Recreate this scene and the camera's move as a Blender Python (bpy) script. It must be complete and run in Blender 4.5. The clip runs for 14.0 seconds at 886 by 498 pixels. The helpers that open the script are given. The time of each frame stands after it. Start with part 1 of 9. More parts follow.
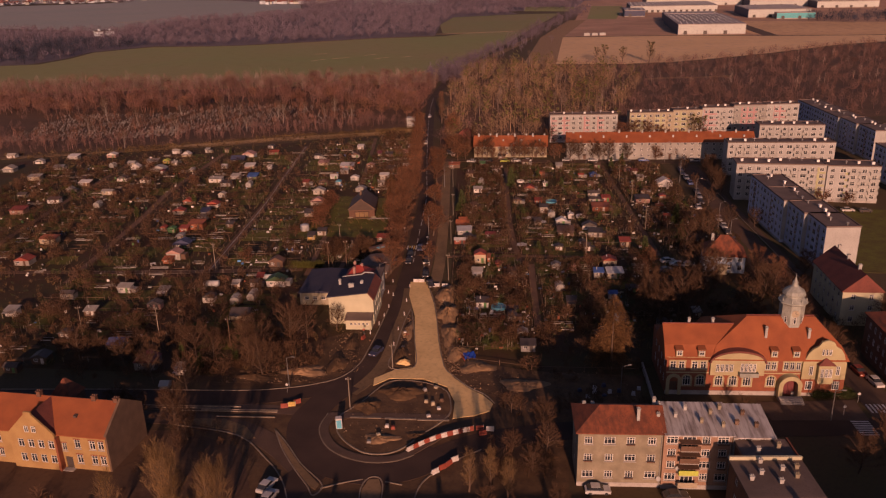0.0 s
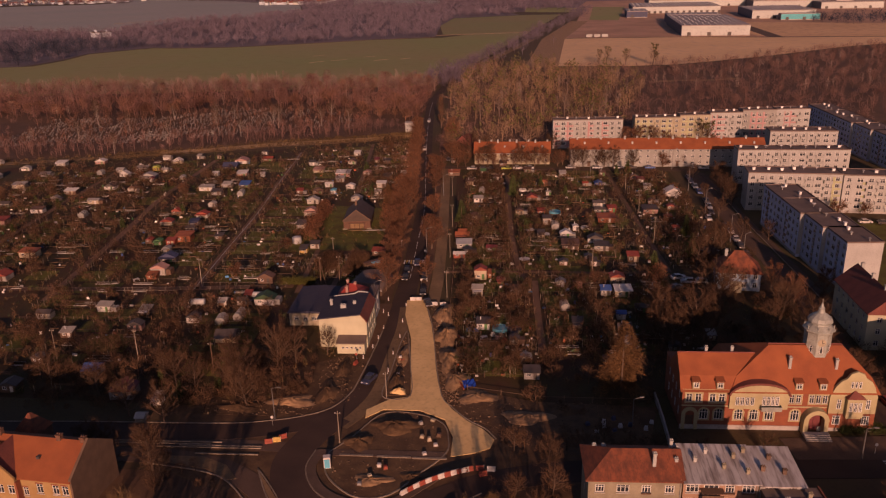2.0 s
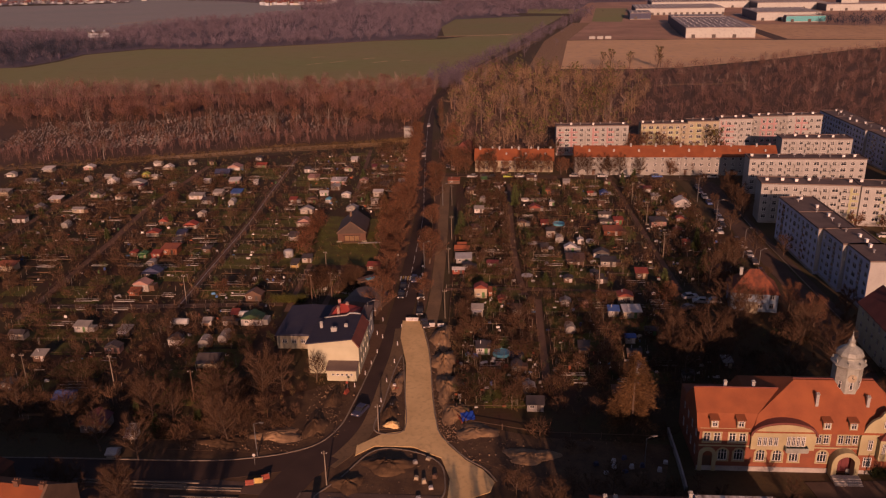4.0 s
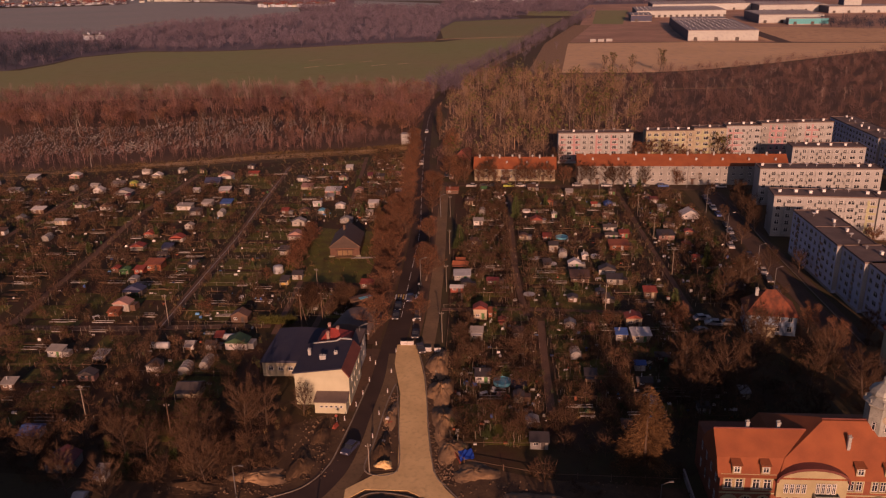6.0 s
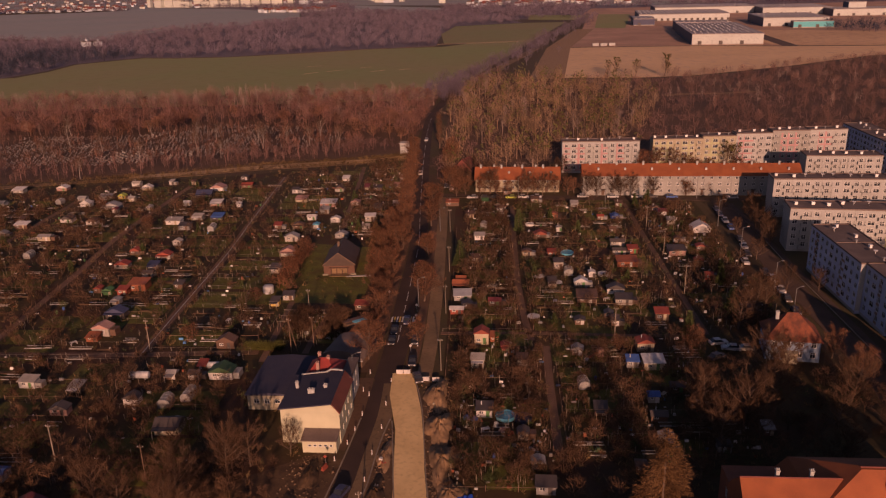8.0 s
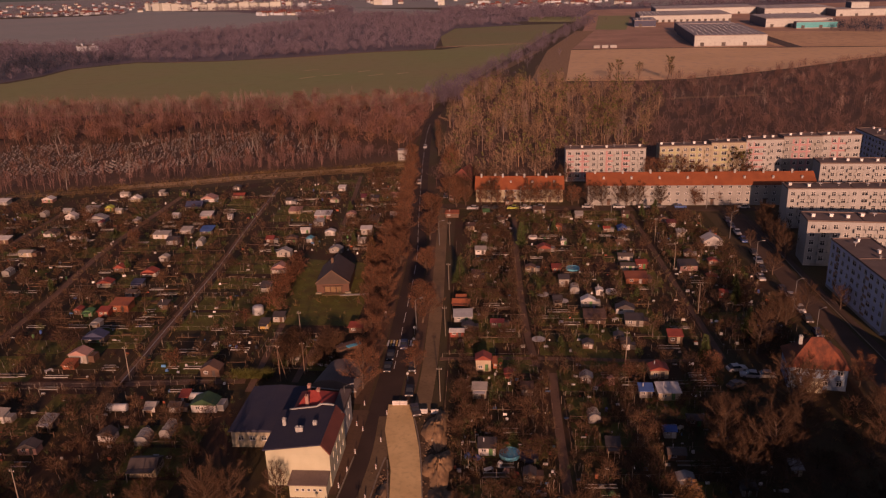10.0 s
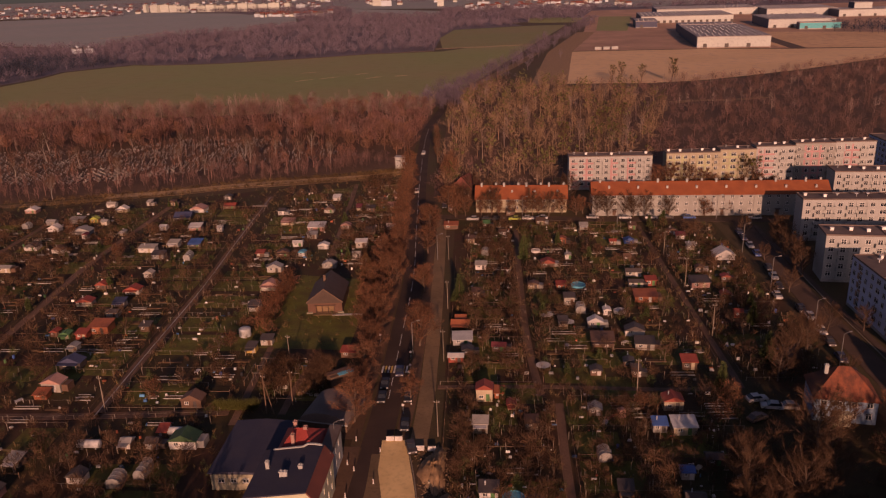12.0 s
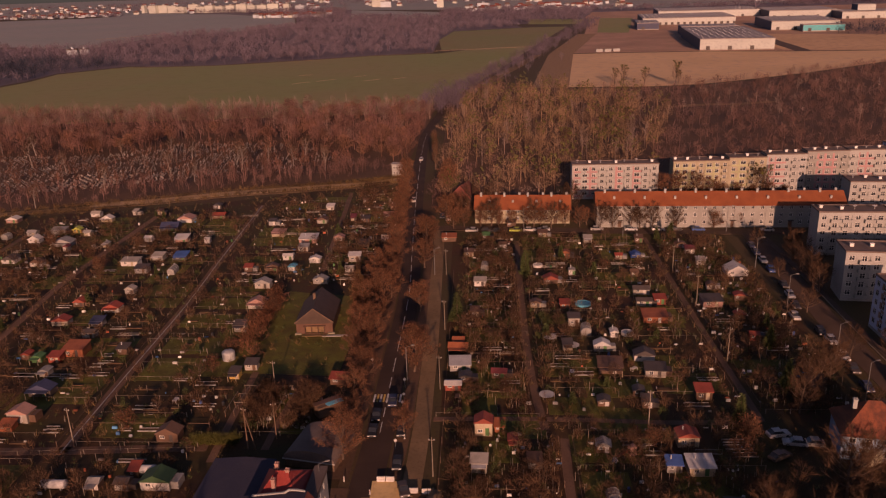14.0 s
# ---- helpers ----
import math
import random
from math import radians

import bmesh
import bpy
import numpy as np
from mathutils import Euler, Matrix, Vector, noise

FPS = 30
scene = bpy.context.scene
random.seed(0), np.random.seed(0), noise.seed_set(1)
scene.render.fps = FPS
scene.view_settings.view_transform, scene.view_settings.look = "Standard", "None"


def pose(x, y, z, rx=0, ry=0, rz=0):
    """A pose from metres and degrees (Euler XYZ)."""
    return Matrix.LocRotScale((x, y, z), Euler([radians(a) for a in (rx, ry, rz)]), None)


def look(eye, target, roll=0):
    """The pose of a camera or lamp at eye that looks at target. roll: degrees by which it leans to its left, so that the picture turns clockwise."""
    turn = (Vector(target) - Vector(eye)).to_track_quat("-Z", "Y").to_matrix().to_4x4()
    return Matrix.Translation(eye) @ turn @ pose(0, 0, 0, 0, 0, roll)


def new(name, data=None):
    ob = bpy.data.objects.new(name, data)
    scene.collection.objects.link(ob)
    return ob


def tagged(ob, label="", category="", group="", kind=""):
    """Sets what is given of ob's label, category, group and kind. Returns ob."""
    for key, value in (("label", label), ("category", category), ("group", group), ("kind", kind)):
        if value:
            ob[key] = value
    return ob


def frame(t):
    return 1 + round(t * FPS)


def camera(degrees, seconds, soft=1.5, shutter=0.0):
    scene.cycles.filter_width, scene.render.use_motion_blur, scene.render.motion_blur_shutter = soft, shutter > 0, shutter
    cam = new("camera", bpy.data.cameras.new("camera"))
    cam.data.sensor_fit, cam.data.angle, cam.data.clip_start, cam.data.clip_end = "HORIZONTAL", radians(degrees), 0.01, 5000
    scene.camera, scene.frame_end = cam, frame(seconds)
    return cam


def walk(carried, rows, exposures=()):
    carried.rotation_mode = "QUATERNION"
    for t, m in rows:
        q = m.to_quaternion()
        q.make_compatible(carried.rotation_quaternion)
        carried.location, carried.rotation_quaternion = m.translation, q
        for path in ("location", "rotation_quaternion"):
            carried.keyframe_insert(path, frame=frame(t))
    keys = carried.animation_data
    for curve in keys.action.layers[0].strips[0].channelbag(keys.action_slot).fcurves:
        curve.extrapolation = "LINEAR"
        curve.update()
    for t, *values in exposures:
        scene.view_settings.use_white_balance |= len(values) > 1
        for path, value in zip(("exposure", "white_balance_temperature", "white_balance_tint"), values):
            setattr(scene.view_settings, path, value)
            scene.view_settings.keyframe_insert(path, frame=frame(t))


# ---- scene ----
EXPOSURE, KELVIN, TINT = 0.05, 7500, 52
cam = camera(58.6, 14.0, soft=1.25)
PATH = [
    (0, (-0.033, -5.907, 84.46), (-0.139, -4.03, 83.779), -1.5),
    (0.5, (-0.052, -2.704, 84.499), (-0.159, -0.827, 83.818), -1.5),
    (1, (-0.035, 0.467, 84.433), (-0.143, 2.344, 83.752), -1.5),
    (1.5, (0.003, 3.755, 84.353), (-0.105, 5.633, 83.673), -1.5),
    (2, (0.02, 6.867, 84.326), (-0.088, 8.745, 83.646), -1.5),
    (2.5, (0.045, 10.099, 84.263), (-0.064, 11.977, 83.585), -1.5),
    (3, (0.093, 13.29, 84.293), (-0.017, 15.169, 83.614), -1.4),
    (5.5, (0.139, 28.933, 84.273), (0.029, 30.811, 83.596), -1.3),
    (6, (0.052, 32.105, 84.228), (-0.057, 33.985, 83.553), -1.3),
    (6.5, (0.112, 35.239, 84.089), (0.002, 37.12, 83.418), -1.4),
    (7, (0.137, 38.47, 83.995), (0.026, 40.352, 83.326), -1.5),
    (7.5, (0.146, 41.725, 83.907), (0.033, 43.607, 83.24), -1.6),
    (8, (0.328, 44.816, 83.814), (0.213, 46.699, 83.149), -1.6),
    (10.5, (-0.008, 60.542, 83.846), (-0.124, 62.427, 83.186), -1.9),
    (11, (-0.028, 63.736, 83.823), (-0.144, 65.621, 83.164), -1.9),
    (11.5, (-0.124, 66.869, 83.83), (-0.238, 68.753, 83.171), -1.9),
    (12, (-0.12, 70.045, 83.937), (-0.236, 71.929, 83.278), -2.0),
    (12.5, (-0.001, 73.375, 83.844), (-0.117, 75.26, 83.185), -2.0),
    (13, (0.009, 76.532, 83.86), (-0.108, 78.417, 83.201), -2.0),
    (13.5, (-0.158, 79.709, 83.764), (-0.272, 81.595, 83.107), -1.9),
    (14, (-0.099, 82.815, 83.731), (-0.214, 84.701, 83.074), -1.9),
]
walk(cam, [(t, look(eye, target, roll)) for t, eye, target, roll in PATH], [(0, EXPOSURE, KELVIN, TINT), (14, EXPOSURE, KELVIN, TINT)])

# ---- light: a low winter sun behind the camera, under a clear hazy sky ----
SUN_EL, SUN_AZ = radians(13.5), radians(6.0)
sun_dir = Vector((math.sin(SUN_AZ) * math.cos(SUN_EL), -math.cos(SUN_AZ) * math.cos(SUN_EL), math.sin(SUN_EL)))
world = bpy.data.worlds.new("sky")
scene.world = world
world.use_nodes = True
sky = world.node_tree.nodes.new("ShaderNodeTexSky")
sky.sky_type, sky.sun_disc = "NISHITA", False
sky.sun_elevation, sky.sun_rotation = SUN_EL, math.pi - SUN_AZ
sky.air_density, sky.dust_density, sky.ozone_density = 1.0, 1.6, 3.0
world.node_tree.links.new(sky.outputs[0], world.node_tree.nodes["Background"].inputs[0])
world.node_tree.nodes["Background"].inputs[1].default_value = 0.056
sun = new("sun", bpy.data.lights.new("sun", "SUN"))
sun.data.energy, sun.data.angle, sun.data.color = 4.25, radians(0.6), (1.0, 0.685, 0.43)
sun.matrix_world = look(sun_dir * 300, (0, 0, 0))


# ---- materials ----
def mat(name, a, b=None, rough=0.85, grain=6.0, patch=0.35, bump=0.25, metal=0.0, rand=0.12, c=None, spec=0.3, stretch=None):
    """Two colours mixed by coarse patches, a third by fine grain, a brightness that differs from piece to piece, fine relief."""
    m = bpy.data.materials.new(name)
    m.use_nodes = True
    n, l = m.node_tree.nodes, m.node_tree.links
    p = n["Principled BSDF"]
    p.inputs["Roughness"].default_value, p.inputs["Metallic"].default_value = rough, metal
    p.inputs["Specular IOR Level"].default_value = spec
    b = b or tuple(v * 0.75 for v in a)
    c = c or tuple(v * 0.6 for v in b)
    co = n.new("ShaderNodeTexCoord").outputs["Object"]
    if stretch:
        run = n.new("ShaderNodeMapping")
        run.inputs["Scale"].default_value = stretch
        l.new(co, run.inputs["Vector"])
        co = run.outputs["Vector"]
    big, fine = n.new("ShaderNodeTexNoise"), n.new("ShaderNodeTexNoise")
    big.inputs["Scale"].default_value, big.inputs["Detail"].default_value = patch, 5
    fine.inputs["Scale"].default_value, fine.inputs["Detail"].default_value = grain, 4
    for t in (big, fine):
        l.new(co, t.inputs["Vector"])
    r1, r2 = n.new("ShaderNodeMapRange"), n.new("ShaderNodeMapRange")
    r1.inputs["From Min"].default_value, r1.inputs["From Max"].default_value = 0.35, 0.65
    r2.inputs["From Min"].default_value, r2.inputs["From Max"].default_value = 0.5, 0.75
    l.new(big.outputs["Fac"], r1.inputs["Value"])
    l.new(fine.outputs["Fac"], r2.inputs["Value"])
    m1, m2 = n.new("ShaderNodeMix"), n.new("ShaderNodeMix")
    for x in (m1, m2):
        x.data_type = "RGBA"
    m1.inputs["A"].default_value, m1.inputs["B"].default_value = (*a, 1), (*b, 1)
    l.new(r1.outputs[0], m1.inputs["Factor"])
    half = n.new("ShaderNodeMath")
    half.operation = "MULTIPLY"
    half.inputs[1].default_value = 0.6
    l.new(r2.outputs[0], half.inputs[0])
    l.new(half.outputs[0], m2.inputs["Factor"])
    l.new(m1.outputs["Result"], m2.inputs["A"])
    m2.inputs["B"].default_value = (*c, 1)
    hsv, info, rr = n.new("ShaderNodeHueSaturation"), n.new("ShaderNodeObjectInfo"), n.new("ShaderNodeMapRange")
    rr.inputs["To Min"].default_value, rr.inputs["To Max"].default_value = 1 - rand, 1 + rand
    l.new(info.outputs["Random"], rr.inputs["Value"])
    l.new(rr.outputs[0], hsv.inputs["Value"])
    l.new(m2.outputs["Result"], hsv.inputs["Color"])
    l.new(hsv.outputs["Color"], p.inputs["Base Color"])
    if bump:
        bp = n.new("ShaderNodeBump")
        bp.inputs["Strength"].default_value, bp.inputs["Distance"].default_value = bump, 0.05
        l.new(fine.outputs["Fac"], bp.inputs["Height"])
        l.new(bp.outputs["Normal"], p.inputs["Normal"])
    return m


def island_mat(name, a, b, rough=0.9):
    """For twigs, leaves and stones joined in one mesh: every island takes its own tone between two colours."""
    m = bpy.data.materials.new(name)
    m.use_nodes = True
    n, l = m.node_tree.nodes, m.node_tree.links
    p = n["Principled BSDF"]
    p.inputs["Roughness"].default_value, p.inputs["Specular IOR Level"].default_value = rough, 0.15
    mix = n.new("ShaderNodeMix")
    mix.data_type = "RGBA"
    mix.inputs["A"].default_value, mix.inputs["B"].default_value = (*a, 1), (*b, 1)
    l.new(n.new("ShaderNodeNewGeometry").outputs["Random Per Island"], mix.inputs["Factor"])
    # trees differ from one to the next
    spot, wide = n.new("ShaderNodeTexNoise"), n.new("ShaderNodeMapRange")
    spot.inputs["Scale"].default_value, spot.inputs["Detail"].default_value = 0.11, 3
    l.new(n.new("ShaderNodeTexCoord").outputs["Object"], spot.inputs["Vector"])
    wide.inputs["From Min"].default_value, wide.inputs["From Max"].default_value = 0.3, 0.7
    wide.inputs["To Min"].default_value, wide.inputs["To Max"].default_value = 0.48, 1.45
    l.new(spot.outputs["Fac"], wide.inputs["Value"])
    tint = n.new("ShaderNodeMix")
    tint.data_type, tint.blend_type = "RGBA", "MULTIPLY"
    tint.inputs["Factor"].default_value = 1.0
    grey = n.new("ShaderNodeCombineColor")
    for k in range(3):
        l.new(wide.outputs[0], grey.inputs[k])
    l.new(mix.outputs["Result"], tint.inputs["A"])
    l.new(grey.outputs[0], tint.inputs["B"])
    hsv, info, rr = n.new("ShaderNodeHueSaturation"), n.new("ShaderNodeObjectInfo"), n.new("ShaderNodeMapRange")
    rr.inputs["To Min"].default_value, rr.inputs["To Max"].default_value = 0.8, 1.2
    l.new(info.outputs["Random"], rr.inputs["Value"])
    l.new(rr.outputs[0], hsv.inputs["Value"])
    l.new(tint.outputs["Result"], hsv.inputs["Color"])
    l.new(hsv.outputs["Color"], p.inputs["Base Color"])
    return m


def glass_mat(name, tone):
    m = bpy.data.materials.new(name)
    m.use_nodes = True
    p = m.node_tree.nodes["Principled BSDF"]
    p.inputs["Base Color"].default_value = (*tone, 1)
    p.inputs["Roughness"].default_value, p.inputs["Specular IOR Level"].default_value = 0.08, 0.6
    return m


ground_m = mat("ground_earth_grass", (0.066, 0.050, 0.018), (0.080, 0.046, 0.024), grain=1.2, patch=0.05, bump=0.6, c=(0.040, 0.027, 0.016))
garden_m = mat("garden_soil_grass", (0.047, 0.036, 0.010), (0.061, 0.026, 0.012), grain=0.8, patch=0.07, bump=0.8, c=(0.036, 0.017, 0.009))
lawn_m = mat("lawn_grass", (0.115, 0.110, 0.018), (0.084, 0.064, 0.015), grain=1.6, patch=0.25, bump=0.5)
field_m = mat("winter_crop", (0.21, 0.222, 0.080), (0.25, 0.205, 0.092), grain=0.09, patch=0.006, bump=0.4, c=(0.19, 0.175, 0.062))
plough_m = mat("ploughed_earth", (0.60, 0.365, 0.195), (0.52, 0.315, 0.165), grain=0.12, patch=0.012, bump=0.4, c=(0.22, 0.13, 0.10))
# Pasture green greyed and blued, with distance haze in the base colour.
hazed_pasture_m = mat("hazed_pasture", (0.245, 0.25, 0.225), (0.28, 0.26, 0.235), grain=0.05, patch=0.004, bump=0.2, c=(0.21, 0.215, 0.185))
rough_land_m = mat("rough_reddish_earth", (0.48, 0.27, 0.175), (0.34, 0.19, 0.125), grain=0.09, patch=0.02, bump=0.5, c=(0.24, 0.19, 0.10))
woodland_m = mat("woodland_litter", (0.13, 0.070, 0.040), (0.09, 0.050, 0.030), grain=1.0, patch=0.06, bump=0.8)
# Floor of the far woods, distance haze mixed into its mauve brown.
hazed_floor_m = mat("hazed_woodland_floor", (0.17, 0.13, 0.14), (0.13, 0.10, 0.108), grain=0.3, patch=0.03, bump=0.8)
dry_grass_m = mat("dry_yellow_grass", (0.60, 0.40, 0.22), (0.42, 0.275, 0.15), grain=1.4, patch=0.12, bump=0.5)
lane_m = mat("garden_lane_earth", (0.165, 0.092, 0.058), (0.12, 0.066, 0.042), grain=2.0, patch=0.2, bump=0.4)
track_m = mat("dry_grass_track", (0.22, 0.135, 0.07), (0.15, 0.095, 0.05), grain=1.4, patch=0.12, bump=0.5)
sand_m = mat("yellow_sand", (0.74, 0.50, 0.225), (0.64, 0.42, 0.185), grain=1.1, patch=0.22, bump=0.6, c=(0.46, 0.285, 0.125))
dug_clay_m = mat("dug_clay", (0.33, 0.20, 0.105), (0.23, 0.135, 0.07), grain=1.3, patch=0.5, bump=1.0, c=(0.12, 0.07, 0.04))
soil_m = mat("dug_soil", (0.125, 0.070, 0.034), (0.075, 0.041, 0.021), grain=1.6, patch=0.35, bump=0.9, c=(0.05, 0.03, 0.02))
asphalt_m = mat("asphalt", (0.045, 0.026, 0.019), (0.066, 0.038, 0.027), rough=0.85, grain=9, patch=0.15, bump=0.2)
old_asphalt_m = mat("worn_asphalt", (0.080, 0.048, 0.033), (0.11, 0.066, 0.045), rough=0.85, grain=5, patch=0.2, bump=0.25)
paving_m = mat("paving", (0.125, 0.078, 0.055), (0.088, 0.056, 0.041), grain=5, patch=0.3, bump=0.3)
kerb_m = mat("kerb_concrete", (0.27, 0.21, 0.155), (0.18, 0.14, 0.105), grain=4, patch=0.5)
concrete_m = mat("concrete", (0.36, 0.33, 0.30), (0.27, 0.25, 0.23), grain=4, patch=0.4)
paint_m = mat("road_paint", (0.62, 0.60, 0.57), (0.4, 0.38, 0.36), grain=6, patch=0.8, bump=0.1)
white_m = mat("white_render", (0.35, 0.345, 0.325), (0.30, 0.295, 0.275), grain=4, patch=0.25, bump=0.1, rand=0.05)
stucco_m = mat("dirty_beige_stucco", (0.26, 0.222, 0.155), (0.18, 0.15, 0.105), grain=3, patch=0.5, bump=0.25, rand=0.04, c=(0.17, 0.14, 0.11))
# Town walls paled and cooled: the distance haze is in these two colours.
hazed_wall_m = mat("hazed_pale_walls", (0.44, 0.49, 0.53), (0.37, 0.41, 0.44), grain=0.5, patch=0.05, bump=0, rand=0.1)
hazed_cream_m = mat("hazed_cream_walls", (0.44, 0.45, 0.40), (0.39, 0.40, 0.36), grain=0.3, patch=0.05, bump=0, rand=0.06)
cream_m = mat("cream_render", (0.36, 0.315, 0.22), (0.29, 0.25, 0.175), grain=4, patch=0.3, bump=0.15, rand=0.05)
grey_m = mat("grey_render", (0.28, 0.27, 0.245), (0.23, 0.22, 0.2), grain=4, patch=0.25, bump=0.12, rand=0.06)
bluegrey_m = mat("bluegrey_render", (0.42, 0.46, 0.58), (0.36, 0.39, 0.50), grain=4, patch=0.25, bump=0.1, rand=0.05)
lightblue_m = mat("lightblue_render", (0.19, 0.26, 0.34), (0.16, 0.21, 0.28), grain=4, patch=0.4, bump=0.1)
pink_m = mat("pink_render", (0.40, 0.225, 0.22), (0.35, 0.195, 0.19), grain=4, patch=0.3, bump=0.1, rand=0.06)
hall_cream_m = mat("cream_limewash", (0.40, 0.345, 0.195), (0.32, 0.27, 0.15), grain=4, patch=0.3, bump=0.15, rand=0.04, c=(0.29, 0.225, 0.14))
yellow_m = mat("yellow_render", (0.36, 0.36, 0.20), (0.31, 0.305, 0.175), grain=4, patch=0.3, bump=0.1, rand=0.06)
orange_m = mat("orange_render", (0.30, 0.185, 0.125), (0.235, 0.14, 0.095), grain=4, patch=0.3, bump=0.12)
red_brick_m = mat("red_brick", (0.25, 0.078, 0.038), (0.195, 0.062, 0.034), grain=9, patch=0.5, bump=0.3, rand=0.04)
ochre_brick_m = mat("ochre_brick", (0.35, 0.225, 0.092), (0.28, 0.17, 0.070), grain=9, patch=0.35, bump=0.3, rand=0.04, c=(0.25, 0.115, 0.06))
brown_brick_m = mat("brown_brick", (0.15, 0.074, 0.048), (0.11, 0.056, 0.038), grain=9, patch=0.5, bump=0.3)
tile_m = mat("orange_clay_tiles", (0.265, 0.080, 0.030), (0.20, 0.058, 0.024), grain=7, patch=0.3, bump=0.5, rand=0.04, c=(0.30, 0.075, 0.03))
old_tile_m = mat("weathered_clay_tiles", (0.26, 0.075, 0.036), (0.12, 0.042, 0.026), grain=5, patch=0.9, bump=0.6, c=(0.075, 0.036, 0.025), stretch=(1.0, 0.3, 1.0))
dark_tile_m = mat("dark_red_tiles", (0.19, 0.058, 0.042), (0.14, 0.045, 0.035), grain=6, patch=0.4, bump=0.5)
tar_m = mat("tar_roof", (0.115, 0.082, 0.070), (0.155, 0.112, 0.095), grain=3, patch=0.25, bump=0.2)
blue_tar_m = mat("slate_blue_felt", (0.032, 0.032, 0.055), (0.045, 0.040, 0.058), grain=3, patch=0.25, bump=0.2)
tin_m = mat("grey_tin_roof", (0.44, 0.41, 0.39), (0.25, 0.215, 0.195), rough=0.6, grain=1.6, patch=0.8, bump=0.2, metal=0.1, c=(0.09, 0.07, 0.06), stretch=(0.16, 1.0, 1.0))
dome_m = mat("pale_zinc", (0.36, 0.37, 0.325), (0.25, 0.255, 0.225), rough=0.5, grain=5, patch=0.8, bump=0.15, metal=0.15)
glass_m = glass_mat("window_glass", (0.025, 0.028, 0.034))
frame_m = mat("window_frame_white", (0.56, 0.54, 0.50), (0.48, 0.46, 0.43), grain=5, bump=0)
bark_m = mat("bark", (0.115, 0.075, 0.052), (0.085, 0.055, 0.04), grain=8, patch=1.0, bump=0.6, rand=0.25)
birch_m = mat("pale_bark", (0.24, 0.20, 0.17), (0.17, 0.14, 0.12), grain=8, patch=1.5, bump=0.4, rand=0.2)
twig_m = island_mat("bare_twigs", (0.054, 0.030, 0.018), (0.125, 0.067, 0.037))
russet_m = island_mat("russet_dry_leaves", (0.130, 0.058, 0.032), (0.250, 0.106, 0.055))
larch_m = island_mat("golden_needles", (0.085, 0.046, 0.022), (0.175, 0.090, 0.038))
green_m = island_mat("evergreen", (0.035, 0.05, 0.018), (0.075, 0.085, 0.028))
wood_twig_m = island_mat("wood_twigs", (0.095, 0.052, 0.045), (0.20, 0.108, 0.088))
pale_twig_m = island_mat("pale_stems", (0.15, 0.105, 0.088), (0.31, 0.225, 0.185))
oak_twig_m = island_mat("rusty_oak_leaves", (0.10, 0.050, 0.036), (0.20, 0.094, 0.062))
spruce_m = island_mat("spruce_needles", (0.020, 0.024, 0.038), (0.048, 0.054, 0.078))
mistletoe_m = island_mat("mistletoe_leaves", (0.075, 0.072, 0.022), (0.17, 0.155, 0.05))
blossom_m = island_mat("pale_seed_heads", (0.24, 0.165, 0.125), (0.42, 0.30, 0.235))
# Purple-grey of bare twigs, pushed bluer to carry distance haze.
hazed_twig_m = island_mat("hazed_wood_twigs", (0.085, 0.068, 0.088), (0.170, 0.130, 0.160))
dark_brick_m = mat("dark_brick", (0.15, 0.092, 0.062), (0.11, 0.068, 0.048), grain=9, patch=0.5, bump=0.3)
vent_m = mat("whitewashed_vent", (0.78, 0.75, 0.70), (0.66, 0.63, 0.58), grain=5, patch=1.0, bump=0.1)
plough_pale_m = mat("pale_ploughed_earth", (0.69, 0.44, 0.235), (0.62, 0.39, 0.205), grain=0.12, patch=0.012, bump=0.4, c=(0.42, 0.27, 0.2))
lamp_post_m = mat("grey_lamp_post", (0.17, 0.16, 0.155), (0.13, 0.12, 0.115), rough=0.5, metal=0.3)
olive_twig_m = island_mat("catkin_twigs", (0.15, 0.096, 0.060), (0.29, 0.178, 0.105))
stone_m = island_mat("headstones", (0.05, 0.038, 0.032), (0.25, 0.215, 0.19), rough=0.5)
gable_m = mat("cream_washed_render", (0.45, 0.425, 0.295), (0.38, 0.355, 0.245), grain=3, patch=0.3, bump=0.15, rand=0.04, c=(0.46, 0.40, 0.27))
dry_tuft_m = island_mat("dry_tufts", (0.075, 0.045, 0.022), (0.19, 0.12, 0.05))
clutter_m = island_mat("pale_clutter", (0.12, 0.10, 0.085), (0.66, 0.62, 0.56), rough=0.6)
red_clutter_m = island_mat("red_clutter", (0.16, 0.05, 0.03), (0.40, 0.11, 0.05), rough=0.6)
blue_clutter_m = island_mat("blue_clutter", (0.03, 0.06, 0.16), (0.08, 0.24, 0.42), rough=0.5)
cladding_m = mat("white_metal_cladding", (0.37, 0.385, 0.36), (0.33, 0.34, 0.32), rough=0.5, grain=0.4, patch=0.05, bump=0.05, rand=0.05)
metal_roof_m = mat("pale_sheet_roof", (0.30, 0.245, 0.225), (0.22, 0.18, 0.165), rough=0.55, grain=0.5, patch=0.03, bump=0.1, rand=0.05)
poplar_twig_m = island_mat("poplar_twigs", (0.13, 0.080, 0.036), (0.26, 0.155, 0.070))
old_post_m = mat("old_concrete_posts", (0.23, 0.185, 0.14), (0.16, 0.125, 0.095), grain=4, patch=0.4, rand=0.3)
rubble_m = island_mat("rubble", (0.09, 0.055, 0.035), (0.22, 0.14, 0.085))
timber_m = mat("weathered_boards", (0.16, 0.095, 0.06), (0.11, 0.068, 0.045), grain=10, patch=0.6, bump=0.4, rand=0.25)
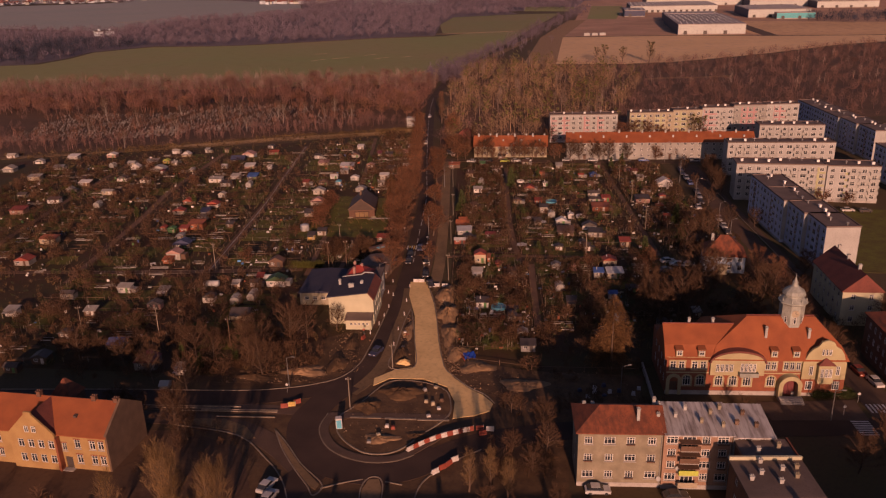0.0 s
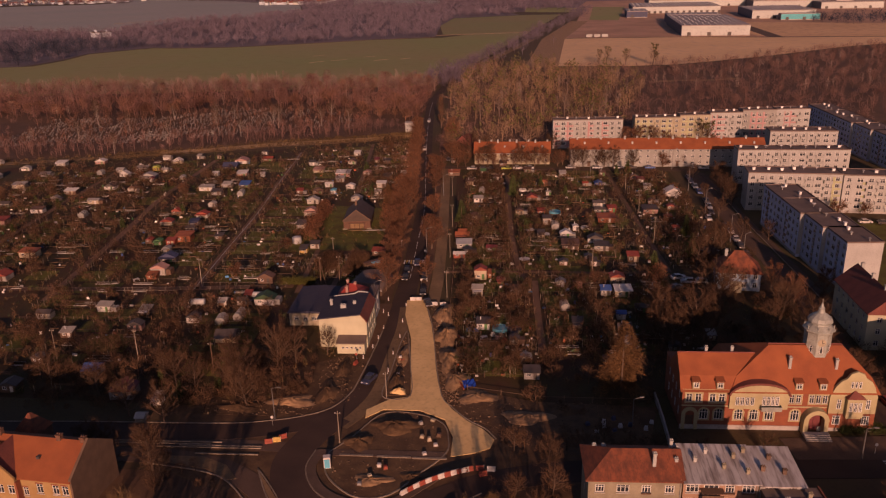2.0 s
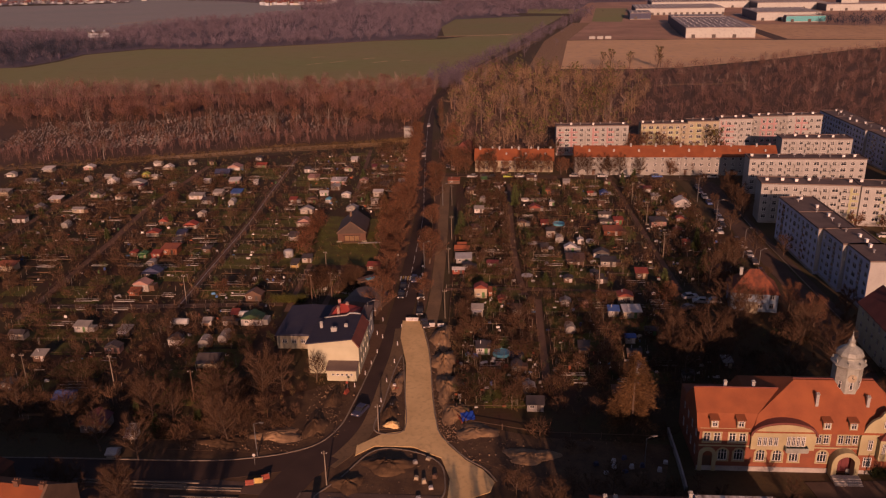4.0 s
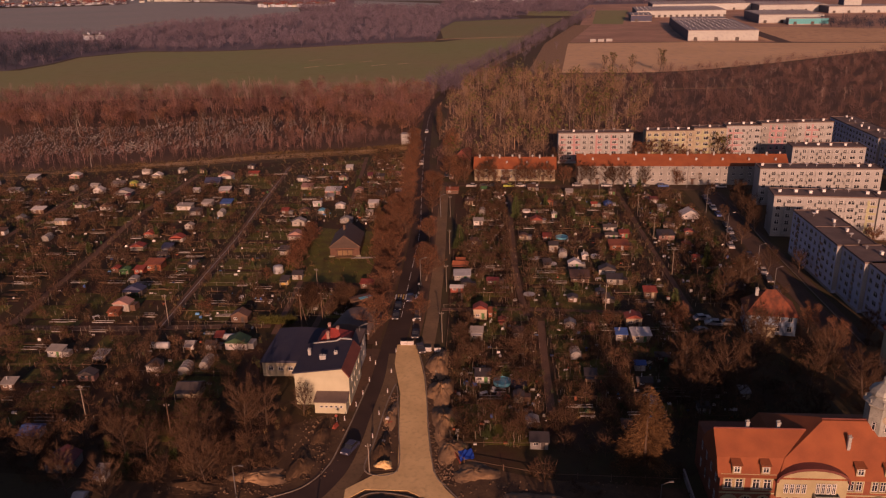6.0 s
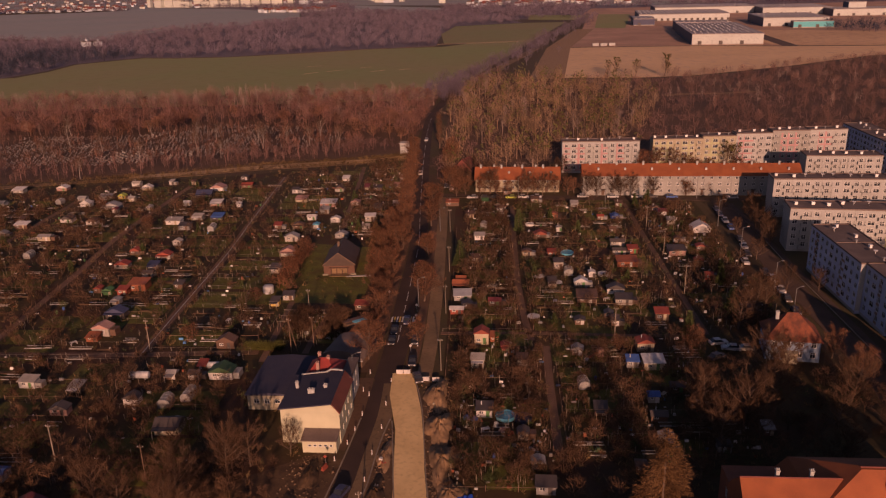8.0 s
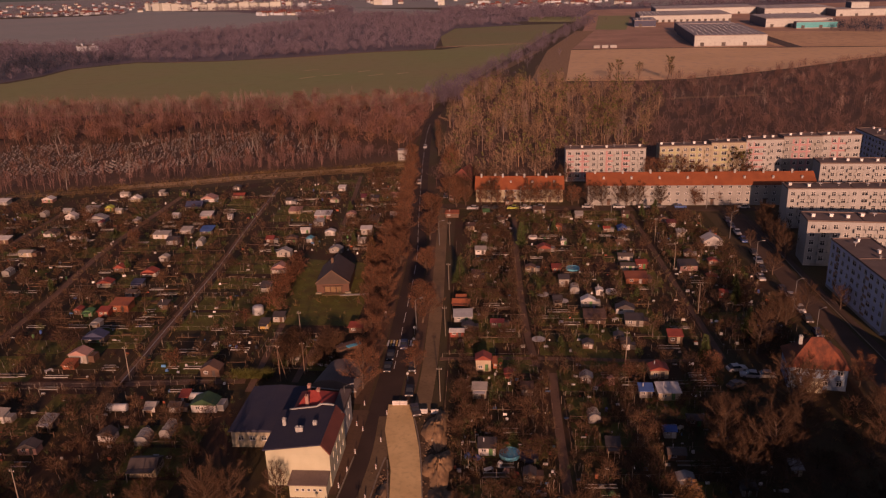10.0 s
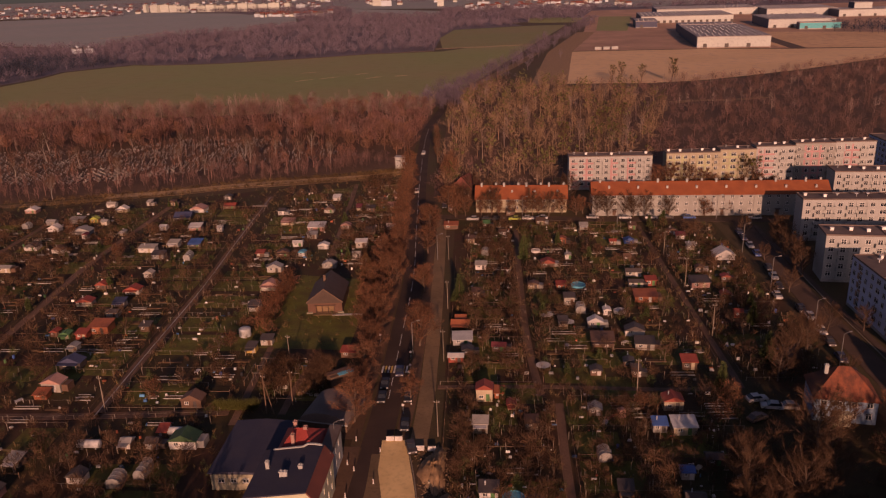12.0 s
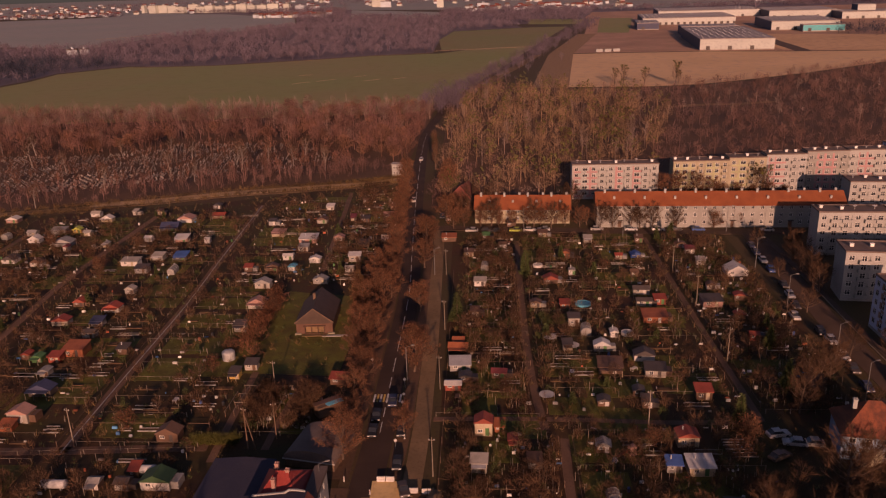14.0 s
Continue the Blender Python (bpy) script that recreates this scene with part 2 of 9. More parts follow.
metal_m = mat("galvanised_steel", (0.36, 0.35, 0.34), (0.28, 0.27, 0.26), rough=0.45, metal=0.5, grain=6)
rubber_m = mat("tyre_rubber", (0.02, 0.02, 0.02), (0.03, 0.03, 0.03), rough=0.8, bump=0.1)
lamp_m = mat("frosted_lens", (0.6, 0.58, 0.54), (0.5, 0.48, 0.45), rough=0.3, bump=0)
PAINT = {}


def paint(key, a, rough=0.6):
    if key not in PAINT:
        PAINT[key] = mat("paint_" + key, a, tuple(v * 0.8 for v in a), rough=rough, grain=5, patch=0.6, bump=0.12, rand=0.1)
    return PAINT[key]


TONES = {"white": (0.54, 0.50, 0.46), "grey": (0.27, 0.25, 0.23), "dark": (0.075, 0.06, 0.055), "red": (0.28, 0.062, 0.038),
         "orange": (0.31, 0.098, 0.045), "brown": (0.13, 0.072, 0.047), "blue": (0.05, 0.11, 0.30), "navy": (0.05, 0.055, 0.10),
         "green": (0.07, 0.17, 0.06), "pine": (0.035, 0.075, 0.032), "yellow": (0.55, 0.36, 0.10), "lime": (0.42, 0.46, 0.08), "pink": (0.36, 0.20, 0.16),
         "cream": (0.40, 0.325, 0.225), "teal": (0.06, 0.36, 0.40), "maroon": (0.16, 0.04, 0.04), "silver": (0.45, 0.44, 0.43),
         "dingy": (0.34, 0.30, 0.255), "turquoise": (0.08, 0.36, 0.48), "black": (0.025, 0.025, 0.028)}


def tone(key):
    return paint(key, TONES[key])


# ---- mesh building ----
class Shape:
    """Collects vertices and faces, with a material slot a face."""

    def __init__(self):
        self.v, self.f, self.s = [], [], []

    def face(self, pts, slot=0):
        k = len(self.v)
        self.v += [tuple(p) for p in pts]
        self.f.append(tuple(range(k, k + len(pts))))
        self.s.append(slot)
        return self

    def box(self, x0, y0, z0, x1, y1, z1, slot=0, taper=0.0):
        k, t = len(self.v), taper
        self.v += [(x0, y0, z0), (x1, y0, z0), (x1, y1, z0), (x0, y1, z0),
                   (x0 + t, y0 + t, z1), (x1 - t, y0 + t, z1), (x1 - t, y1 - t, z1), (x0 + t, y1 - t, z1)]
        for q in ((0, 3, 2, 1), (4, 5, 6, 7), (0, 1, 5, 4), (1, 2, 6, 5), (2, 3, 7, 6), (3, 0, 4, 7)):
            self.f.append(tuple(k + i for i in q))
            self.s.append(slot)
        return self

    def prism(self, pts, z0, z1, slot=0, side=None):
        """An upright prism over a counter-clockwise outline."""
        k, n = len(self.v), len(pts)
        self.v += [(x, y, z0) for x, y in pts] + [(x, y, z1) for x, y in pts]
        self.f += [tuple(range(k + n, k + 2 * n)), tuple(range(k + n - 1, k - 1, -1))]
        self.s += [slot, slot]
        for i in range(n):
            j = (i + 1) % n
            self.f.append((k + i, k + j, k + n + j, k + n + i))
            self.s.append(slot if side is None else side)
        return self

    def wallplate(self, pts, y0, y1, slot=0):
        """A plate that stands upright: an outline in x and z, counter-clockwise seen from -y, from y0 back to y1."""
        k, n = len(self.v), len(pts)
        self.v += [(x, y0, z) for x, z in pts] + [(x, y1, z) for x, z in pts]
        self.f += [tuple(range(k, k + n)), tuple(range(k + 2 * n - 1, k + n - 1, -1))]
        self.s += [slot, slot]
        for i in range(n):
            j = (i + 1) % n
            self.f.append((k + j, k + i, k + n + i, k + n + j))
            self.s.append(slot)
        return self

    def tube(self, a, b, r0, r1, sides=6, slot=0, cap=True):
        a, b = Vector(a), Vector(b)
        d = (b - a).normalized()
        u = d.orthogonal().normalized()
        w = d.cross(u)
        k = len(self.v)
        for c, r in ((a, r0), (b, r1)):
            self.v += [tuple(c + r * (math.cos(q) * u + math.sin(q) * w)) for q in (2 * math.pi * i / sides for i in range(sides))]
        for i in range(sides):
            j = (i + 1) % sides
            self.f.append((k + i, k + j, k + sides + j, k + sides + i))
            self.s.append(slot)
        if cap:
            self.f.append(tuple(k + sides + i for i in range(sides)))
            self.s.append(slot)
        return self

    def lathe(self, rings, sides=8, slot=0, phase=0.0, cx=0.0, cy=0.0):
        """Rings of (radius, z), from below."""
        k = len(self.v)
        for r, z in rings:
            self.v += [(cx + r * math.cos(q), cy + r * math.sin(q), z) for q in (phase + 2 * math.pi * i / sides for i in range(sides))]
        for n in range(len(rings) - 1):
            for i in range(sides):
                j = (i + 1) % sides
                a = k + n * sides
                self.f.append((a + i, a + j, a + sides + j, a + sides + i))
                self.s.append(slot)
        self.f.append(tuple(k + (len(rings) - 1) * sides + i for i in range(sides)))
        self.s.append(slot)
        return self

    def mesh(self, name, *mats, smooth=False):
        index, v, keep = {}, [], []
        for p in self.v:
            q = (round(p[0], 4), round(p[1], 4), round(p[2], 4))
            if q not in index:
                index[q] = len(v)
                v.append(p)
            keep.append(index[q])
        me = bpy.data.meshes.new(name)
        me.from_pydata(v, [], [tuple(keep[i] for i in f) for f in self.f])
        for m in mats:
            me.materials.append(m)
        if len(mats) > 1:
            me.polygons.foreach_set("material_index", self.s)
        if smooth:
            me.polygons.foreach_set("use_smooth", [True] * len(self.f))
        me.update()
        return me


def part(name, shape, mats, parent, label="", at=None):
    """One mesh object under a thing or a part. shape: a Shape or a mesh to share."""
    mats = mats if isinstance(mats, (list, tuple)) else [mats]
    ob = new(name, shape.mesh(name, *mats) if isinstance(shape, Shape) else shape)
    ob.parent = parent
    if at is not None:
        ob.matrix_basis = at
    return tagged(ob, label) if label else ob


def thing(name, m, label, category, group="", kind=""):
    ob = new(name)
    ob.empty_display_size = 0.5
    ob.matrix_basis = m
    return tagged(ob, label, category, group, kind)


def setting(name, shape, mats, label="", category=""):
    mats = mats if isinstance(mats, (list, tuple)) else [mats]
    ob = new(name, shape.mesh(name, *mats) if isinstance(shape, Shape) else shape)
    return tagged(ob, label, category, kind="structure")


def stuff(name, me, label, category):
    return tagged(new(name, me), label, category, kind="stuff")


def smooth_line(pts, step=6):
    """A Catmull-Rom line through the points."""
    p = [Vector((*q, 0)) for q in pts]
    p = [2 * p[0] - p[1]] + p + [2 * p[-1] - p[-2]]
    out = []
    for i in range(1, len(p) - 2):
        for k in range(step):
            t = k / step
            out.append(0.5 * (2 * p[i] + (p[i + 1] - p[i - 1]) * t + (2 * p[i - 1] - 5 * p[i] + 4 * p[i + 1] - p[i + 2]) * t * t
                              + (3 * p[i] - p[i - 1] - 3 * p[i + 1] + p[i + 2]) * t ** 3))
    return [(q.x, q.y) for q in out] + [tuple(pts[-1])]


def ribbon(pts, w, z0, z1, step=6, sh=None, slot=0):
    """A strip of width w along a line, with a flat top at z1 and sides down to z0."""
    sh = sh or Shape()
    line = smooth_line(pts, step) if step else list(pts)
    k = len(sh.v)
    for i, (x, y) in enumerate(line):
        a, b = line[max(i - 1, 0)], line[min(i + 1, len(line) - 1)]
        d = Vector((b[0] - a[0], b[1] - a[1])).normalized()
        nx, ny = -d.y * w / 2, d.x * w / 2
        sh.v += [(x + nx, y + ny, z0), (x + nx, y + ny, z1), (x - nx, y - ny, z1), (x - nx, y - ny, z0)]
    for i in range(len(line) - 1):
        a = k + 4 * i
        for e in range(3):
            sh.f.append((a + e, a + e + 1, a + e + 5, a + e + 4))
            sh.s.append(slot)
    return sh


def sheet(pts, z, z0=0.0):
    """A ground patch: an outline raised a little above the ground below it."""
    area = sum(a[0] * b[1] - b[0] * a[1] for a, b in zip(pts, pts[1:] + pts[:1]))
    return Shape().prism(pts if area > 0 else pts[::-1], z0, z)


def inside(x, y, pts):
    hit = False
    for (ax, ay), (bx, by) in zip(pts, pts[1:] + pts[:1]):
        if (ay > y) != (by > y) and x < (bx - ax) * (y - ay) / (by - ay) + ax:
            hit = not hit
    return hit


rng = np.random.default_rng(7)
rnd = random.Random(11)

# ---- ground, fields, roads ----
setting("ground", Shape().face([(-4500, -400, 0), (4500, -400, 0), (4500, 4700, 0), (-4500, 4700, 0)]), ground_m,
        "dark winter ground of earth and thin grass", "ground")
FIELD = [(-620, 560), (-45, 590), (-28, 640), (-6, 735), (56, 1040), (-22, 1026), (-50, 990), (-132, 978), (-202, 947), (-286, 922), (-345, 920), (-384, 932), (-415, 898), (-434, 876), (-430, 815), (-438, 768), (-700, 720)]
setting("field_near", sheet(FIELD, 0.06), field_m, "green winter crop field behind the woodland", "field")
setting("field_middle", sheet([(-63, 1182), (-52, 1034), (-22, 1035), (57, 1048), (128, 1381), (74, 1386), (-49, 1341)], 0.06), field_m, "green strip field beside the avenue trees", "field")
setting("field_far", sheet([(-1500, 1180), (-770, 1300), (-560, 1190), (-540, 1420), (-436, 1501), (-366, 1644), (-430, 1920), (-700, 2280), (-1013, 2480), (-1079, 2278), (-1400, 2236), (-2200, 2300)], 0.06), hazed_pasture_m,
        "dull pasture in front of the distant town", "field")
setting("ploughed_field", sheet([(58, 694), (121, 686), (159, 691), (207, 714), (261, 745), (345, 803), (470, 856), (556, 878), (392, 896), (301, 911), (221, 934), (86, 945)], 0.06), plough_pale_m,
        "pale brown ploughed field", "field")
setting("building_land", sheet([(92, 952), (221, 940), (301, 917), (560, 884), (1100, 930), (1100, 1800), (200, 1800), (162, 1400), (137, 1224)], 0.045), rough_land_m,
        "bare reddish earth around the warehouses", "field")
setting("field_east", sheet([(304, 930), (395, 902), (620, 886), (760, 1010), (520, 1060), (332, 1141), (312, 1040)], 0.06), plough_m, "tan bare field beside the warehouse", "field")
setting("field_strip", sheet([(156, 1236), (196, 1216), (262, 1560), (206, 1580)], 0.06), field_m, "dull green strip between belt and warehouses", "field")
setting("field_lost", sheet([(72, 1470), (168, 1424), (188, 1562), (80, 1620)], 0.07), field_m, "small green field at the end of the belt", "field")
setting("pasture_clearing", sheet([(-360, 2290), (-108, 2020), (-94, 1756), (-295, 1869)], 0.07), hazed_pasture_m, "pale clearing in the distant woods", "field")
setting("yard", ribbon([(318, 912), (322, 960), (330, 1060), (336, 1130)], 16, 0, 0.075), old_asphalt_m, "grey asphalt yard beside the warehouse", "yard")
setting("far_plain", sheet([(-4400, 2330), (-1900, 2330), (-600, 2440), (60, 2050), (330, 1830), (4400, 1830), (4400, 4690), (-4400, 4690)], 0.03), hazed_pasture_m, "plain of fields on the horizon, haze in its colour", "field")
setting("field_track", ribbon([(-60, 1022), (-22, 1031), (56, 1044)], 3.6, 0, 0.09), dry_grass_m, "pale grass track between two green fields", "track")
setting("field_track", ribbon([(-400, 921), (-345, 924), (-286, 922), (-202, 950), (-132, 982), (-60, 1000)], 3.0, 0, 0.09), track_m, "grassy headland between field and wood", "track")
setting("pasture_track", ribbon([(-640, 1395), (-600, 1440), (-560, 1510)], 6, 0, 0.10), dry_grass_m, "pale track across the distant pasture", "track")
setting("belt_margin", sheet([(34, 690), (62, 690), (92, 944), (152, 1216), (126, 1216), (66, 944)], 0.075), dug_clay_m, "stripped earth along the belt of trees", "ground")
setting("field_margin", ribbon([(-24, 640), (-8, 700), (10, 770), (34, 860), (54, 945)], 9, 0, 0.08), track_m, "brown headland beside the belt of trees", "ground")
for x0, y0, x1, y1 in ((-172, 812, -160, 818), (-164, 752, -152, 764), (-146, 766, -131, 778), (-118, 792, -108, 800), (-104, 760, -92, 770), (-80, 770, -70, 776)):
    setting("bare_streak", ribbon([(x0, y0), ((x0 + x1) / 2, (y0 + y1) / 2 + 1), (x1, y1)], 1.5, 0, 0.085), plough_pale_m, "pale bare streak in the green crop", "field")
WOOD_L = [(-330, 345), (-192, 376), (-150, 386), (-107, 396), (-64, 416), (-38, 427), (-34, 600), (-330, 600), (-480, 560), (-480, 380)]
setting("woodland_floor_west", sheet(WOOD_L, 0.05), woodland_m, "brown leaf litter under bare trees", "ground")
CEM = [(-260, 398), (-190, 404), (-118, 428), (-62, 446), (-70, 470), (-112, 500), (-162, 508), (-200, 478), (-262, 478)]
WOOD_R = [(-22, 372), (24, 368), (28, 400), (150, 415), (185, 430), (420, 470), (560, 640), (560, 880), (470, 850), (345, 796), (261, 738), (207, 707), (159, 685), (121, 680), (60, 690), (0, 715), (-24, 600)]
setting("woodland_floor_east", sheet(WOOD_R, 0.05), woodland_m, "brown leaf litter under bare trees", "ground")
GARDEN_L = [(-260, 180), (-112, 150), (-60, 146), (-40, 150), (-27, 180), (-26, 300), (-30, 400), (-64, 402), (-107, 383), (-192, 364), (-260, 340)]
setting("garden_ground_west", sheet(GARDEN_L, 0.04), garden_m, "dark garden soil with winter grass", "ground")
GARDEN_R = [(-9, 150), (20, 143), (36, 150), (76, 190), (77, 335), (-12, 340)]
setting("garden_ground_east", sheet(GARDEN_R, 0.04), garden_m, "dark garden soil with winter grass", "ground")
setting("north_track", ribbon([(-300, 345), (-192, 371), (-150, 381), (-128, 386)], 5.0, 0, 0.10), track_m, "trodden earth track below the graves", "track")
setting("track_verge", ribbon([(-134, 388), (-109, 397), (-77, 403.4), (-53, 408.6), (-37.5, 415.5)], 12.0, 0, 0.08), track_m, "brown winter grass beside the track", "ground")
setting("north_track", ribbon([(-160, 382), (-134, 388), (-109, 396.6), (-77, 404), (-53, 408.5), (-37, 416)], 6.4, 0, 0.11), dry_grass_m,
        "dry yellow grass track along the gardens", "track")
setting("lawn_barn", sheet([(-62, 240), (-34, 238), (-33, 283), (-56, 288)], 0.07), lawn_m, "mown lawn around the wooden barn", "lawn")
setting("lawn_blocks", sheet([(106, 205), (150, 200), (150, 262), (106, 268)], 0.07), lawn_m, "lawn between the apartment blocks", "lawn")

AVENUE = [(-27.2, 168), (-24.0, 183), (-22.0, 197), (-21.6, 215), (-21.8, 240), (-22.3, 285), (-24.5, 320), (-27.0, 360), (-30.0, 413), (-33.0, 480), (-33.5, 522), (-28, 600)]
setting("road_avenue_south", ribbon([(-34.0, 137), (-29.2, 143.5), (-26.2, 150), (-24.9, 158), (-24.2, 165.5), (-23.1, 179), (-22.6, 194), (-22.0, 205)], 4.2, 0, 0.083), asphalt_m, "narrowed asphalt lane past the road works", "road")
setting("verge_house", ribbon([(-28.4, 170), (-27.0, 180), (-26.6, 192), (-26.6, 197.5)], 3.4, 0, 0.05), woodland_m, "worn grass verge beside the lane", "ground")
setting("road_avenue", ribbon(AVENUE[2:], 5.7, 0, 0.09), asphalt_m, "dark asphalt avenue between rows of trees", "road")
setting("road_west", ribbon([(-26.2, 150.5), (-29.4, 144.2), (-34, 140.6), (-41, 138.2), (-50, 136.6), (-62, 136.4), (-80, 136.8), (-120, 137)], 5.6, 0, 0.08), asphalt_m,
        "dark asphalt road curving west", "road")
setting("road_west_works", ribbon([(-38, 131.5), (-50, 132.4), (-62, 133.0), (-76, 133.6), (-105, 134)], 3.2, 0, 0.05), paving_m, "stripped carriageway under repair", "road")
RING = [(-20.5 + 13.5 * math.cos(q) * (1.0 if math.cos(q) < 0 else 0.85), 127 + 15.2 * math.sin(q)) for q in (2 * math.pi * i / 28 for i in range(28))]
setting("roundabout_carriageway", ribbon([(-8.5, 117.5), (-13, 112.8), (-20, 110.8), (-28, 113.2), (-33.5, 119), (-35.6, 127), (-33.8, 134), (-31.4, 139.0), (-29.6, 142.0)], 6.6, 0, 0.10),
        asphalt_m, "fresh asphalt ring of the unfinished roundabout", "road")
setting("road_east", ribbon([(-12, 113.6), (-5, 118.4), (2, 121.8), (14, 124.5), (32, 125.5), (70, 126.5), (130, 127)], 6.0, 0, 0.085), asphalt_m, "dark asphalt street past the town hall", "road")
setting("road_south", ribbon([(-30, 113), (-36, 103), (-40, 92), (-42, 70), (-43, 20)], 6.5, 0, 0.085), asphalt_m, "dark asphalt road going south", "road")
setting("road_southwest", ribbon([(-33, 112), (-40, 119.5), (-48, 125), (-58, 128), (-72, 129), (-100, 129.5)], 4.6, 0, 0.075), old_asphalt_m, "worn asphalt side road", "road")
setting("pavement_ring", ribbon([(-30.6, 130.5), (-31.4, 125), (-29.4, 120), (-26, 116.8), (-21.5, 115), (-17.2, 115.2), (-14, 117), (-10.6, 120.6), (-6.6, 125)], 1.7, 0, 0.2), paving_m,
        "stone-paved inner apron of the roundabout", "pavement")
ISLAND = [(-29.0, 129.8), (-25.5, 134.8), (-20.7, 143.0), (-13.9, 143.0), (-8.6, 139.6), (-7.2, 134.3), (-7.6, 129.4), (-11.9, 123.4), (-15.4, 118.6), (-18.8, 116.6), (-22.9, 117.2), (-27.2, 121.3), (-29.2, 125.7)]
setting("roundabout_island", sheet(smooth_line(ISLAND + ISLAND[:1], 5)[:-1], 0.16), soil_m, "dug-up dark soil of the roundabout island", "ground")
setting("kerb_island", ribbon(ISLAND + ISLAND[:1], 0.25, 0, 0.24), kerb_m, "pale concrete kerb round the island", "kerb")
SAND = [(-21.0, 199.5), (-16.4, 199.5), (-13.5, 184), (-12.3, 174), (-11.4, 164), (-10.4, 156), (-9.4, 150), (-7.0, 145), (-3.8, 140.6), (-0.6, 137.6), (1.4, 134.2),
        (0.6, 131.4), (-2.4, 129.8), (-6.6, 128.7), (-6.4, 135), (-8.2, 141), (-13.5, 144.4), (-20.8, 144.6), (-24, 141.5), (-24.2, 144.6), (-20, 148.6), (-15.7, 149.8), (-16.8, 163), (-18.0, 177), (-20.6, 190)]
setting("sand_road", sheet(SAND, 0.13), sand_m, "compacted yellow sand bed of the new road", "road")
setting("sand_verge", ribbon([(-28.4, 138.4), (-26.0, 142.4), (-23.3, 149.5), (-22.1, 158), (-21.5, 168), (-20.6, 182), (-20.9, 195)], 3.0, 0, 0.095), track_m, "unfinished tan verge beside the sand road", "road")
setting("footpath", ribbon([(-14.0, 196), (-13.6, 216), (-13.8, 232), (-14.2, 257), (-15.3, 294), (-16.4, 330), (-17.5, 345)], 3.4, 0, 0.07), track_m, "worn sandy footpath beside the avenue", "path")
setting("verge_avenue", ribbon([(-17.4, 200), (-17.0, 216), (-17.0, 240), (-17.6, 285), (-19.4, 320), (-21, 345)], 2.6, 0, 0.06), woodland_m, "leaf-strewn tree verge", "ground")
setting("verge_west", ribbon([(-27.5, 200), (-27.2, 240), (-28.0, 300), (-31, 360), (-34, 415)], 4.2, 0, 0.06), woodland_m, "leaf-strewn tree verge", "ground")
setting("cross_street", ribbon([(-20, 345.5), (10, 343.6), (34, 339.6), (60, 338), (81, 336.6), (100, 335.5)], 5.2, 0, 0.08), old_asphalt_m, "narrow grey cross street by the red-roofed terrace", "road")
setting("block_street", ribbon([(79.8, 170), (82.6, 200), (83.4, 232), (83.2, 260), (84.6, 287), (86, 334)], 5.6, 0, 0.08), old_asphalt_m, "worn street beside the apartment blocks", "road")
setting("pavement_block", ribbon([(88.2, 200), (88.6, 232), (88.8, 270), (89.5, 330)], 1.6, 0, 0.12), paving_m, "paved walk along the blocks", "pavement")
setting("school_street", ribbon([(77.5, 100), (77.8, 126), (78.2, 150), (79.6, 172)], 6.4, 0, 0.082), old_asphalt_m, "street past the town hall corner", "road")
setting("forecourt", sheet([(55, 128.6), (73.4, 128.8), (73.6, 136.2), (54, 135.2)], 0.11), paving_m, "paved forecourt at the entrance", "pavement")
setting("works_yard", sheet([(-11, 146), (-6, 143), (6, 136), (30, 133), (34, 146), (10, 148), (-5, 153), (-8.5, 170), (-11, 196), (-13.4, 196), (-13, 180), (-10.6, 160)], 0.05), soil_m,
        "churned earth of the building site", "ground")
setting("works_verge_west", sheet([(-60, 143), (-42, 142.2), (-33, 147), (-29.6, 156), (-28.5, 168), (-30, 170), (-45, 160), (-60, 156)], 0.05), soil_m, "churned brown earth beside the road", "ground")
setting("works_strip", sheet([(-21.4, 150.2), (-16.2, 150.2), (-17.1, 163), (-18.4, 174), (-19.3, 180), (-20.2, 172), (-20.8, 160)], 0.1), soil_m, "dug strip between road and sand bed", "ground")
setting("works_ground", sheet([(-61.5, 96), (13, 96), (15, 119), (36, 132), (6, 140), (-8, 160), (-30, 168), (-61.5, 142)], 0.022), soil_m, "trampled brown earth round the road works", "ground")
setting("south_ground", sheet([(-60, 60), (-44, 60), (-38, 100), (-46, 118), (-58, 124), (-110, 125), (-110, 60)], 0.04), woodland_m, "rough brown ground", "ground")

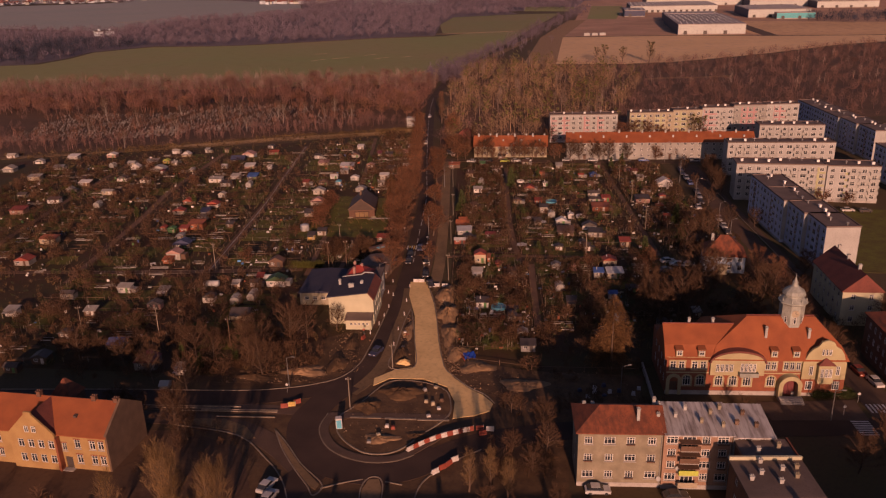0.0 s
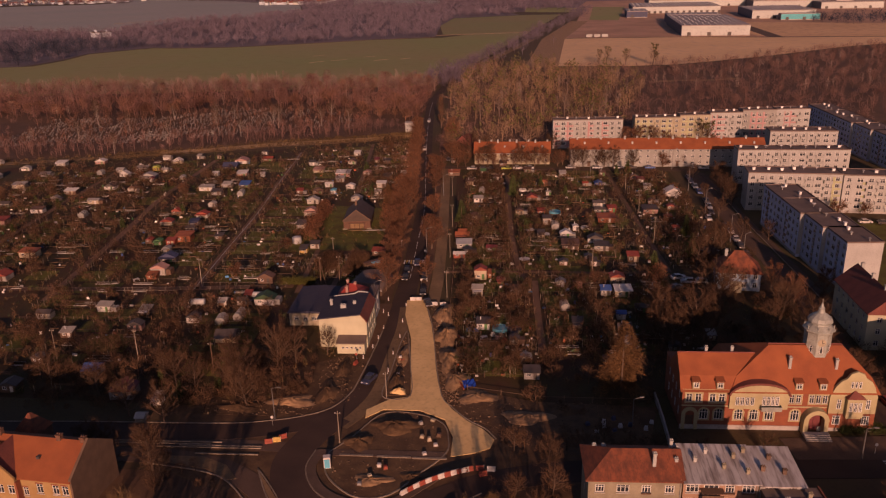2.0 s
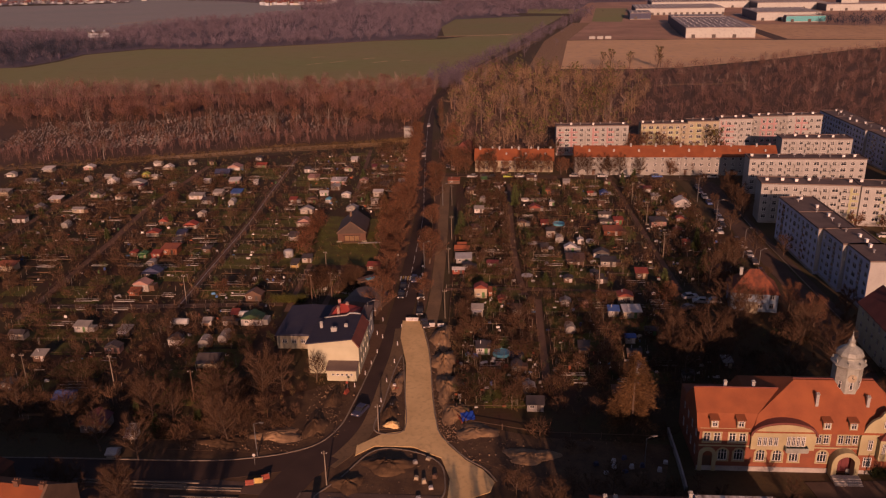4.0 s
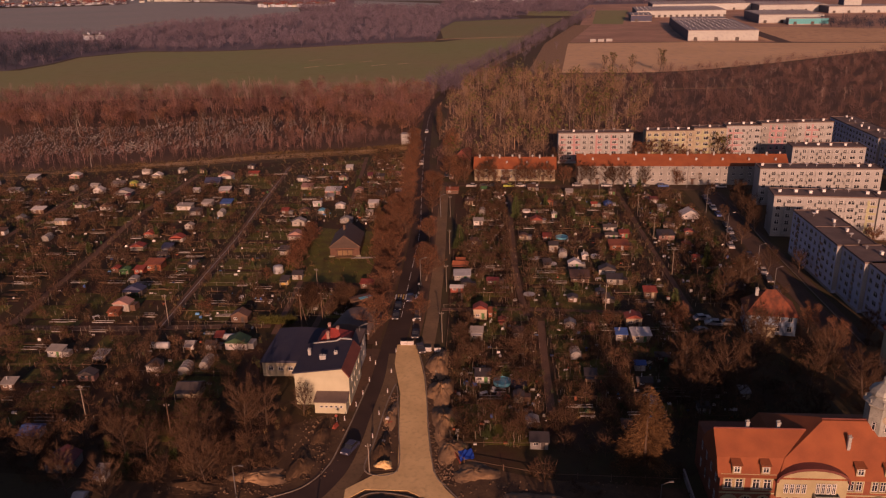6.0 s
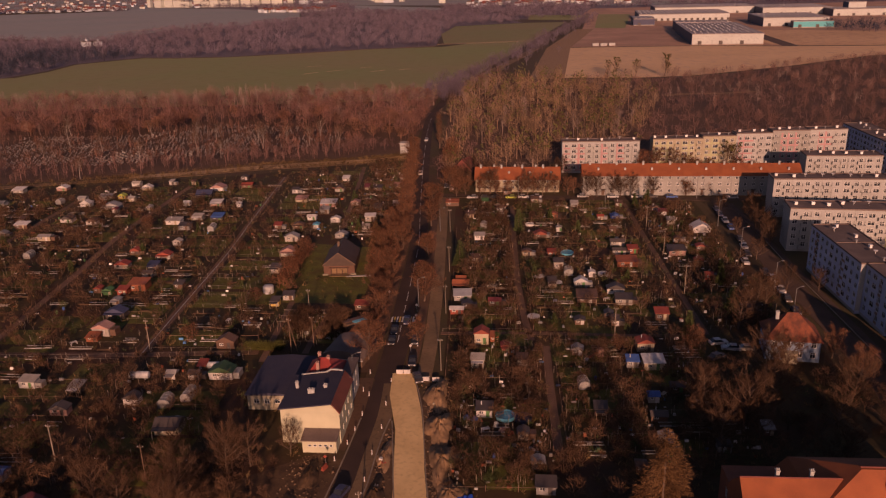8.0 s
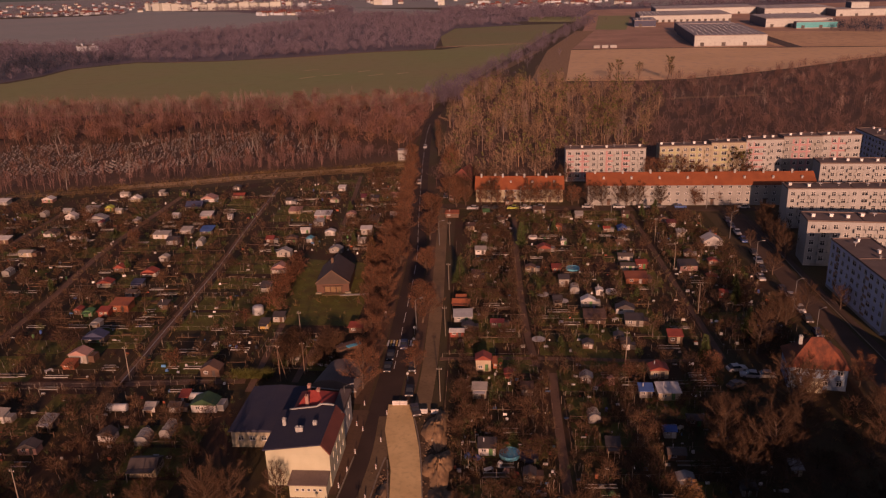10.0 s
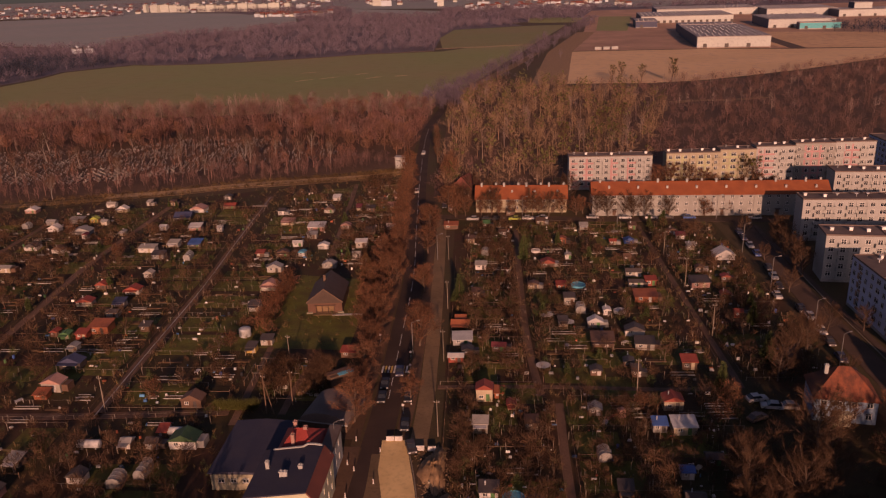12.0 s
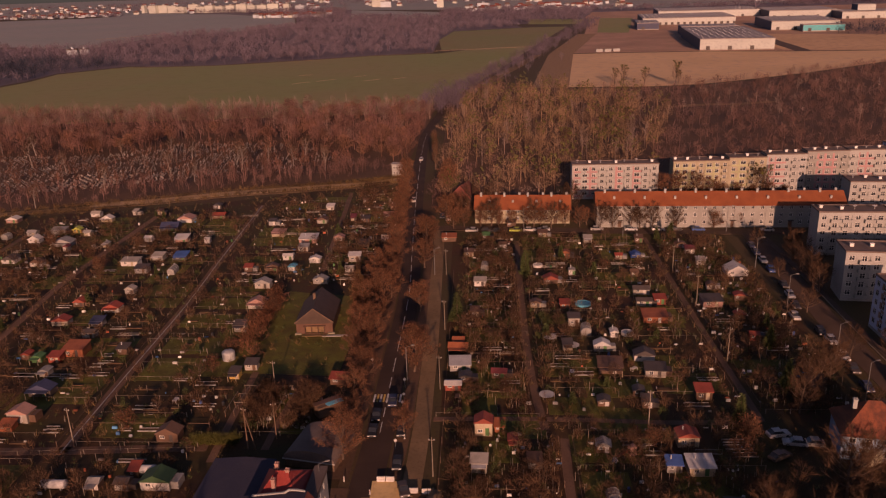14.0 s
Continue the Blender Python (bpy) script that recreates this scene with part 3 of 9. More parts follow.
for name, pts in (("kerb_west", [(-25.3, 181), (-26.5, 166.5), (-27.2, 160.0), (-28.4, 151.4), (-31.4, 145.4), (-36.5, 142.2), (-43, 140.4), (-52, 139.4), (-76, 139.7), (-105, 139.6)]),
                  ("kerb_sand", [(-16.2, 199), (-13.3, 184), (-11.2, 164), (-9.2, 150), (-6.6, 145.2), (-3.6, 141.0), (-0.3, 138.0), (1.8, 134.4)]),
                  ("kerb_strip", [(-19.0, 180), (-18.2, 174), (-16.9, 163), (-15.9, 150.0), (-21.6, 149.9), (-21.0, 160), (-20.4, 172), (-19.5, 180), (-19.2, 180.4)]),
                  ("kerb_ring", [(-31.7, 130.5), (-32.4, 125), (-30.2, 119.4), (-26.4, 115.8), (-21.5, 114.0), (-16.8, 114.3), (-13.2, 116.3)]),
                  ("kerb_south", [(-12.3, 100), (-12.0, 105), (-10.6, 109.2), (-6.3, 114.2), (-1, 118.2)]),
                  ("kerb_southwest", [(-62, 126.2), (-48, 122.6), (-40.5, 115.2), (-35.8, 108.6), (-32.4, 100)]),
                  ("kerb_splitter", [(-41, 124.6), (-38, 118), (-34.4, 112), (-31, 107), (-29.5, 104.5), (-28.5, 107.5), (-33.4, 113.4), (-37.4, 119.6), (-41, 124.6)]),
                  ("kerb_block", [(87.0, 200), (87.3, 232), (87.5, 260), (88.4, 287)])):
    setting(name, ribbon(pts, 0.22, 0, 0.17), kerb_m, "pale concrete kerb", "kerb")
setting("splitter_south", sheet([(-20.6, 99), (-18.2, 99), (-18.0, 106.5), (-18.8, 109.2), (-20.6, 109.0), (-21.4, 106)], 0.15), track_m, "sand-filled traffic island", "ground")
for name, pts in (("kerb_splitter_south", [(-20.9, 99), (-21.6, 106), (-20.7, 109.3), (-18.8, 109.5), (-17.8, 106.5), (-17.9, 99)]), ("kerb_apron_west", [(-28.6, 106.4), (-25, 108.0), (-21.6, 109.0)]), ("kerb_apron_east", [(-17.6, 108.4), (-14.6, 107.6)])):
    setting(name, ribbon(pts, 0.2, 0, 0.19), kerb_m, "pale concrete kerb", "kerb")
setting("splitter_island", sheet([(-40.7, 124), (-37.8, 118), (-34.2, 112), (-30.6, 107), (-29.4, 106), (-29, 107.5), (-33.6, 113.2), (-37.6, 119.4)], 0.15), track_m, "sand-filled traffic island", "ground")
setting("sand_pit", sheet([(-61, 128.4), (-52, 128.2), (-47, 125.6), (-44, 121.6), (-45.4, 121.2), (-50, 124.2), (-61, 127)], 0.14), track_m, "rough strip between the roads", "ground")

# garden lanes
LANES = [("lane", [(-81.8, 208), (-82.5, 240), (-83.2, 280), (-85.6, 320), (-88.6, 378)], 2.6), ("lane", [(-121, 200), (-124.5, 263), (-127.5, 300), (-126, 365)], 2.4),
         ("lane", [(-160, 200), (-164, 280), (-165, 350)], 2.2), ("lane", [(-52, 205), (-53, 240)], 1.6), ("lane", [(-42.8, 209), (-42.4, 220), (-41.2, 232)], 1.6), ("lane", [(-50, 300), (-53, 350), (-56, 395)], 1.8), ("lane", [(-150, 209), (-94, 208.4), (-54, 210)], 2.6),
         ("lane", [(13.0, 170), (13.2, 195), (13.8, 213)], 1.8), ("lane", [(10.4, 216), (9.2, 232), (8.6, 256), (8.7, 293), (9.2, 330)], 1.8),
         ("lane", [(-11.5, 220), (10, 220), (36, 218.6), (50, 219)], 1.6), ("lane", [(52.3, 219), (51.7, 262), (51.0, 332)], 1.5)]
for name, pts, w in LANES:
    setting(name, ribbon(pts, w * 0.95, 0, 0.08), lane_m, "trodden earth lane between garden plots", "path")

setting("lane_edging", ribbon([(x - 0.1, y) for x, y in LANES[0][1]], 0.24, 0, 0.1), concrete_m, "pale concrete slabs along the garden lane", "edging")

# painted lines and the crossing
mark = Shape()
for pts in (AVENUE[3:-1],):
    line = smooth_line(pts, 12)
    for i in range(0, len(line) - 2, 3):
        ribbon(line[i:i + 3], 0.14, 0.085, 0.098, 0, mark)
setting("road_line", mark, paint_m, "worn white centre line dashes", "road marking")
for i in range(9):
    setting("crossing_bar", Shape().box(-24.6 + i * 0.68, 226.6, 0.088, -24.2 + i * 0.68, 229.8, 0.1), tone("yellow") if i % 2 else paint_m, "painted crossing bar on asphalt", "road marking")
for i in range(8):
    setting("crossing_bar", Shape().box(75.0 + i * 0.8, 131.5, 0.085, 75.4 + i * 0.8, 134.6, 0.097), paint_m, "painted crossing bar on asphalt", "road marking")
    setting("crossing_bar", Shape().box(69.6, 123.6 + i * 0.75, 0.085, 73.0, 124.0 + i * 0.75, 0.097), paint_m, "painted crossing bar on asphalt", "road marking")

# ---- building kit ----
def merge(sh, other, m, slot=None):
    k = len(sh.v)
    sh.v += [tuple(m @ Vector(p)) for p in other.v]
    sh.f += [tuple(k + i for i in f) for f in other.f]
    sh.s += other.s if slot is None else [slot] * len(other.f)
    return sh


def facade(L, z0, z1, holes, deep=0.2, slot=0):
    """A wall face in the plane y = 0 that looks to -y, with real openings and their reveals. holes: (x0, z0, x1, z1)."""
    sh = Shape()
    xs = sorted({0, L, *(h[0] for h in holes), *(h[2] for h in holes)})
    zs = sorted({z0, z1, *(h[1] for h in holes), *(h[3] for h in holes)})
    for a, b in zip(xs, xs[1:]):
        run = None
        for c, d in zip(zs, zs[1:]):
            x, z = (a + b) / 2, (c + d) / 2
            if any(h[0] < x < h[2] and h[1] < z < h[3] for h in holes):
                if run is not None:
                    sh.face([(a, 0, run), (b, 0, run), (b, 0, c), (a, 0, c)], slot)
                run = None
            elif run is None:
                run = c
        if run is not None:
            sh.face([(a, 0, run), (b, 0, run), (b, 0, z1), (a, 0, z1)], slot)
    for a, c, b, d in holes:
        sh.face([(a, 0, c), (b, 0, c), (b, deep, c), (a, deep, c)], slot)
        sh.face([(a, 0, d), (a, deep, d), (b, deep, d), (b, 0, d)], slot)
        sh.face([(a, 0, c), (a, deep, c), (a, deep, d), (a, 0, d)], slot)
        sh.face([(b, 0, c), (b, 0, d), (b, deep, d), (b, deep, c)], slot)
    return sh


WINDOWS = {}


def window_mesh(w, h, bars=1, cross=True, frame=None):
    """Two meshes, a frame with its bars and the pane behind it, for an opening whose lower middle is the origin."""
    key = (round(w, 2), round(h, 2), bars, cross, frame.name if frame else "")
    if key not in WINDOWS:
        t, xs = 0.12, [w * (i + 1) / (bars + 1) for i in range(bars)]
        cols = list(zip([t] + [x + 0.045 for x in xs], [x - 0.045 for x in xs] + [w - t]))
        rows = [(t, h * 0.66), (h * 0.66 + 0.08, h - t)] if cross else [(t, h - t)]
        sh = facade(w, 0, h, [(a, c, b, d) for a, b in cols for c, d in rows], 0.06)
        fr = merge(Shape(), sh, pose(-w / 2, 0.08, 0)).mesh("window", frame or frame_m)
        pane = Shape().box(-w / 2, 0.13, 0, w / 2, 0.15, h).mesh("pane", glass_m)
        WINDOWS[key] = fr, pane
    return WINDOWS[key]


def window(parent, meshes, m):
    part("pane", meshes[1], [], part("window", meshes[0], [], parent, at=m))


def solid_roof(x0, y0, x1, y1, ze, zr, hip0=0.0, hip1=0.0, over=0.4, along="x", thick=0.18, slot=0):
    """A ridged roof as one closed solid; hip0 and hip1: how far the ridge's ends stand in from the roof's ends."""
    sh = Shape()
    if along == "y":
        r = solid_roof(y0, -x1, y1, -x0, ze, zr, hip0, hip1, over, "x", thick, slot)
        return merge(sh, r, Matrix.Rotation(radians(90), 4, "Z"))
    run = (y1 - y0) / 2
    drop = over * (zr - ze) / run
    a, b, c, d = x0 - over, y0 - over, x1 + over, y1 + over
    my, zb = (y0 + y1) / 2, ze - drop
    lo = [(a, b, zb - thick), (c, b, zb - thick), (c, d, zb - thick), (a, d, zb - thick)]
    hi = [(a, b, zb), (c, b, zb), (c, d, zb), (a, d, zb)]
    k0, k1 = (a + hip0 if hip0 else a, my, zr), (c - hip1 if hip1 else c, my, zr)
    sh.face([lo[3], lo[2], lo[1], lo[0]], slot)
    for i in range(4):
        j = (i + 1) % 4
        sh.face([lo[i], lo[j], hi[j], hi[i]], slot)
    sh.face([hi[0], hi[1], k1, k0], slot).face([hi[2], hi[3], k0, k1], slot)
    sh.face([hi[1], hi[2], k1], slot).face([hi[3], hi[0], k0], slot)
    return sh


def four_walls(L, D, H, front, left=(), right=(), back=()):
    """All four walls of a box, origin at the front left corner."""
    sh = Shape()
    merge(sh, facade(L, 0, H, list(front)), Matrix())
    merge(sh, facade(L, 0, H, list(back)), pose(L, D, 0, 0, 0, 180))
    merge(sh, facade(D, 0, H, list(left)), pose(0, D, 0, 0, 0, -90))
    merge(sh, facade(D, 0, H, list(right)), pose(L, 0, 0, 0, 0, 90))
    sh.face([(0, 0, H - 0.02), (L, 0, H - 0.02), (L, D, H - 0.02), (0, D, H - 0.02)])
    return sh


def put_windows(parent, holes, m, bars=1, cross=True, frame=None):
    for a, c, b, d in holes:
        window(parent, window_mesh(b - a, d - c, bars, cross, frame), m @ pose((a + b) / 2, 0, c))


def chimney(parent, x, y, z, h=1.4, w=0.7, d=0.5, m=None):
    sh = Shape().box(x - w / 2, y - d / 2, z, x + w / 2, y + d / 2, z + h).box(x - w / 2 - 0.08, y - d / 2 - 0.08, z + h, x + w / 2 + 0.08, y + d / 2 + 0.08, z + h + 0.14)
    sh.tube((x - w / 4, y, z + h + 0.14), (x - w / 4, y, z + h + 0.4), 0.1, 0.1, 6).tube((x + w / 4, y, z + h + 0.14), (x + w / 4, y, z + h + 0.4), 0.1, 0.1, 6)
    part("chimney", sh, m or white_m, parent)


def panel_block(ox, oy, rot, L, D, H, wall, label, accents=(), loggias=(), storeys=5, step=3.0, left_cols=0, right_cols=0, base=0.9, roof=None):
    """A panel-built apartment block: walls with openings, a window each, loggias with parapets, coloured panels, flat roof with its vents."""
    t = thing("apartment_block", pose(ox, oy, 0, 0, 0, rot), label, "apartment block", "apartment blocks")
    pitch = (H - base - 0.7) / storeys
    n = int(L // step)
    gap = L / n
    front, log = [], []
    for s in range(storeys):
        z = base + s * pitch + 0.8
        for i in range(n):
            x = gap * (i + 0.5)
            if any(a <= x <= b for a, b in loggias):
                log.append((gap * i + 0.12, z - 0.7, gap * (i + 1) - 0.12, z + 1.35))
            else:
                w = 2.05 if (i % 3 == 1) else 1.45
                front.append((x - w / 2, z - 0.05, x + w / 2, z + 1.4))
    side_l = [(D * (k + 1) / (left_cols + 1) - 0.6, base + s * pitch + 0.8, D * (k + 1) / (left_cols + 1) + 0.6, base + s * pitch + 2.2) for s in range(storeys) for k in range(left_cols)]
    side_r = [(D * (k + 1) / (right_cols + 1) - 0.6, base + s * pitch + 0.8, D * (k + 1) / (right_cols + 1) + 0.6, base + s * pitch + 2.2) for s in range(storeys) for k in range(right_cols)]
    walls = four_walls(L, D, H, front + log, side_l, side_r)
    for a, c, b, d in log:
        walls.face([(a, 0.2, c), (b, 0.2, c), (b, 0.2, d), (a, 0.2, d)])
    part("wall", walls, wall, t)
    put_windows(t, front, Matrix())
    put_windows(t, side_l, pose(0, D, 0, 0, 0, -90))
    put_windows(t, side_r, pose(L, 0, 0, 0, 0, 90))
    lw = {}
    for a, c, b, d in log:
        w = round(b - a, 2)
        if w not in lw:
            lw[w] = (Shape().box(-w / 2, -1.0, 0, w / 2, 0, 0.14).box(-w / 2, -1.0, 0.14, w / 2, -0.92, 1.0).box(-w / 2, -0.92, 0.14, -w / 2 + 0.08, 0, 1.0)
                     .box(w / 2 - 0.08, -0.92, 0.14, w / 2, 0, 1.0)).mesh("balcony", wall)
        part("balcony", lw[w], [], t, at=pose((a + b) / 2, 0, c))
        window(t, window_mesh(w * 0.5, 1.85, 1, True), pose((a + b) / 2, 0.03, c + 0.16))
    for a, b, m in accents:
        for s in range(storeys):
            z = base + s * pitch
            part("facade_panel", Shape().box(a, -0.04, z + 0.02, b, -0.003, z + 0.74), m, t, "coloured facade panel")
            for i in range(n):
                x0, x1 = gap * i, gap * (i + 1)
                if a <= (x0 + x1) / 2 <= b and not any(p <= (x0 + x1) / 2 <= q for p, q in loggias):
                    w = 2.05 if (i % 3 == 1) else 1.45
                    x = (x0 + x1) / 2
                    part("facade_panel", Shape().box(max(x0, a), -0.04, z + 0.77, x - w / 2 - 0.03, -0.003, z + pitch - 0.02), m, t)
    part("plinth", Shape().box(-0.05, -0.06, 0, L + 0.05, -0.004, base * 0.8), concrete_m, t, "grey plinth")
    r = Shape().box(-0.15, -0.15, H, L + 0.15, D + 0.15, H + 0.18)
    for b in ((-0.15, -0.15, L + 0.15, 0.15), (-0.15, D - 0.15, L + 0.15, D + 0.15), (-0.15, 0.15, 0.15, D - 0.15), (L - 0.15, 0.15, L + 0.15, D - 0.15)):
        r.box(b[0], b[1], H + 0.18, b[2], b[3], H + 0.42)
    for k in range(1, int(L // 15)):
        r.box(L * k / (L // 15) - 0.12, 0.15, H + 0.18, L * k / (L // 15) + 0.12, D - 0.15, H + 0.36)
    part("roof", r, roof or tar_m, t, "dark tar-felt flat roof")
    k = max(2, int(L / 4.2))
    for i in range(k):
        x, y = L * (i + 0.3 + 0.4 * rnd.random()) / k, D * (0.35 + 0.35 * rnd.random())
        kind = rnd.random()
        if kind < 0.6:
            part("roof_vent", Shape().box(x - 0.45, y - 0.3, H + 0.18, x + 0.45, y + 0.3, H + 0.95).box(x - 0.55, y - 0.4, H + 0.95, x + 0.55, y + 0.4, H + 1.05), vent_m, t, "white roof vent")
        elif kind < 0.85:
            part("roof_vent", Shape().tube((x, y, H + 0.18), (x, y, H + 0.8), 0.2, 0.2, 8).lathe([(0.35, H + 0.8), (0.42, H + 1.0), (0.1, H + 1.2)], 8, cx=x, cy=y), metal_m, t, "metal roof cowl")
        else:
            part("satellite_dish", Shape().tube((x, y, H + 0.18), (x, y, H + 1.0), 0.05, 0.05, 5).lathe([(0.05, H + 0.9), (0.4, H + 1.0), (0.6, H + 1.2)], 10, cx=x, cy=y), vent_m, t, "white satellite dish")
    return t


# ---- apartment blocks and the red-roofed terrace ----
panel_block(32.2, 379.6, -0.5, 32.6, 6.4, 13.4, white_m, "white apartment block with pink facade stripes and balconies",
            [(0.6, 3.4, pink_m), (5.6, 9.6, pink_m), (16.2, 19.2, pink_m), (22.6, 26.2, pink_m)], [(9.7, 15.6), (19.3, 22.4), (26.4, 32.2)])
for x, w, h, m, acc, log in ((71, 21, 13.4, cream_m, [(0.4, 8, yellow_m), (12.2, 17, yellow_m)], [(8.2, 12), (17.5, 21)]), (92, 14, 14.3, cream_m, [(1, 8, yellow_m)], [(8.2, 11.9)]),
                             (106, 15, 15.2, white_m, [(1.2, 7.2, pink_m)], [(9, 12)]), (121, 15.5, 16.1, grey_m, [(4.4, 11, pink_m)], [(1, 3.2), (12.4, 15.3)]),
                             (136.5, 15.5, 16.3, white_m, [(4.0, 9.8, pink_m)], [(1, 3.2), (10.4, 13.3)])):
    panel_block(x, 382.5 + (x - 71) * 0.012, 0.5, w, 6.4, h, m, "stepped section of a long pastel apartment block", acc, log)
panel_block(98.3, 313.2, -3.4, 41.6, 7.4, 13.4, white_m, "white apartment block with rows of small windows", [], [(2, 8), (13, 18.5), (25, 30.5)])
panel_block(91.4, 278.2, -7.4, 30.6, 9.0, 13.4, white_m, "white apartment block with yellow-green balcony bays", [(13.5, 17.5, yellow_m), (24.5, 30.4, yellow_m)], [(3.0, 6), (13.5, 20), (24.4, 27.4)], right_cols=0)
panel_block(122.1, 274.1, -8.2, 17.5, 9.0, 13.2, white_m, "white apartment block section with yellow panels", [(6, 9, yellow_m)], [(5.6, 9), (12, 17.4)])
panel_block(122.0, 347.6, -4.6, 27.5, 8.6, 13.4, white_m, "white apartment block with loggias", [], [(3, 6), (9, 15), (18.4, 22)])
for y1, y0, x, w in ((262.3, 231, 91.6, 10.2), (231, 218.2, 92.9, 10.0), (218.2, 205.4, 94.1, 9.3)):
    panel_block(x, y1, -90, y1 - y0, w, 13.3, bluegrey_m, "blue-grey apartment block with orange panels, its long side shaded",
                [(4.5, 6.0, orange_m), (20.5, 22.5, orange_m)] if y1 > 240 else [(7.2, 8.6, orange_m)])
    part("end_wall", Shape().box(0.02, -0.05, 0.9, w - 0.02, -0.003, 13.25), white_m, bpy.data.objects[[o.name for o in scene.objects if o.name.startswith("apartment_block")][-1]],
         "plain white end wall", at=pose(y1 - y0, 0, 0, 0, 0, 90))
for y1, y0, x, w in ((412, 363.2, 162.2, 11), (363.2, 347, 163.4, 11), (347, 332, 164.8, 11)):
    panel_block(x, y1, -90, y1 - y0, w, 13.3, bluegrey_m, "blue-grey apartment block, its long side shaded", [(6.2, 7.6, orange_m)])
    part("end_wall", Shape().box(0.02, -0.05, 0.9, w - 0.02, -0.003, 13.25), white_m, bpy.data.objects[[o.name for o in scene.objects if o.name.startswith("apartment_block")][-1]],
         "plain white end wall", at=pose(y1 - y0, 0, 0, 0, 0, 90))
panel_block(154.2, 308.6, -90, 54, 10, 13.3, bluegrey_m, "blue-grey apartment block beside the lawn")


def terrace(ox, oy, rot, L, D, ze, zr, storeys, wall, label, bays):
    """A long terrace under one clay-tiled roof."""
    t = thing("terrace_house", pose(ox, oy, 0, 0, 0, rot), label, "terraced house")
    n = int(L // 3.1)
    gap, pitch = L / n, (ze - 0.5) / storeys
    holes = [(gap * (i + 0.5) - 0.6, 0.5 + s * pitch + 0.75, gap * (i + 0.5) + 0.6, 0.5 + s * pitch + 2.1) for s in range(storeys) for i in range(n) if not (s == 0 and i % 6 == 2)]
    doors = [(gap * (i + 0.5) - 0.6, 0.1, gap * (i + 0.5) + 0.6, 2.3) for i in range(n) if i % 6 == 2]
    part("wall", four_walls(L, D, ze, holes + doors), wall, t)
    put_windows(t, holes, Matrix())
    for a, c, b, d in doors:
        part("door", Shape().box(a, 0.1, c, b, 0.16, d), tone("brown"), t, "brown house door")
        part("porch_roof", Shape().box(a - 0.3, -0.9, d + 0.15, b + 0.3, 0, d + 0.3), tone("dark"), t)
    part("roof", solid_roof(0, 0, L, D, ze, zr, over=0.5), tile_m, t, "bright orange clay-tiled gable roof")
    part("gable", Shape().wallplate([(0, 0), (D, 0), (D / 2, zr - ze - 0.2)], 0, 0.25), wall, t, at=pose(0, D, ze - 0.05, 0, 0, -90))
    part("gable", Shape().wallplate([(0, 0), (D, 0), (D / 2, zr - ze - 0.2)], 0, 0.25), wall, t, at=pose(L, 0, ze - 0.05, 0, 0, 90))
    part("gutter", Shape().tube((0, -0.62, ze - 0.62), (L, -0.62, ze - 0.62), 0.09, 0.09, 6), metal_m, t, "grey gutter")
    for k in range(bays):
        x = L * (k + 0.5) / bays
        part("downpipe", Shape().tube((x, -0.1, 0), (x, -0.1, ze - 0.6), 0.07, 0.07, 6), metal_m, t, "grey downpipe")
        chimney(t, x - 2.2, D * 0.46, zr - 0.6, 1.3)
        chimney(t, x + 3.1, D * 0.54, zr - 0.6, 1.1)
        part("roof_light", Shape().box(x + 0.5, 1.9, ze + 1.25, x + 1.2, 2.9, ze + 2.25), metal_m, t, "roof hatch")
    return t


terrace(37.0, 343.6, -2.6, 81, 9.6, 8.2, 11.5, 3, grey_m, "long grey terrace with a bright orange tiled roof", 8)
terrace(-4.6, 350.4, -3.2, 33, 9, 5.6, 9.2, 2, cream_m, "low cream terrace with an orange tiled roof behind trees", 4)


# ---- town hall with its tower ----
def arch(x0, x1, z0, z1, n=8):
    """An outline with a round head, counter-clockwise."""
    r, cx = (x1 - x0) / 2, (x0 + x1) / 2
    return [(x0, z0), (x1, z0)] + [(cx + r * math.cos(q), z1 - r + r * math.sin(q)) for q in (math.pi * i / n for i in range(n + 1))]


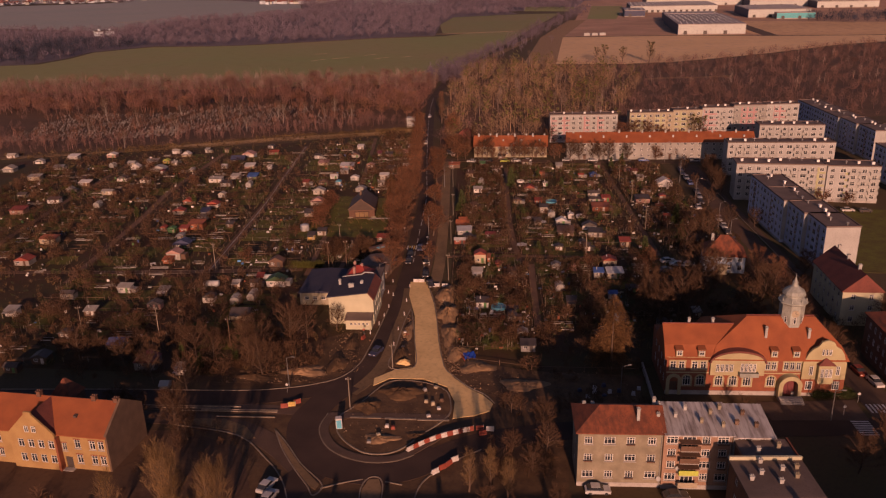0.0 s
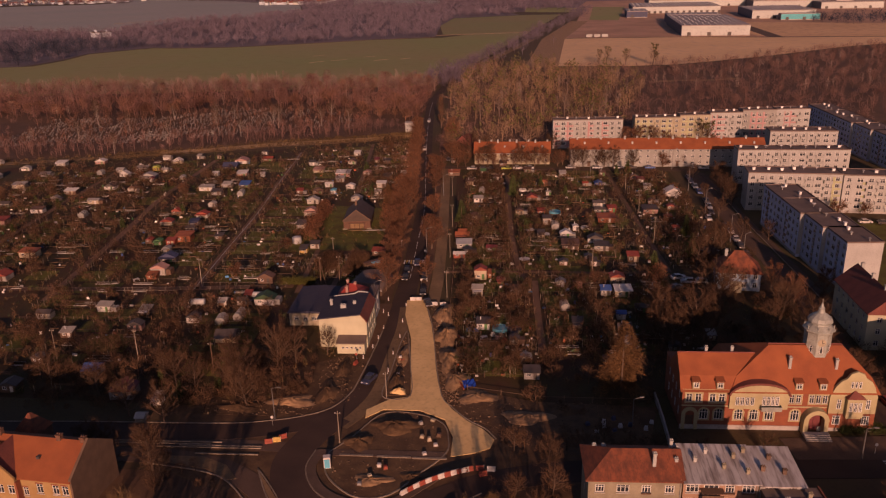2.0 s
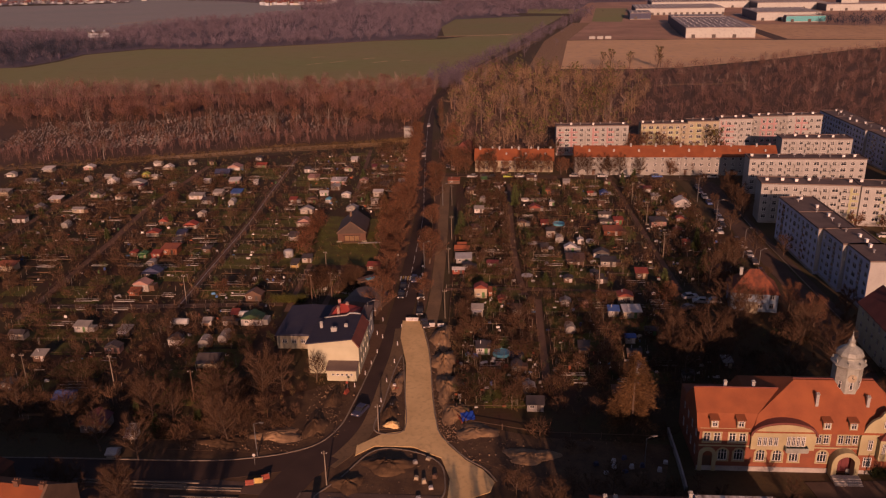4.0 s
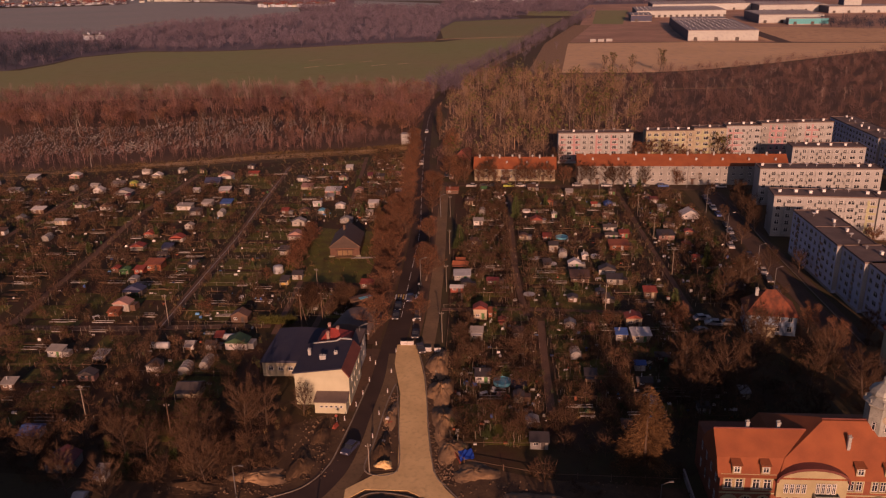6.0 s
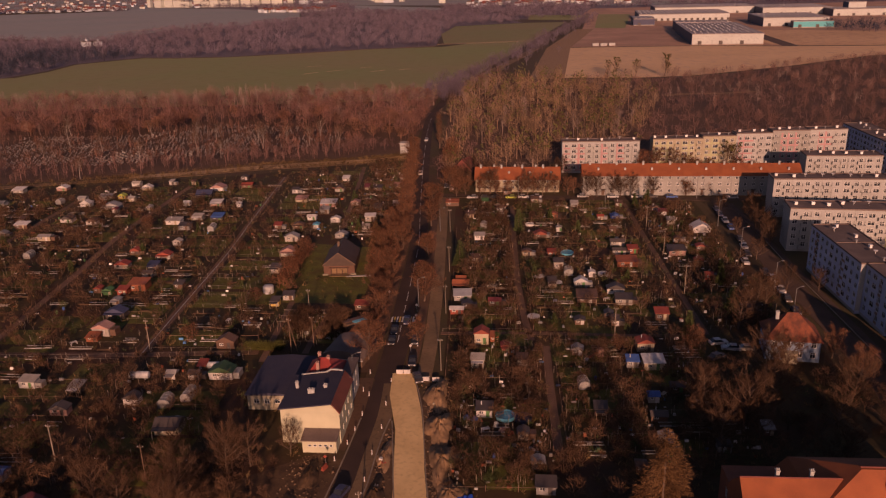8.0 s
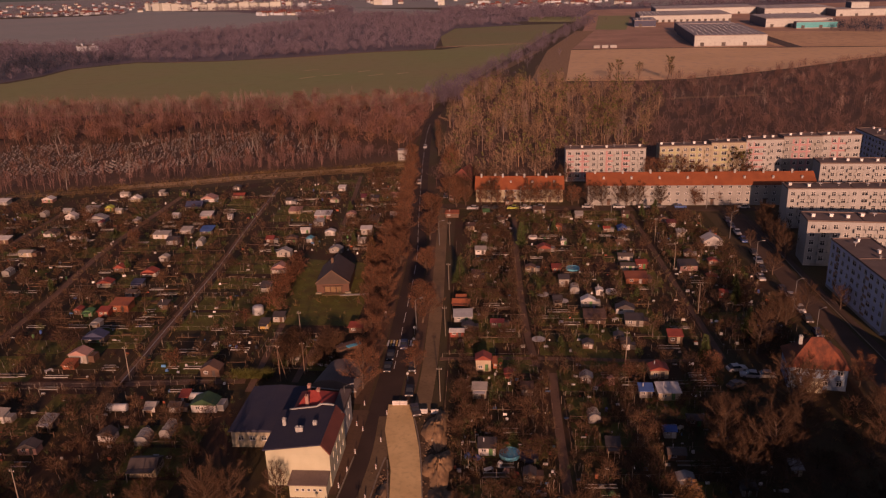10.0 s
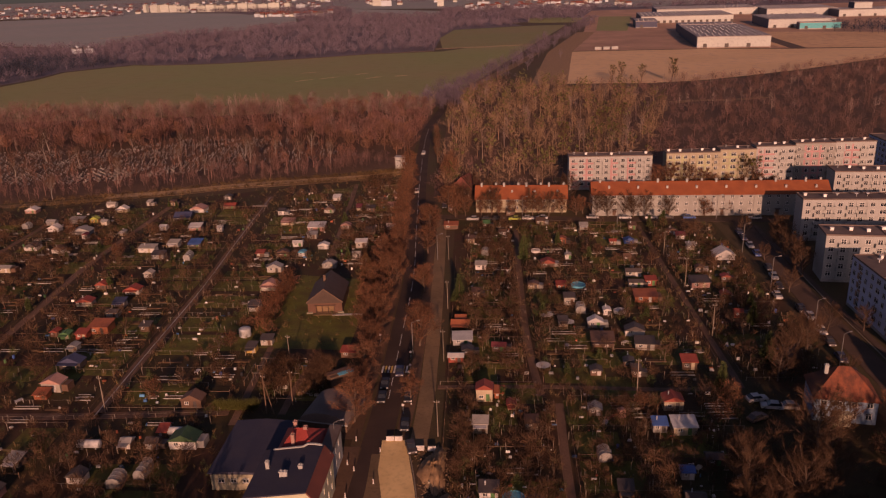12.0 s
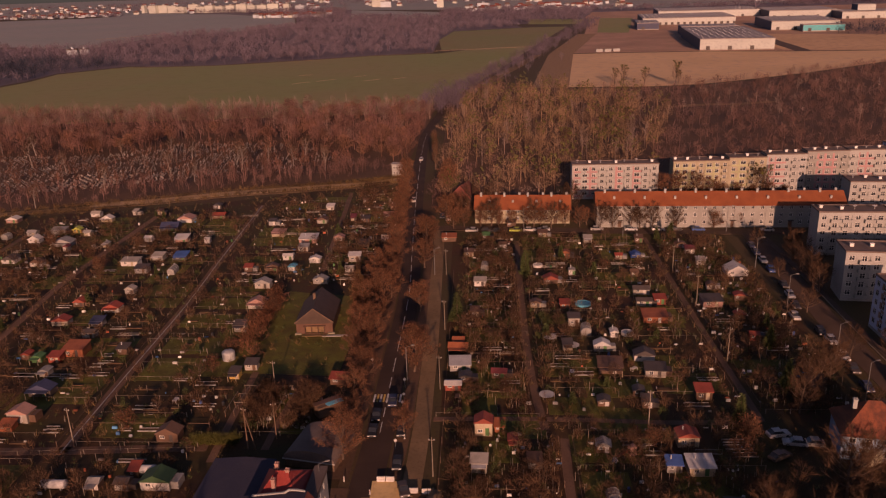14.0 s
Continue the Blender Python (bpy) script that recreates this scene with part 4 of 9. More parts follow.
def town_hall():
    t = thing("town_hall", pose(36.68, 138.71, 0, 0, 0, -1.3), "red brick town hall with cream gables, orange roof, pale tower", "public building")
    EZ = 8.6
    holes, arches = [], []
    for x in (1.3, 3.0, 5.6, 7.3):
        holes.append((x - 0.6, 5.7, x + 0.6, 7.5))
    for x in (11.0, 12.3, 13.6, 14.9, 20.0, 21.2, 23.6, 24.8, 26.0):
        holes.append((x - 0.48, 5.7, x + 0.48, 7.5))
    for x in (4.2, 6.9, 10.6, 13.4, 16.2, 20.9, 27.6, 31.2):
        arches.append((x - 0.8, 2.0, x + 0.8, 4.3))
    part("wall", four_walls(35, 15, EZ, holes + [(a, c, b, d) for a, c, b, d in arches] + [(23.1, 0.2, 25.7, 4.0), (0.9, 0.2, 2.3, 2.9)],
                            [(3 + 3 * i, 5.2, 4.2 + 3 * i, 7.1) for i in range(4)] + [(3 + 3 * i, 1.7, 4.2 + 3 * i, 3.7) for i in range(4)]), red_brick_m, t, "red brick walls")
    put_windows(t, holes, Matrix(), 1)
    put_windows(t, [(3 + 3 * i, 5.2, 4.2 + 3 * i, 7.1) for i in range(4)] + [(3 + 3 * i, 1.7, 4.2 + 3 * i, 3.7) for i in range(4)], pose(0, 15, 0, 0, 0, -90))
    for a, c, b, d in arches:
        window(t, window_mesh(b - a, d - c, 2, True), pose((a + b) / 2, 0.02, c))
        ring = Shape()
        r, cx, n = 0.8, (a + b) / 2, 10
        for i in range(n):
            q0, q1 = math.pi * i / n, math.pi * (i + 1) / n
            p = [(cx + k * math.cos(q), d - 0.8 + k * math.sin(q)) for k, q in ((r, q0), (r + 0.32, q0), (r + 0.32, q1), (r, q1))]
            ring.wallplate(p, -0.06, 0.0)
        ring.box(a - 0.3, -0.08, c - 0.18, b + 0.3, 0.04, c)
        ring.box(a - 0.28, -0.05, c, a - 0.003, 0.0, d - 0.8).box(b + 0.003, -0.05, c, b + 0.28, 0.0, d - 0.8)
        part("window_surround", ring, hall_cream_m, t, "cream arched window surround")
    for i, (a, c, b, d) in enumerate(holes):
        part("lintel", Shape().box(a - 0.24, -0.07, d, b + 0.24, -0.002, d + 0.3).box(a - 0.22, -0.05, c, a - 0.01, -0.002, d).box(b + 0.01, -0.05, c, b + 0.22, -0.002, d), hall_cream_m, t, "cream window surround")
        part("window_sill", Shape().box(a - 0.2, -0.1, c - 0.2, b + 0.2, -0.002, c - 0.02), hall_cream_m, t, "cream sill")
    for x0, x1, z in ((0, 8.5, 4.9), (19.3, 26.5, 4.9), (0, 8.5, 7.85), (19.3, 26.5, 7.85)):
        part("cornice", Shape().box(x0, -0.14, z, x1, -0.004, z + (0.22 if z < 5 else 0.65)), hall_cream_m, t, "cream string course")
    part("plinth", Shape().box(-0.1, -0.16, 0, 22.2, -0.004, 0.9).box(25.2, -0.16, 0, 35.1, -0.004, 0.9), concrete_m, t, "grey stone plinth")
    # wide arched pediment over the council room
    ped = Shape().wallplate([(8.6, 4.7), (19.2, 4.7), (19.2, 7.5)] + [(13.9 + 5.3 * math.cos(q), 7.6 + 2.3 * math.sin(q)) for q in (math.pi * i / 12 for i in range(1, 12))] + [(8.6, 7.5)], -0.55, -0.01)
    part("pediment", ped, hall_cream_m, t, "cream rendered bay with an arched top")
    cap = Shape()
    for i in range(12):
        q0, q1 = math.pi * i / 12, math.pi * (i + 1) / 12
        cap.wallplate([(13.9 + k * math.cos(q), 7.6 + e * math.sin(q)) for k, e, q in ((5.3, 2.3, q0), (5.65, 2.75, q0), (5.65, 2.75, q1), (5.3, 2.3, q1))], -0.95, 2.2)
    part("pediment_roof", cap, dark_tile_m, t, "arched tiled hood")
    for x in (10.0, 10.9, 11.8, 12.7):
        window(t, window_mesh(0.72, 1.7, 1), pose(x, -0.72, 5.5))
    for x in (14.8, 15.6, 16.4, 17.2):
        window(t, window_mesh(0.66, 1.9, 1), pose(x, -0.72, 5.5))
    part("balcony", Shape().box(14.2, -1.6, 4.8, 17.9, -0.56, 5.0).box(14.2, -1.6, 5.0, 17.9, -1.5, 5.7).box(14.2, -1.5, 5.0, 14.3, -0.56, 5.7).box(17.8, -1.5, 5.0, 17.9, -0.56, 5.7), dome_m, t, "pale balcony")
    # curved gable on the corner
    gp = [(26.6, 0.95), (35.05, 0.95), (35.05, 7.6), (34.6, 8.6), (34.3, 9.6), (33.6, 10.7), (32.6, 11.3), (32.1, 12.2), (30.9, 12.7), (29.7, 12.2), (29.2, 11.3), (28.2, 10.7), (27.4, 9.7), (27.0, 8.6), (26.6, 7.6)]
    part("gable_base", Shape().wallplate([gp[0], gp[1], (35.05, 4.0), (26.6, 4.0)], -0.5, -0.02), red_brick_m, t)
    part("gable", Shape().wallplate([(26.6, 4.0), (35.05, 4.0)] + gp[2:], -0.5, -0.02), hall_cream_m, t, "cream curved corner gable")
    part("gable_roof", merge(Shape(), solid_roof(27.3, 0.25, 34.4, 6.5, 8.3, 12.0, along="y", over=0.15), Matrix()), tile_m, t)
    part("oriel", Shape().box(29.4, -1.5, 3.8, 32.4, -0.5, 7.6).box(29.6, -1.3, 3.4, 32.2, -0.5, 3.8), hall_cream_m, t, "cream oriel bay")
    part("oriel_roof", Shape().face([(29.2, -1.7, 7.6), (32.6, -1.7, 7.6), (30.9, -0.5, 8.9)]).face([(32.6, -1.7, 7.6), (32.6, -0.5, 7.6), (30.9, -0.5, 8.9)]).face([(29.2, -0.5, 7.6), (29.2, -1.7, 7.6), (30.9, -0.5, 8.9)]), dark_tile_m, t, "small tiled oriel roof")
    for x in (30.1, 30.9, 31.7):
        window(t, window_mesh(0.62, 1.9, 1), pose(x, -1.68, 5.0))
    for x in (28.3, 33.5):
        window(t, window_mesh(0.8, 2.0, 1), pose(x, -0.68, 5.0))
    for x in (30.2, 30.9, 31.6):
        window(t, window_mesh(0.5, 1.3, 0), pose(x, -0.68, 9.4))
    for x in (28.2, 33.4):
        window(t, window_mesh(1.4, 1.9, 2), pose(x, -0.68, 1.7))
    # entrance
    por = Shape()
    for i in range(12):
        q0, q1 = math.pi * i / 12, math.pi * (i + 1) / 12
        por.wallplate([(24.4 + k * math.cos(q), 2.8 + k * math.sin(q)) for k, q in ((1.45, q0), (2.3, q0), (2.3, q1), (1.45, q1))], -1.6, -0.02)
    por.box(22.1, -1.6, 0, 22.95, -0.02, 2.8).box(25.85, -1.6, 0, 26.58, -0.02, 2.8)
    part("portal", por, hall_cream_m, t, "cream stone arched portal")
    part("door", Shape().box(23.1, 0.15, 0.2, 24.36, 0.22, 4.0).box(24.42, 0.15, 0.2, 25.7, 0.22, 4.0), tone("maroon"), t, "dark double door")
    part("door", Shape().box(0.9, 0.12, 0.2, 2.3, 0.18, 2.9), tone("brown"), t, "brown side door")
    side = Shape().box(0.1, -0.35, 0, 0.75, -0.02, 3.2).box(2.45, -0.35, 0, 3.1, -0.02, 3.2)
    for i in range(10):
        q0, q1 = math.pi * i / 10, math.pi * (i + 1) / 10
        side.wallplate([(1.6 + k * math.cos(q), 3.2 + k * math.sin(q)) for k, q in ((0.85, q0), (1.5, q0), (1.5, q1), (0.85, q1))], -0.35, -0.02)
    part("portal", side, hall_cream_m, t, "cream stone side portal")
    for k in range(4):
        part("step", Shape().box(22.1, -2.6 - 0.45 * k, 0, 26.7, -2.15 - 0.45 * k if k else -1.61, 0.68 - 0.17 * k), concrete_m, t)
    # roofs
    wing = Shape()
    prof = [(-0.6, 8.1), (-0.1, 8.45), (1.2, 10.7), (4.6, 13.8), (8.2, 10.7), (10.0, 8.1)]
    for (y0, z0), (y1, z1) in zip(prof, prof[1:]):
        wing.face([(-0.5, y0, z0), (16.5, y0, z0), (16.5, y1, z1), (-0.5, y1, z1)])
    wing.face([(-0.5, y, z) for y, z in prof][::-1])
    wing.face([(-0.5, prof[0][0], 8.1), (16.5, prof[0][0], 8.1), (16.5, prof[-1][0], 8.1), (-0.5, prof[-1][0], 8.1)][::-1])
    part("roof", wing, tile_m, t, "orange clay-tiled wing roof")
    hip = Shape()
    rings = [((8.6, -0.7), (35.5, 15.8), 8.1), ((9.8, 1.1), (34.2, 14.6), 10.7), ((16.2, 4.6), (29.6, 5.6), 15.5)]
    for (a, b, z), (c, d, w) in zip(rings, rings[1:]):
        lo = [(a[0], a[1], z), (b[0], a[1], z), (b[0], b[1], z), (a[0], b[1], z)]
        hi = [(c[0], c[1], w), (d[0], c[1], w), (d[0], d[1], w), (c[0], d[1], w)]
        for i in range(4):
            j = (i + 1) % 4
            hip.face([lo[i], lo[j], hi[j], hi[i]])
    a, b, z = rings[-1]
    hip.face([(a[0], a[1], z), (b[0], a[1], z), (b[0], b[1], z), (a[0], b[1], z)])
    part("roof", hip, tile_m, t, "orange clay-tiled mansard roof")
    part("ridge", Shape().tube((16.2, 5.1, 15.55), (29.6, 5.1, 15.55), 0.14, 0.14, 6).tube((-0.5, 4.6, 13.85), (13.8, 4.6, 13.85), 0.13, 0.13, 6), dark_tile_m, t, "dark ridge tiles")
    for x in (2.3, 6.7, 20.9, 25.2):
        d = part("dormer", Shape().box(x - 0.65, -0.35, 8.75, x + 0.65, 2.6, 10.3), hall_cream_m, t, "small cream dormer")
        part("roof", Shape().face([(x - 0.85, -0.55, 10.25), (x + 0.85, -0.55, 10.25), (x + 0.7, 2.9, 11.0), (x - 0.7, 2.9, 11.0)]).box(x - 0.85, -0.55, 10.15, x + 0.85, -0.45, 10.3), tile_m, d)
        window(d, window_mesh(1.0, 1.15, 1, True), pose(x, -0.5, 8.95))
    part("roof_light", Shape().box(8.0, 2.4, 11.6, 10.0, 3.2, 12.0, taper=0.25), tone("dark"), t, "curved eyebrow roof vent")
    for x, y, z, h in ((19.6, 2.2, 11.7, 2.4), (28.0, 2.2, 11.4, 2.3), (5.0, 5.4, 12.6, 1.9), (9.8, 5.4, 12.6, 1.9)):
        chimney(t, x, y, z, h, 0.5, 0.5)
    # tower
    tx, ty = 25.25, 5.45
    tw = part("tower", Shape().lathe([(2.4, 12.4), (2.4, 18.2), (2.65, 18.4), (2.85, 18.55), (2.85, 18.8)], 8, phase=radians(22.5), cx=tx, cy=ty), dome_m, t, "pale octagonal clock tower")
    part("dome", Shape().lathe([(2.8, 18.8), (2.3, 19.3), (1.85, 19.7), (1.75, 19.95), (2.15, 20.05), (2.25, 20.4), (1.95, 21.0), (1.25, 21.5), (0.7, 21.9), (0.5, 22.5), (0.58, 22.7), (0.36, 23.0), (0.08, 23.8), (0.03, 24.6)], 12, cx=tx, cy=ty), dome_m, tw, "pale zinc onion dome")
    part("clock", Shape().lathe([(0.75, 0.0), (0.75, 0.12)], 20), tone("cream"), tw, "round clock face", at=pose(tx, ty - 2.2, 16.6, 90, 0, 0))
    part("clock_hand", Shape().box(-0.04, -0.02, 0, 0.04, 0.02, 0.6).box(0, -0.02, -0.03, 0.4, 0.02, 0.03), tone("black"), tw, at=pose(tx, ty - 2.38, 16.6))
    for q in range(8):
        an = radians(45 * q)
        if q != 6:
            window(tw, window_mesh(0.6, 1.5, 0), pose(tx, ty, 14.4, 0, 0, 45 * q) @ pose(0, -2.4, 0))
    for q in range(8):
        part("corner_post", Shape().tube((0, 0, 18.8), (0, 0, 19.6), 0.13, 0.1, 6), dome_m, tw, at=pose(tx, ty, 0, 0, 0, 22.5 + 45 * q) @ pose(2.5, 0, 0))
    return t


town_hall()


# ---- old brick house with a stepped gable ----
def old_house():
    t = thing("brick_school_house", pose(-67.4, 110.7, 0, 0, 0, -7.5), "ochre brick house with gabled front and orange tiled roof", "house")
    L, D, ez, rz = 38, 12.0, 7.2, 11.0
    m = Matrix.Translation((-L, 0, 0))
    def x(u):
        return L - u
    holes = [(x(u) - 0.6, z, x(u) + 0.6, z + 1.8) for u in (1.0, 2.7, 5.6) for z in (1.3, 4.4)] + [(x(8.3) - 0.5, 3.7, x(8.3) + 0.5, 5.3)]
    holes += [(x(u) - 0.5, z, x(u) + 0.5, z + 1.6) for u in (21.5, 23.5, 26, 28.5, 31, 34) for z in (1.4, 4.5)]
    part("wall", four_walls(L, D, ez, holes + [(x(7.8) - 0.7, 0.1, x(7.8) + 0.7, 2.5)], right=[(7.4, 6.0, 8.0, 7.0)]), ochre_brick_m, t, "ochre brick walls", at=m)
    put_windows(t, holes, m)
    for a, c, b, d in holes:
        part("window_sill", Shape().box(a - 0.12, -0.1, c - 0.16, b + 0.12, -0.003, c - 0.01), concrete_m, t, at=m)
        part("lintel", Shape().box(a - 0.1, -0.03, d + 0.01, b + 0.1, -0.003, d + 0.25), red_brick_m, t, "brick lintel", at=m)
    part("door", Shape().box(x(7.8) - 0.7, 0.12, 0.1, x(7.8) + 0.7, 0.18, 2.5), tone("dark"), t, "dark door", at=m)
    part("step", Shape().box(x(7.8) - 1.0, -1.0, 0, x(7.8) + 1.0, -0.003, 0.18), concrete_m, t, at=m)
    part("roof", solid_roof(0, 0, L, D, ez, rz, over=0.25), tile_m, t, "orange clay-tiled gable roof", at=m)
    # Right gable and end wall get darker brick that holds that side's shade.
    for gx in (0.0, L - 0.4):
        part("gable", merge(Shape(), Shape().wallplate([(0, 0), (D, 0), (D, 0.3), (D / 2, rz - ez + 0.55), (0, 0.3)], -0.06, 0.4), pose(gx + (0.74 if gx else -0.06), 0, ez, 0, 0, 90) if gx else pose(0, D, ez, 0, 0, -90)), dark_brick_m if gx else ochre_brick_m, t, "brick gable with coping", at=m)
    part("side_wall", Shape().box(L + 0.003, 0.02, 0, L + 0.36, D - 0.02, ez + 0.02), dark_brick_m, t, "dark brick end wall, its side shade in the colour", at=m)
    # projecting gable front
    g0, g1 = x(18.3), x(9.3)
    w = g1 - g0
    gh = [(g0 + w * (i + 0.75) / 4.5, z, g0 + w * (i + 0.75) / 4.5 + 1.25, z + 1.7) for i in range(4) for z in (1.4, 4.4)]
    body = Shape()
    merge(body, facade(w, 0, 7.0, [(a - g0, c, b - g0, d) for a, c, b, d in gh]), pose(g0, -0.9, 0))
    body.face([(g0, -0.9, 0), (g0, -0.9, 7), (g0, 0, 7), (g0, 0, 0)]).face([(g1, -0.9, 0), (g1, 0, 0), (g1, 0, 7), (g1, -0.9, 7)])
    body.wallplate([(g0, 7.0), (g1, 7.0), (g1, 7.4), (g0 + w * 0.58, 11.2), (g0 + w * 0.58, 11.7), (g0 + w * 0.42, 11.7), (g0 + w * 0.42, 11.2), (g0, 7.4)], -0.9, -0.55)
    part("front_gable", body, ochre_brick_m, t, "projecting ochre brick gable", at=m)
    put_windows(t, gh, m @ pose(0, -0.9, 0))
    for u in (0.42, 0.58):
        window(t, window_mesh(0.9, 1.3, 1), m @ pose(g0 + w * u, -1.06, 7.6))
    # Cross roof takes the dark red tiles, so its shade sits in the colour.
    part("front_gable_roof", merge(Shape(), solid_roof(g0 + 0.1, -0.5, g1 - 0.1, D / 2, 7.0, 11.0, along="y", over=0.05), Matrix()), dark_tile_m, t, "cross roof tiles, shade put into their dark colour", at=m)
    part("buttress", Shape().box(g1, -1.2, 0, g1 + 0.5, 0, 6.8, taper=0.1), red_brick_m, t, at=m)
    wing = part("rear_wing", Shape().box(x(19.4), D, 0, x(14.8), D + 4.4, 6.8), brown_brick_m, t, at=m)
    part("rear_roof", Shape().lathe([(3.5, 6.6), (0.25, 9.9)], 4, phase=radians(45), cx=x(17.1), cy=D + 2.2), old_tile_m, t, "dark red pyramid roof", at=m)
    for u, h in ((0.6, 0.9), (5.0, 1.0), (16.2, 1.1)):
        chimney(t, L - u, D / 2, rz - 0.3, h, 0.8, 0.8, brown_brick_m)
    for c in [o for o in t.children if o.name.startswith("chimney")]:
        c.matrix_basis = m
    part("roof_light", Shape().box(x(7.4), 2.6, 9.0, x(6.8), 3.3, 9.4), tone("dark"), t, "small roof hatch", at=m)
    return t


old_house()


# ---- tenements ----
def tenement(ox, oy, rot, L, D, ez, wall, label, cols, storeys, balcony=(), seed=0):
    t = thing("tenement", pose(ox, oy, 0, 0, 0, rot), label, "tenement house", "tenements at the roundabout")
    gap, pitch = L / cols, (ez - 1.0) / storeys
    holes = [(gap * (i + 0.5) - (0.7 if (i + s) % 3 else 0.95), 1.0 + s * pitch + 0.7, gap * (i + 0.5) + (0.7 if (i + s) % 3 else 0.95), 1.0 + s * pitch + 2.1) for s in range(storeys) for i in range(cols) if i not in balcony]
    part("wall", four_walls(L, D, ez, holes, [(3, 1.0 + s * pitch + 0.7, 4.2, 1.0 + s * pitch + 2.1) for s in range(storeys)]), wall, t)
    put_windows(t, holes, Matrix(), 2)
    put_windows(t, [(3, 1.0 + s * pitch + 0.7, 4.2, 1.0 + s * pitch + 2.1) for s in range(storeys)], pose(0, D, 0, 0, 0, -90))
    r = random.Random(seed)
    for a, c, b, d in holes:
        part("window_sill", Shape().box(a - 0.1, -0.14, c - 0.12, b + 0.1, -0.003, c - 0.01), concrete_m, t)
        if r.random() < 0.2:
            part("satellite_dish", Shape().lathe([(0.03, 0), (0.3, 0.06), (0.42, 0.16)], 10).tube((0, 0, -0.3), (0, 0, 0.02), 0.03, 0.03, 5), white_m, t, "white satellite dish", at=pose(b + 0.4, -0.35, c + 0.2, 60, 0, 0))
        if r.random() < 0.25:
            part("flower_box", Shape().box(a, -0.34, c - 0.05, b, -0.15, c + 0.18), tone("brown"), t)
    for s in range(storeys):
        for i in balcony:
            bx = gap * (i + 0.5)
            bal = part("balcony", Shape().box(bx - 1.6, -1.3, 1.0 + s * pitch, bx + 1.6, 0, 1.14 + s * pitch), concrete_m, t, "concrete balcony")
            part("parapet", Shape().box(bx - 1.6, -1.3, 1.14 + s * pitch, bx + 1.6, -1.22, 2.1 + s * pitch), tone("lime") if s == 1 else tone("brown") if s else tone("cream"), bal, "painted balcony parapet")
            window(t, window_mesh(2.2, 2.0, 2), pose(bx, -0.15, 1.2 + s * pitch))
            if s:
                part("awning", Shape().box(bx - 1.7, -1.5, 2.55 + s * pitch, bx + 1.7, 0, 2.63 + s * pitch), tone("brown"), bal)
    part("plinth", Shape().box(-0.04, -0.08, 0, L + 0.04, -0.004, 0.8), concrete_m, t)
    part("downpipe", Shape().tube((L - 0.2, -0.12, 0), (L - 0.2, -0.12, ez), 0.07, 0.07, 6), metal_m, t)
    return t


tn = tenement(15.3, 108.0, -1.0, 13.9, 8.6, 10.9, stucco_m, "dirty beige tenement with weathered red hipped roof", 4, 3, seed=3)
part("roof", solid_roof(0, 0, 13.9, 8.6, 10.95, 13.3, hip0=4.4, over=0.5), old_tile_m, tn, "weathered rust-red tiled hip roof")
for cx, cy, cz in ((3.0, 6.8, 10.6), (1.6, 7.2, 10.4), (10.0, 1.9, 11.4), (13.3, 6.2, 12.0), (13.4, 2.6, 11.2)):
    chimney(tn, cx, cy, cz, 2.6 if cx == 10.0 else 1.5, 0.5, 0.5)
tn = tenement(29.3, 107.4, -1.0, 11.0, 8.8, 10.5, orange_m, "salmon tenement with balconies and grey tin roof", 4, 4, balcony=(1,), seed=5)
part("roof", Shape().wallplate([(-8.7, 11.4), (0.5, 10.55), (0.5, 10.75), (-8.7, 11.65)], 0, 11.4), tin_m, tn, "stained grey tin roof", at=pose(0, 0, 0, 0, 0, -90) @ Matrix.Translation((0, 0, 0)))
for cx, cy in ((2.6, 4.5), (4.6, 6.5), (6.6, 3.0), (8.6, 5.5), (9.9, 2.0), (10.4, 6.8), (0.3, 7.4)):
    chimney(tn, cx, cy, 10.7 + cy * 0.09, 0.75, 0.5, 0.45, stucco_m if cx > 5 else white_m)
for k in range(11):
    part("roof_seam", Shape().wallplate([(-8.6, 11.62), (0.48, 10.74), (0.48, 10.80), (-8.6, 11.69)], 0.55 + 1.0 * k, 0.61 + 1.0 * k), tin_m, tn, at=pose(0, 0, 0, 0, 0, -90))
tn = tenement(40.4, 107.0, -1.0, 6.5, 9.2, 10.4, grey_m, "grey stairwell section of a tenement", 2, 4, seed=8)
part("roof", Shape().wallplate([(-8.7, 11.3), (0.5, 10.45), (0.5, 10.65), (-8.7, 11.55)], -0.1, 6.7), tin_m, tn, "stained grey tin roof", at=pose(0, 0, 0, 0, 0, -90))
for cx, cy in ((1.2, 3.0), (2.8, 5.6), (4.2, 2.4)):
    chimney(tn, cx, cy, 10.6 + cy * 0.09, 0.75, 0.6, 0.45, dark_brick_m)
tn = tenement(38.4, 92.0, 1.0, 10.6, 9.5, 9.9, brown_brick_m, "dark corner tenement with a felt roof", 4, 3, seed=9)
part("roof", Shape().box(-0.3, -0.3, 9.9, 10.9, 8.9, 10.2), tar_m, tn, "brown-black felt roof")
part("roof", Shape().box(2.4, 9.4, 9.3, 10.9, 15.2, 9.9), tar_m, tn, "dark felt roof of the rear range")
part("rear_range", Shape().box(2.6, 9.55, 0, 10.7, 15.0, 9.3), brown_brick_m, tn)
part("parapet", Shape().box(-0.3, 8.92, 10.2, 10.9, 9.3, 10.8), gable_m, tn, "pale parapet coping")
part("coping", Shape().box(10.7, 9.42, 9.9, 10.95, 15.2, 10.2), old_tile_m, tn, "red tile coping")
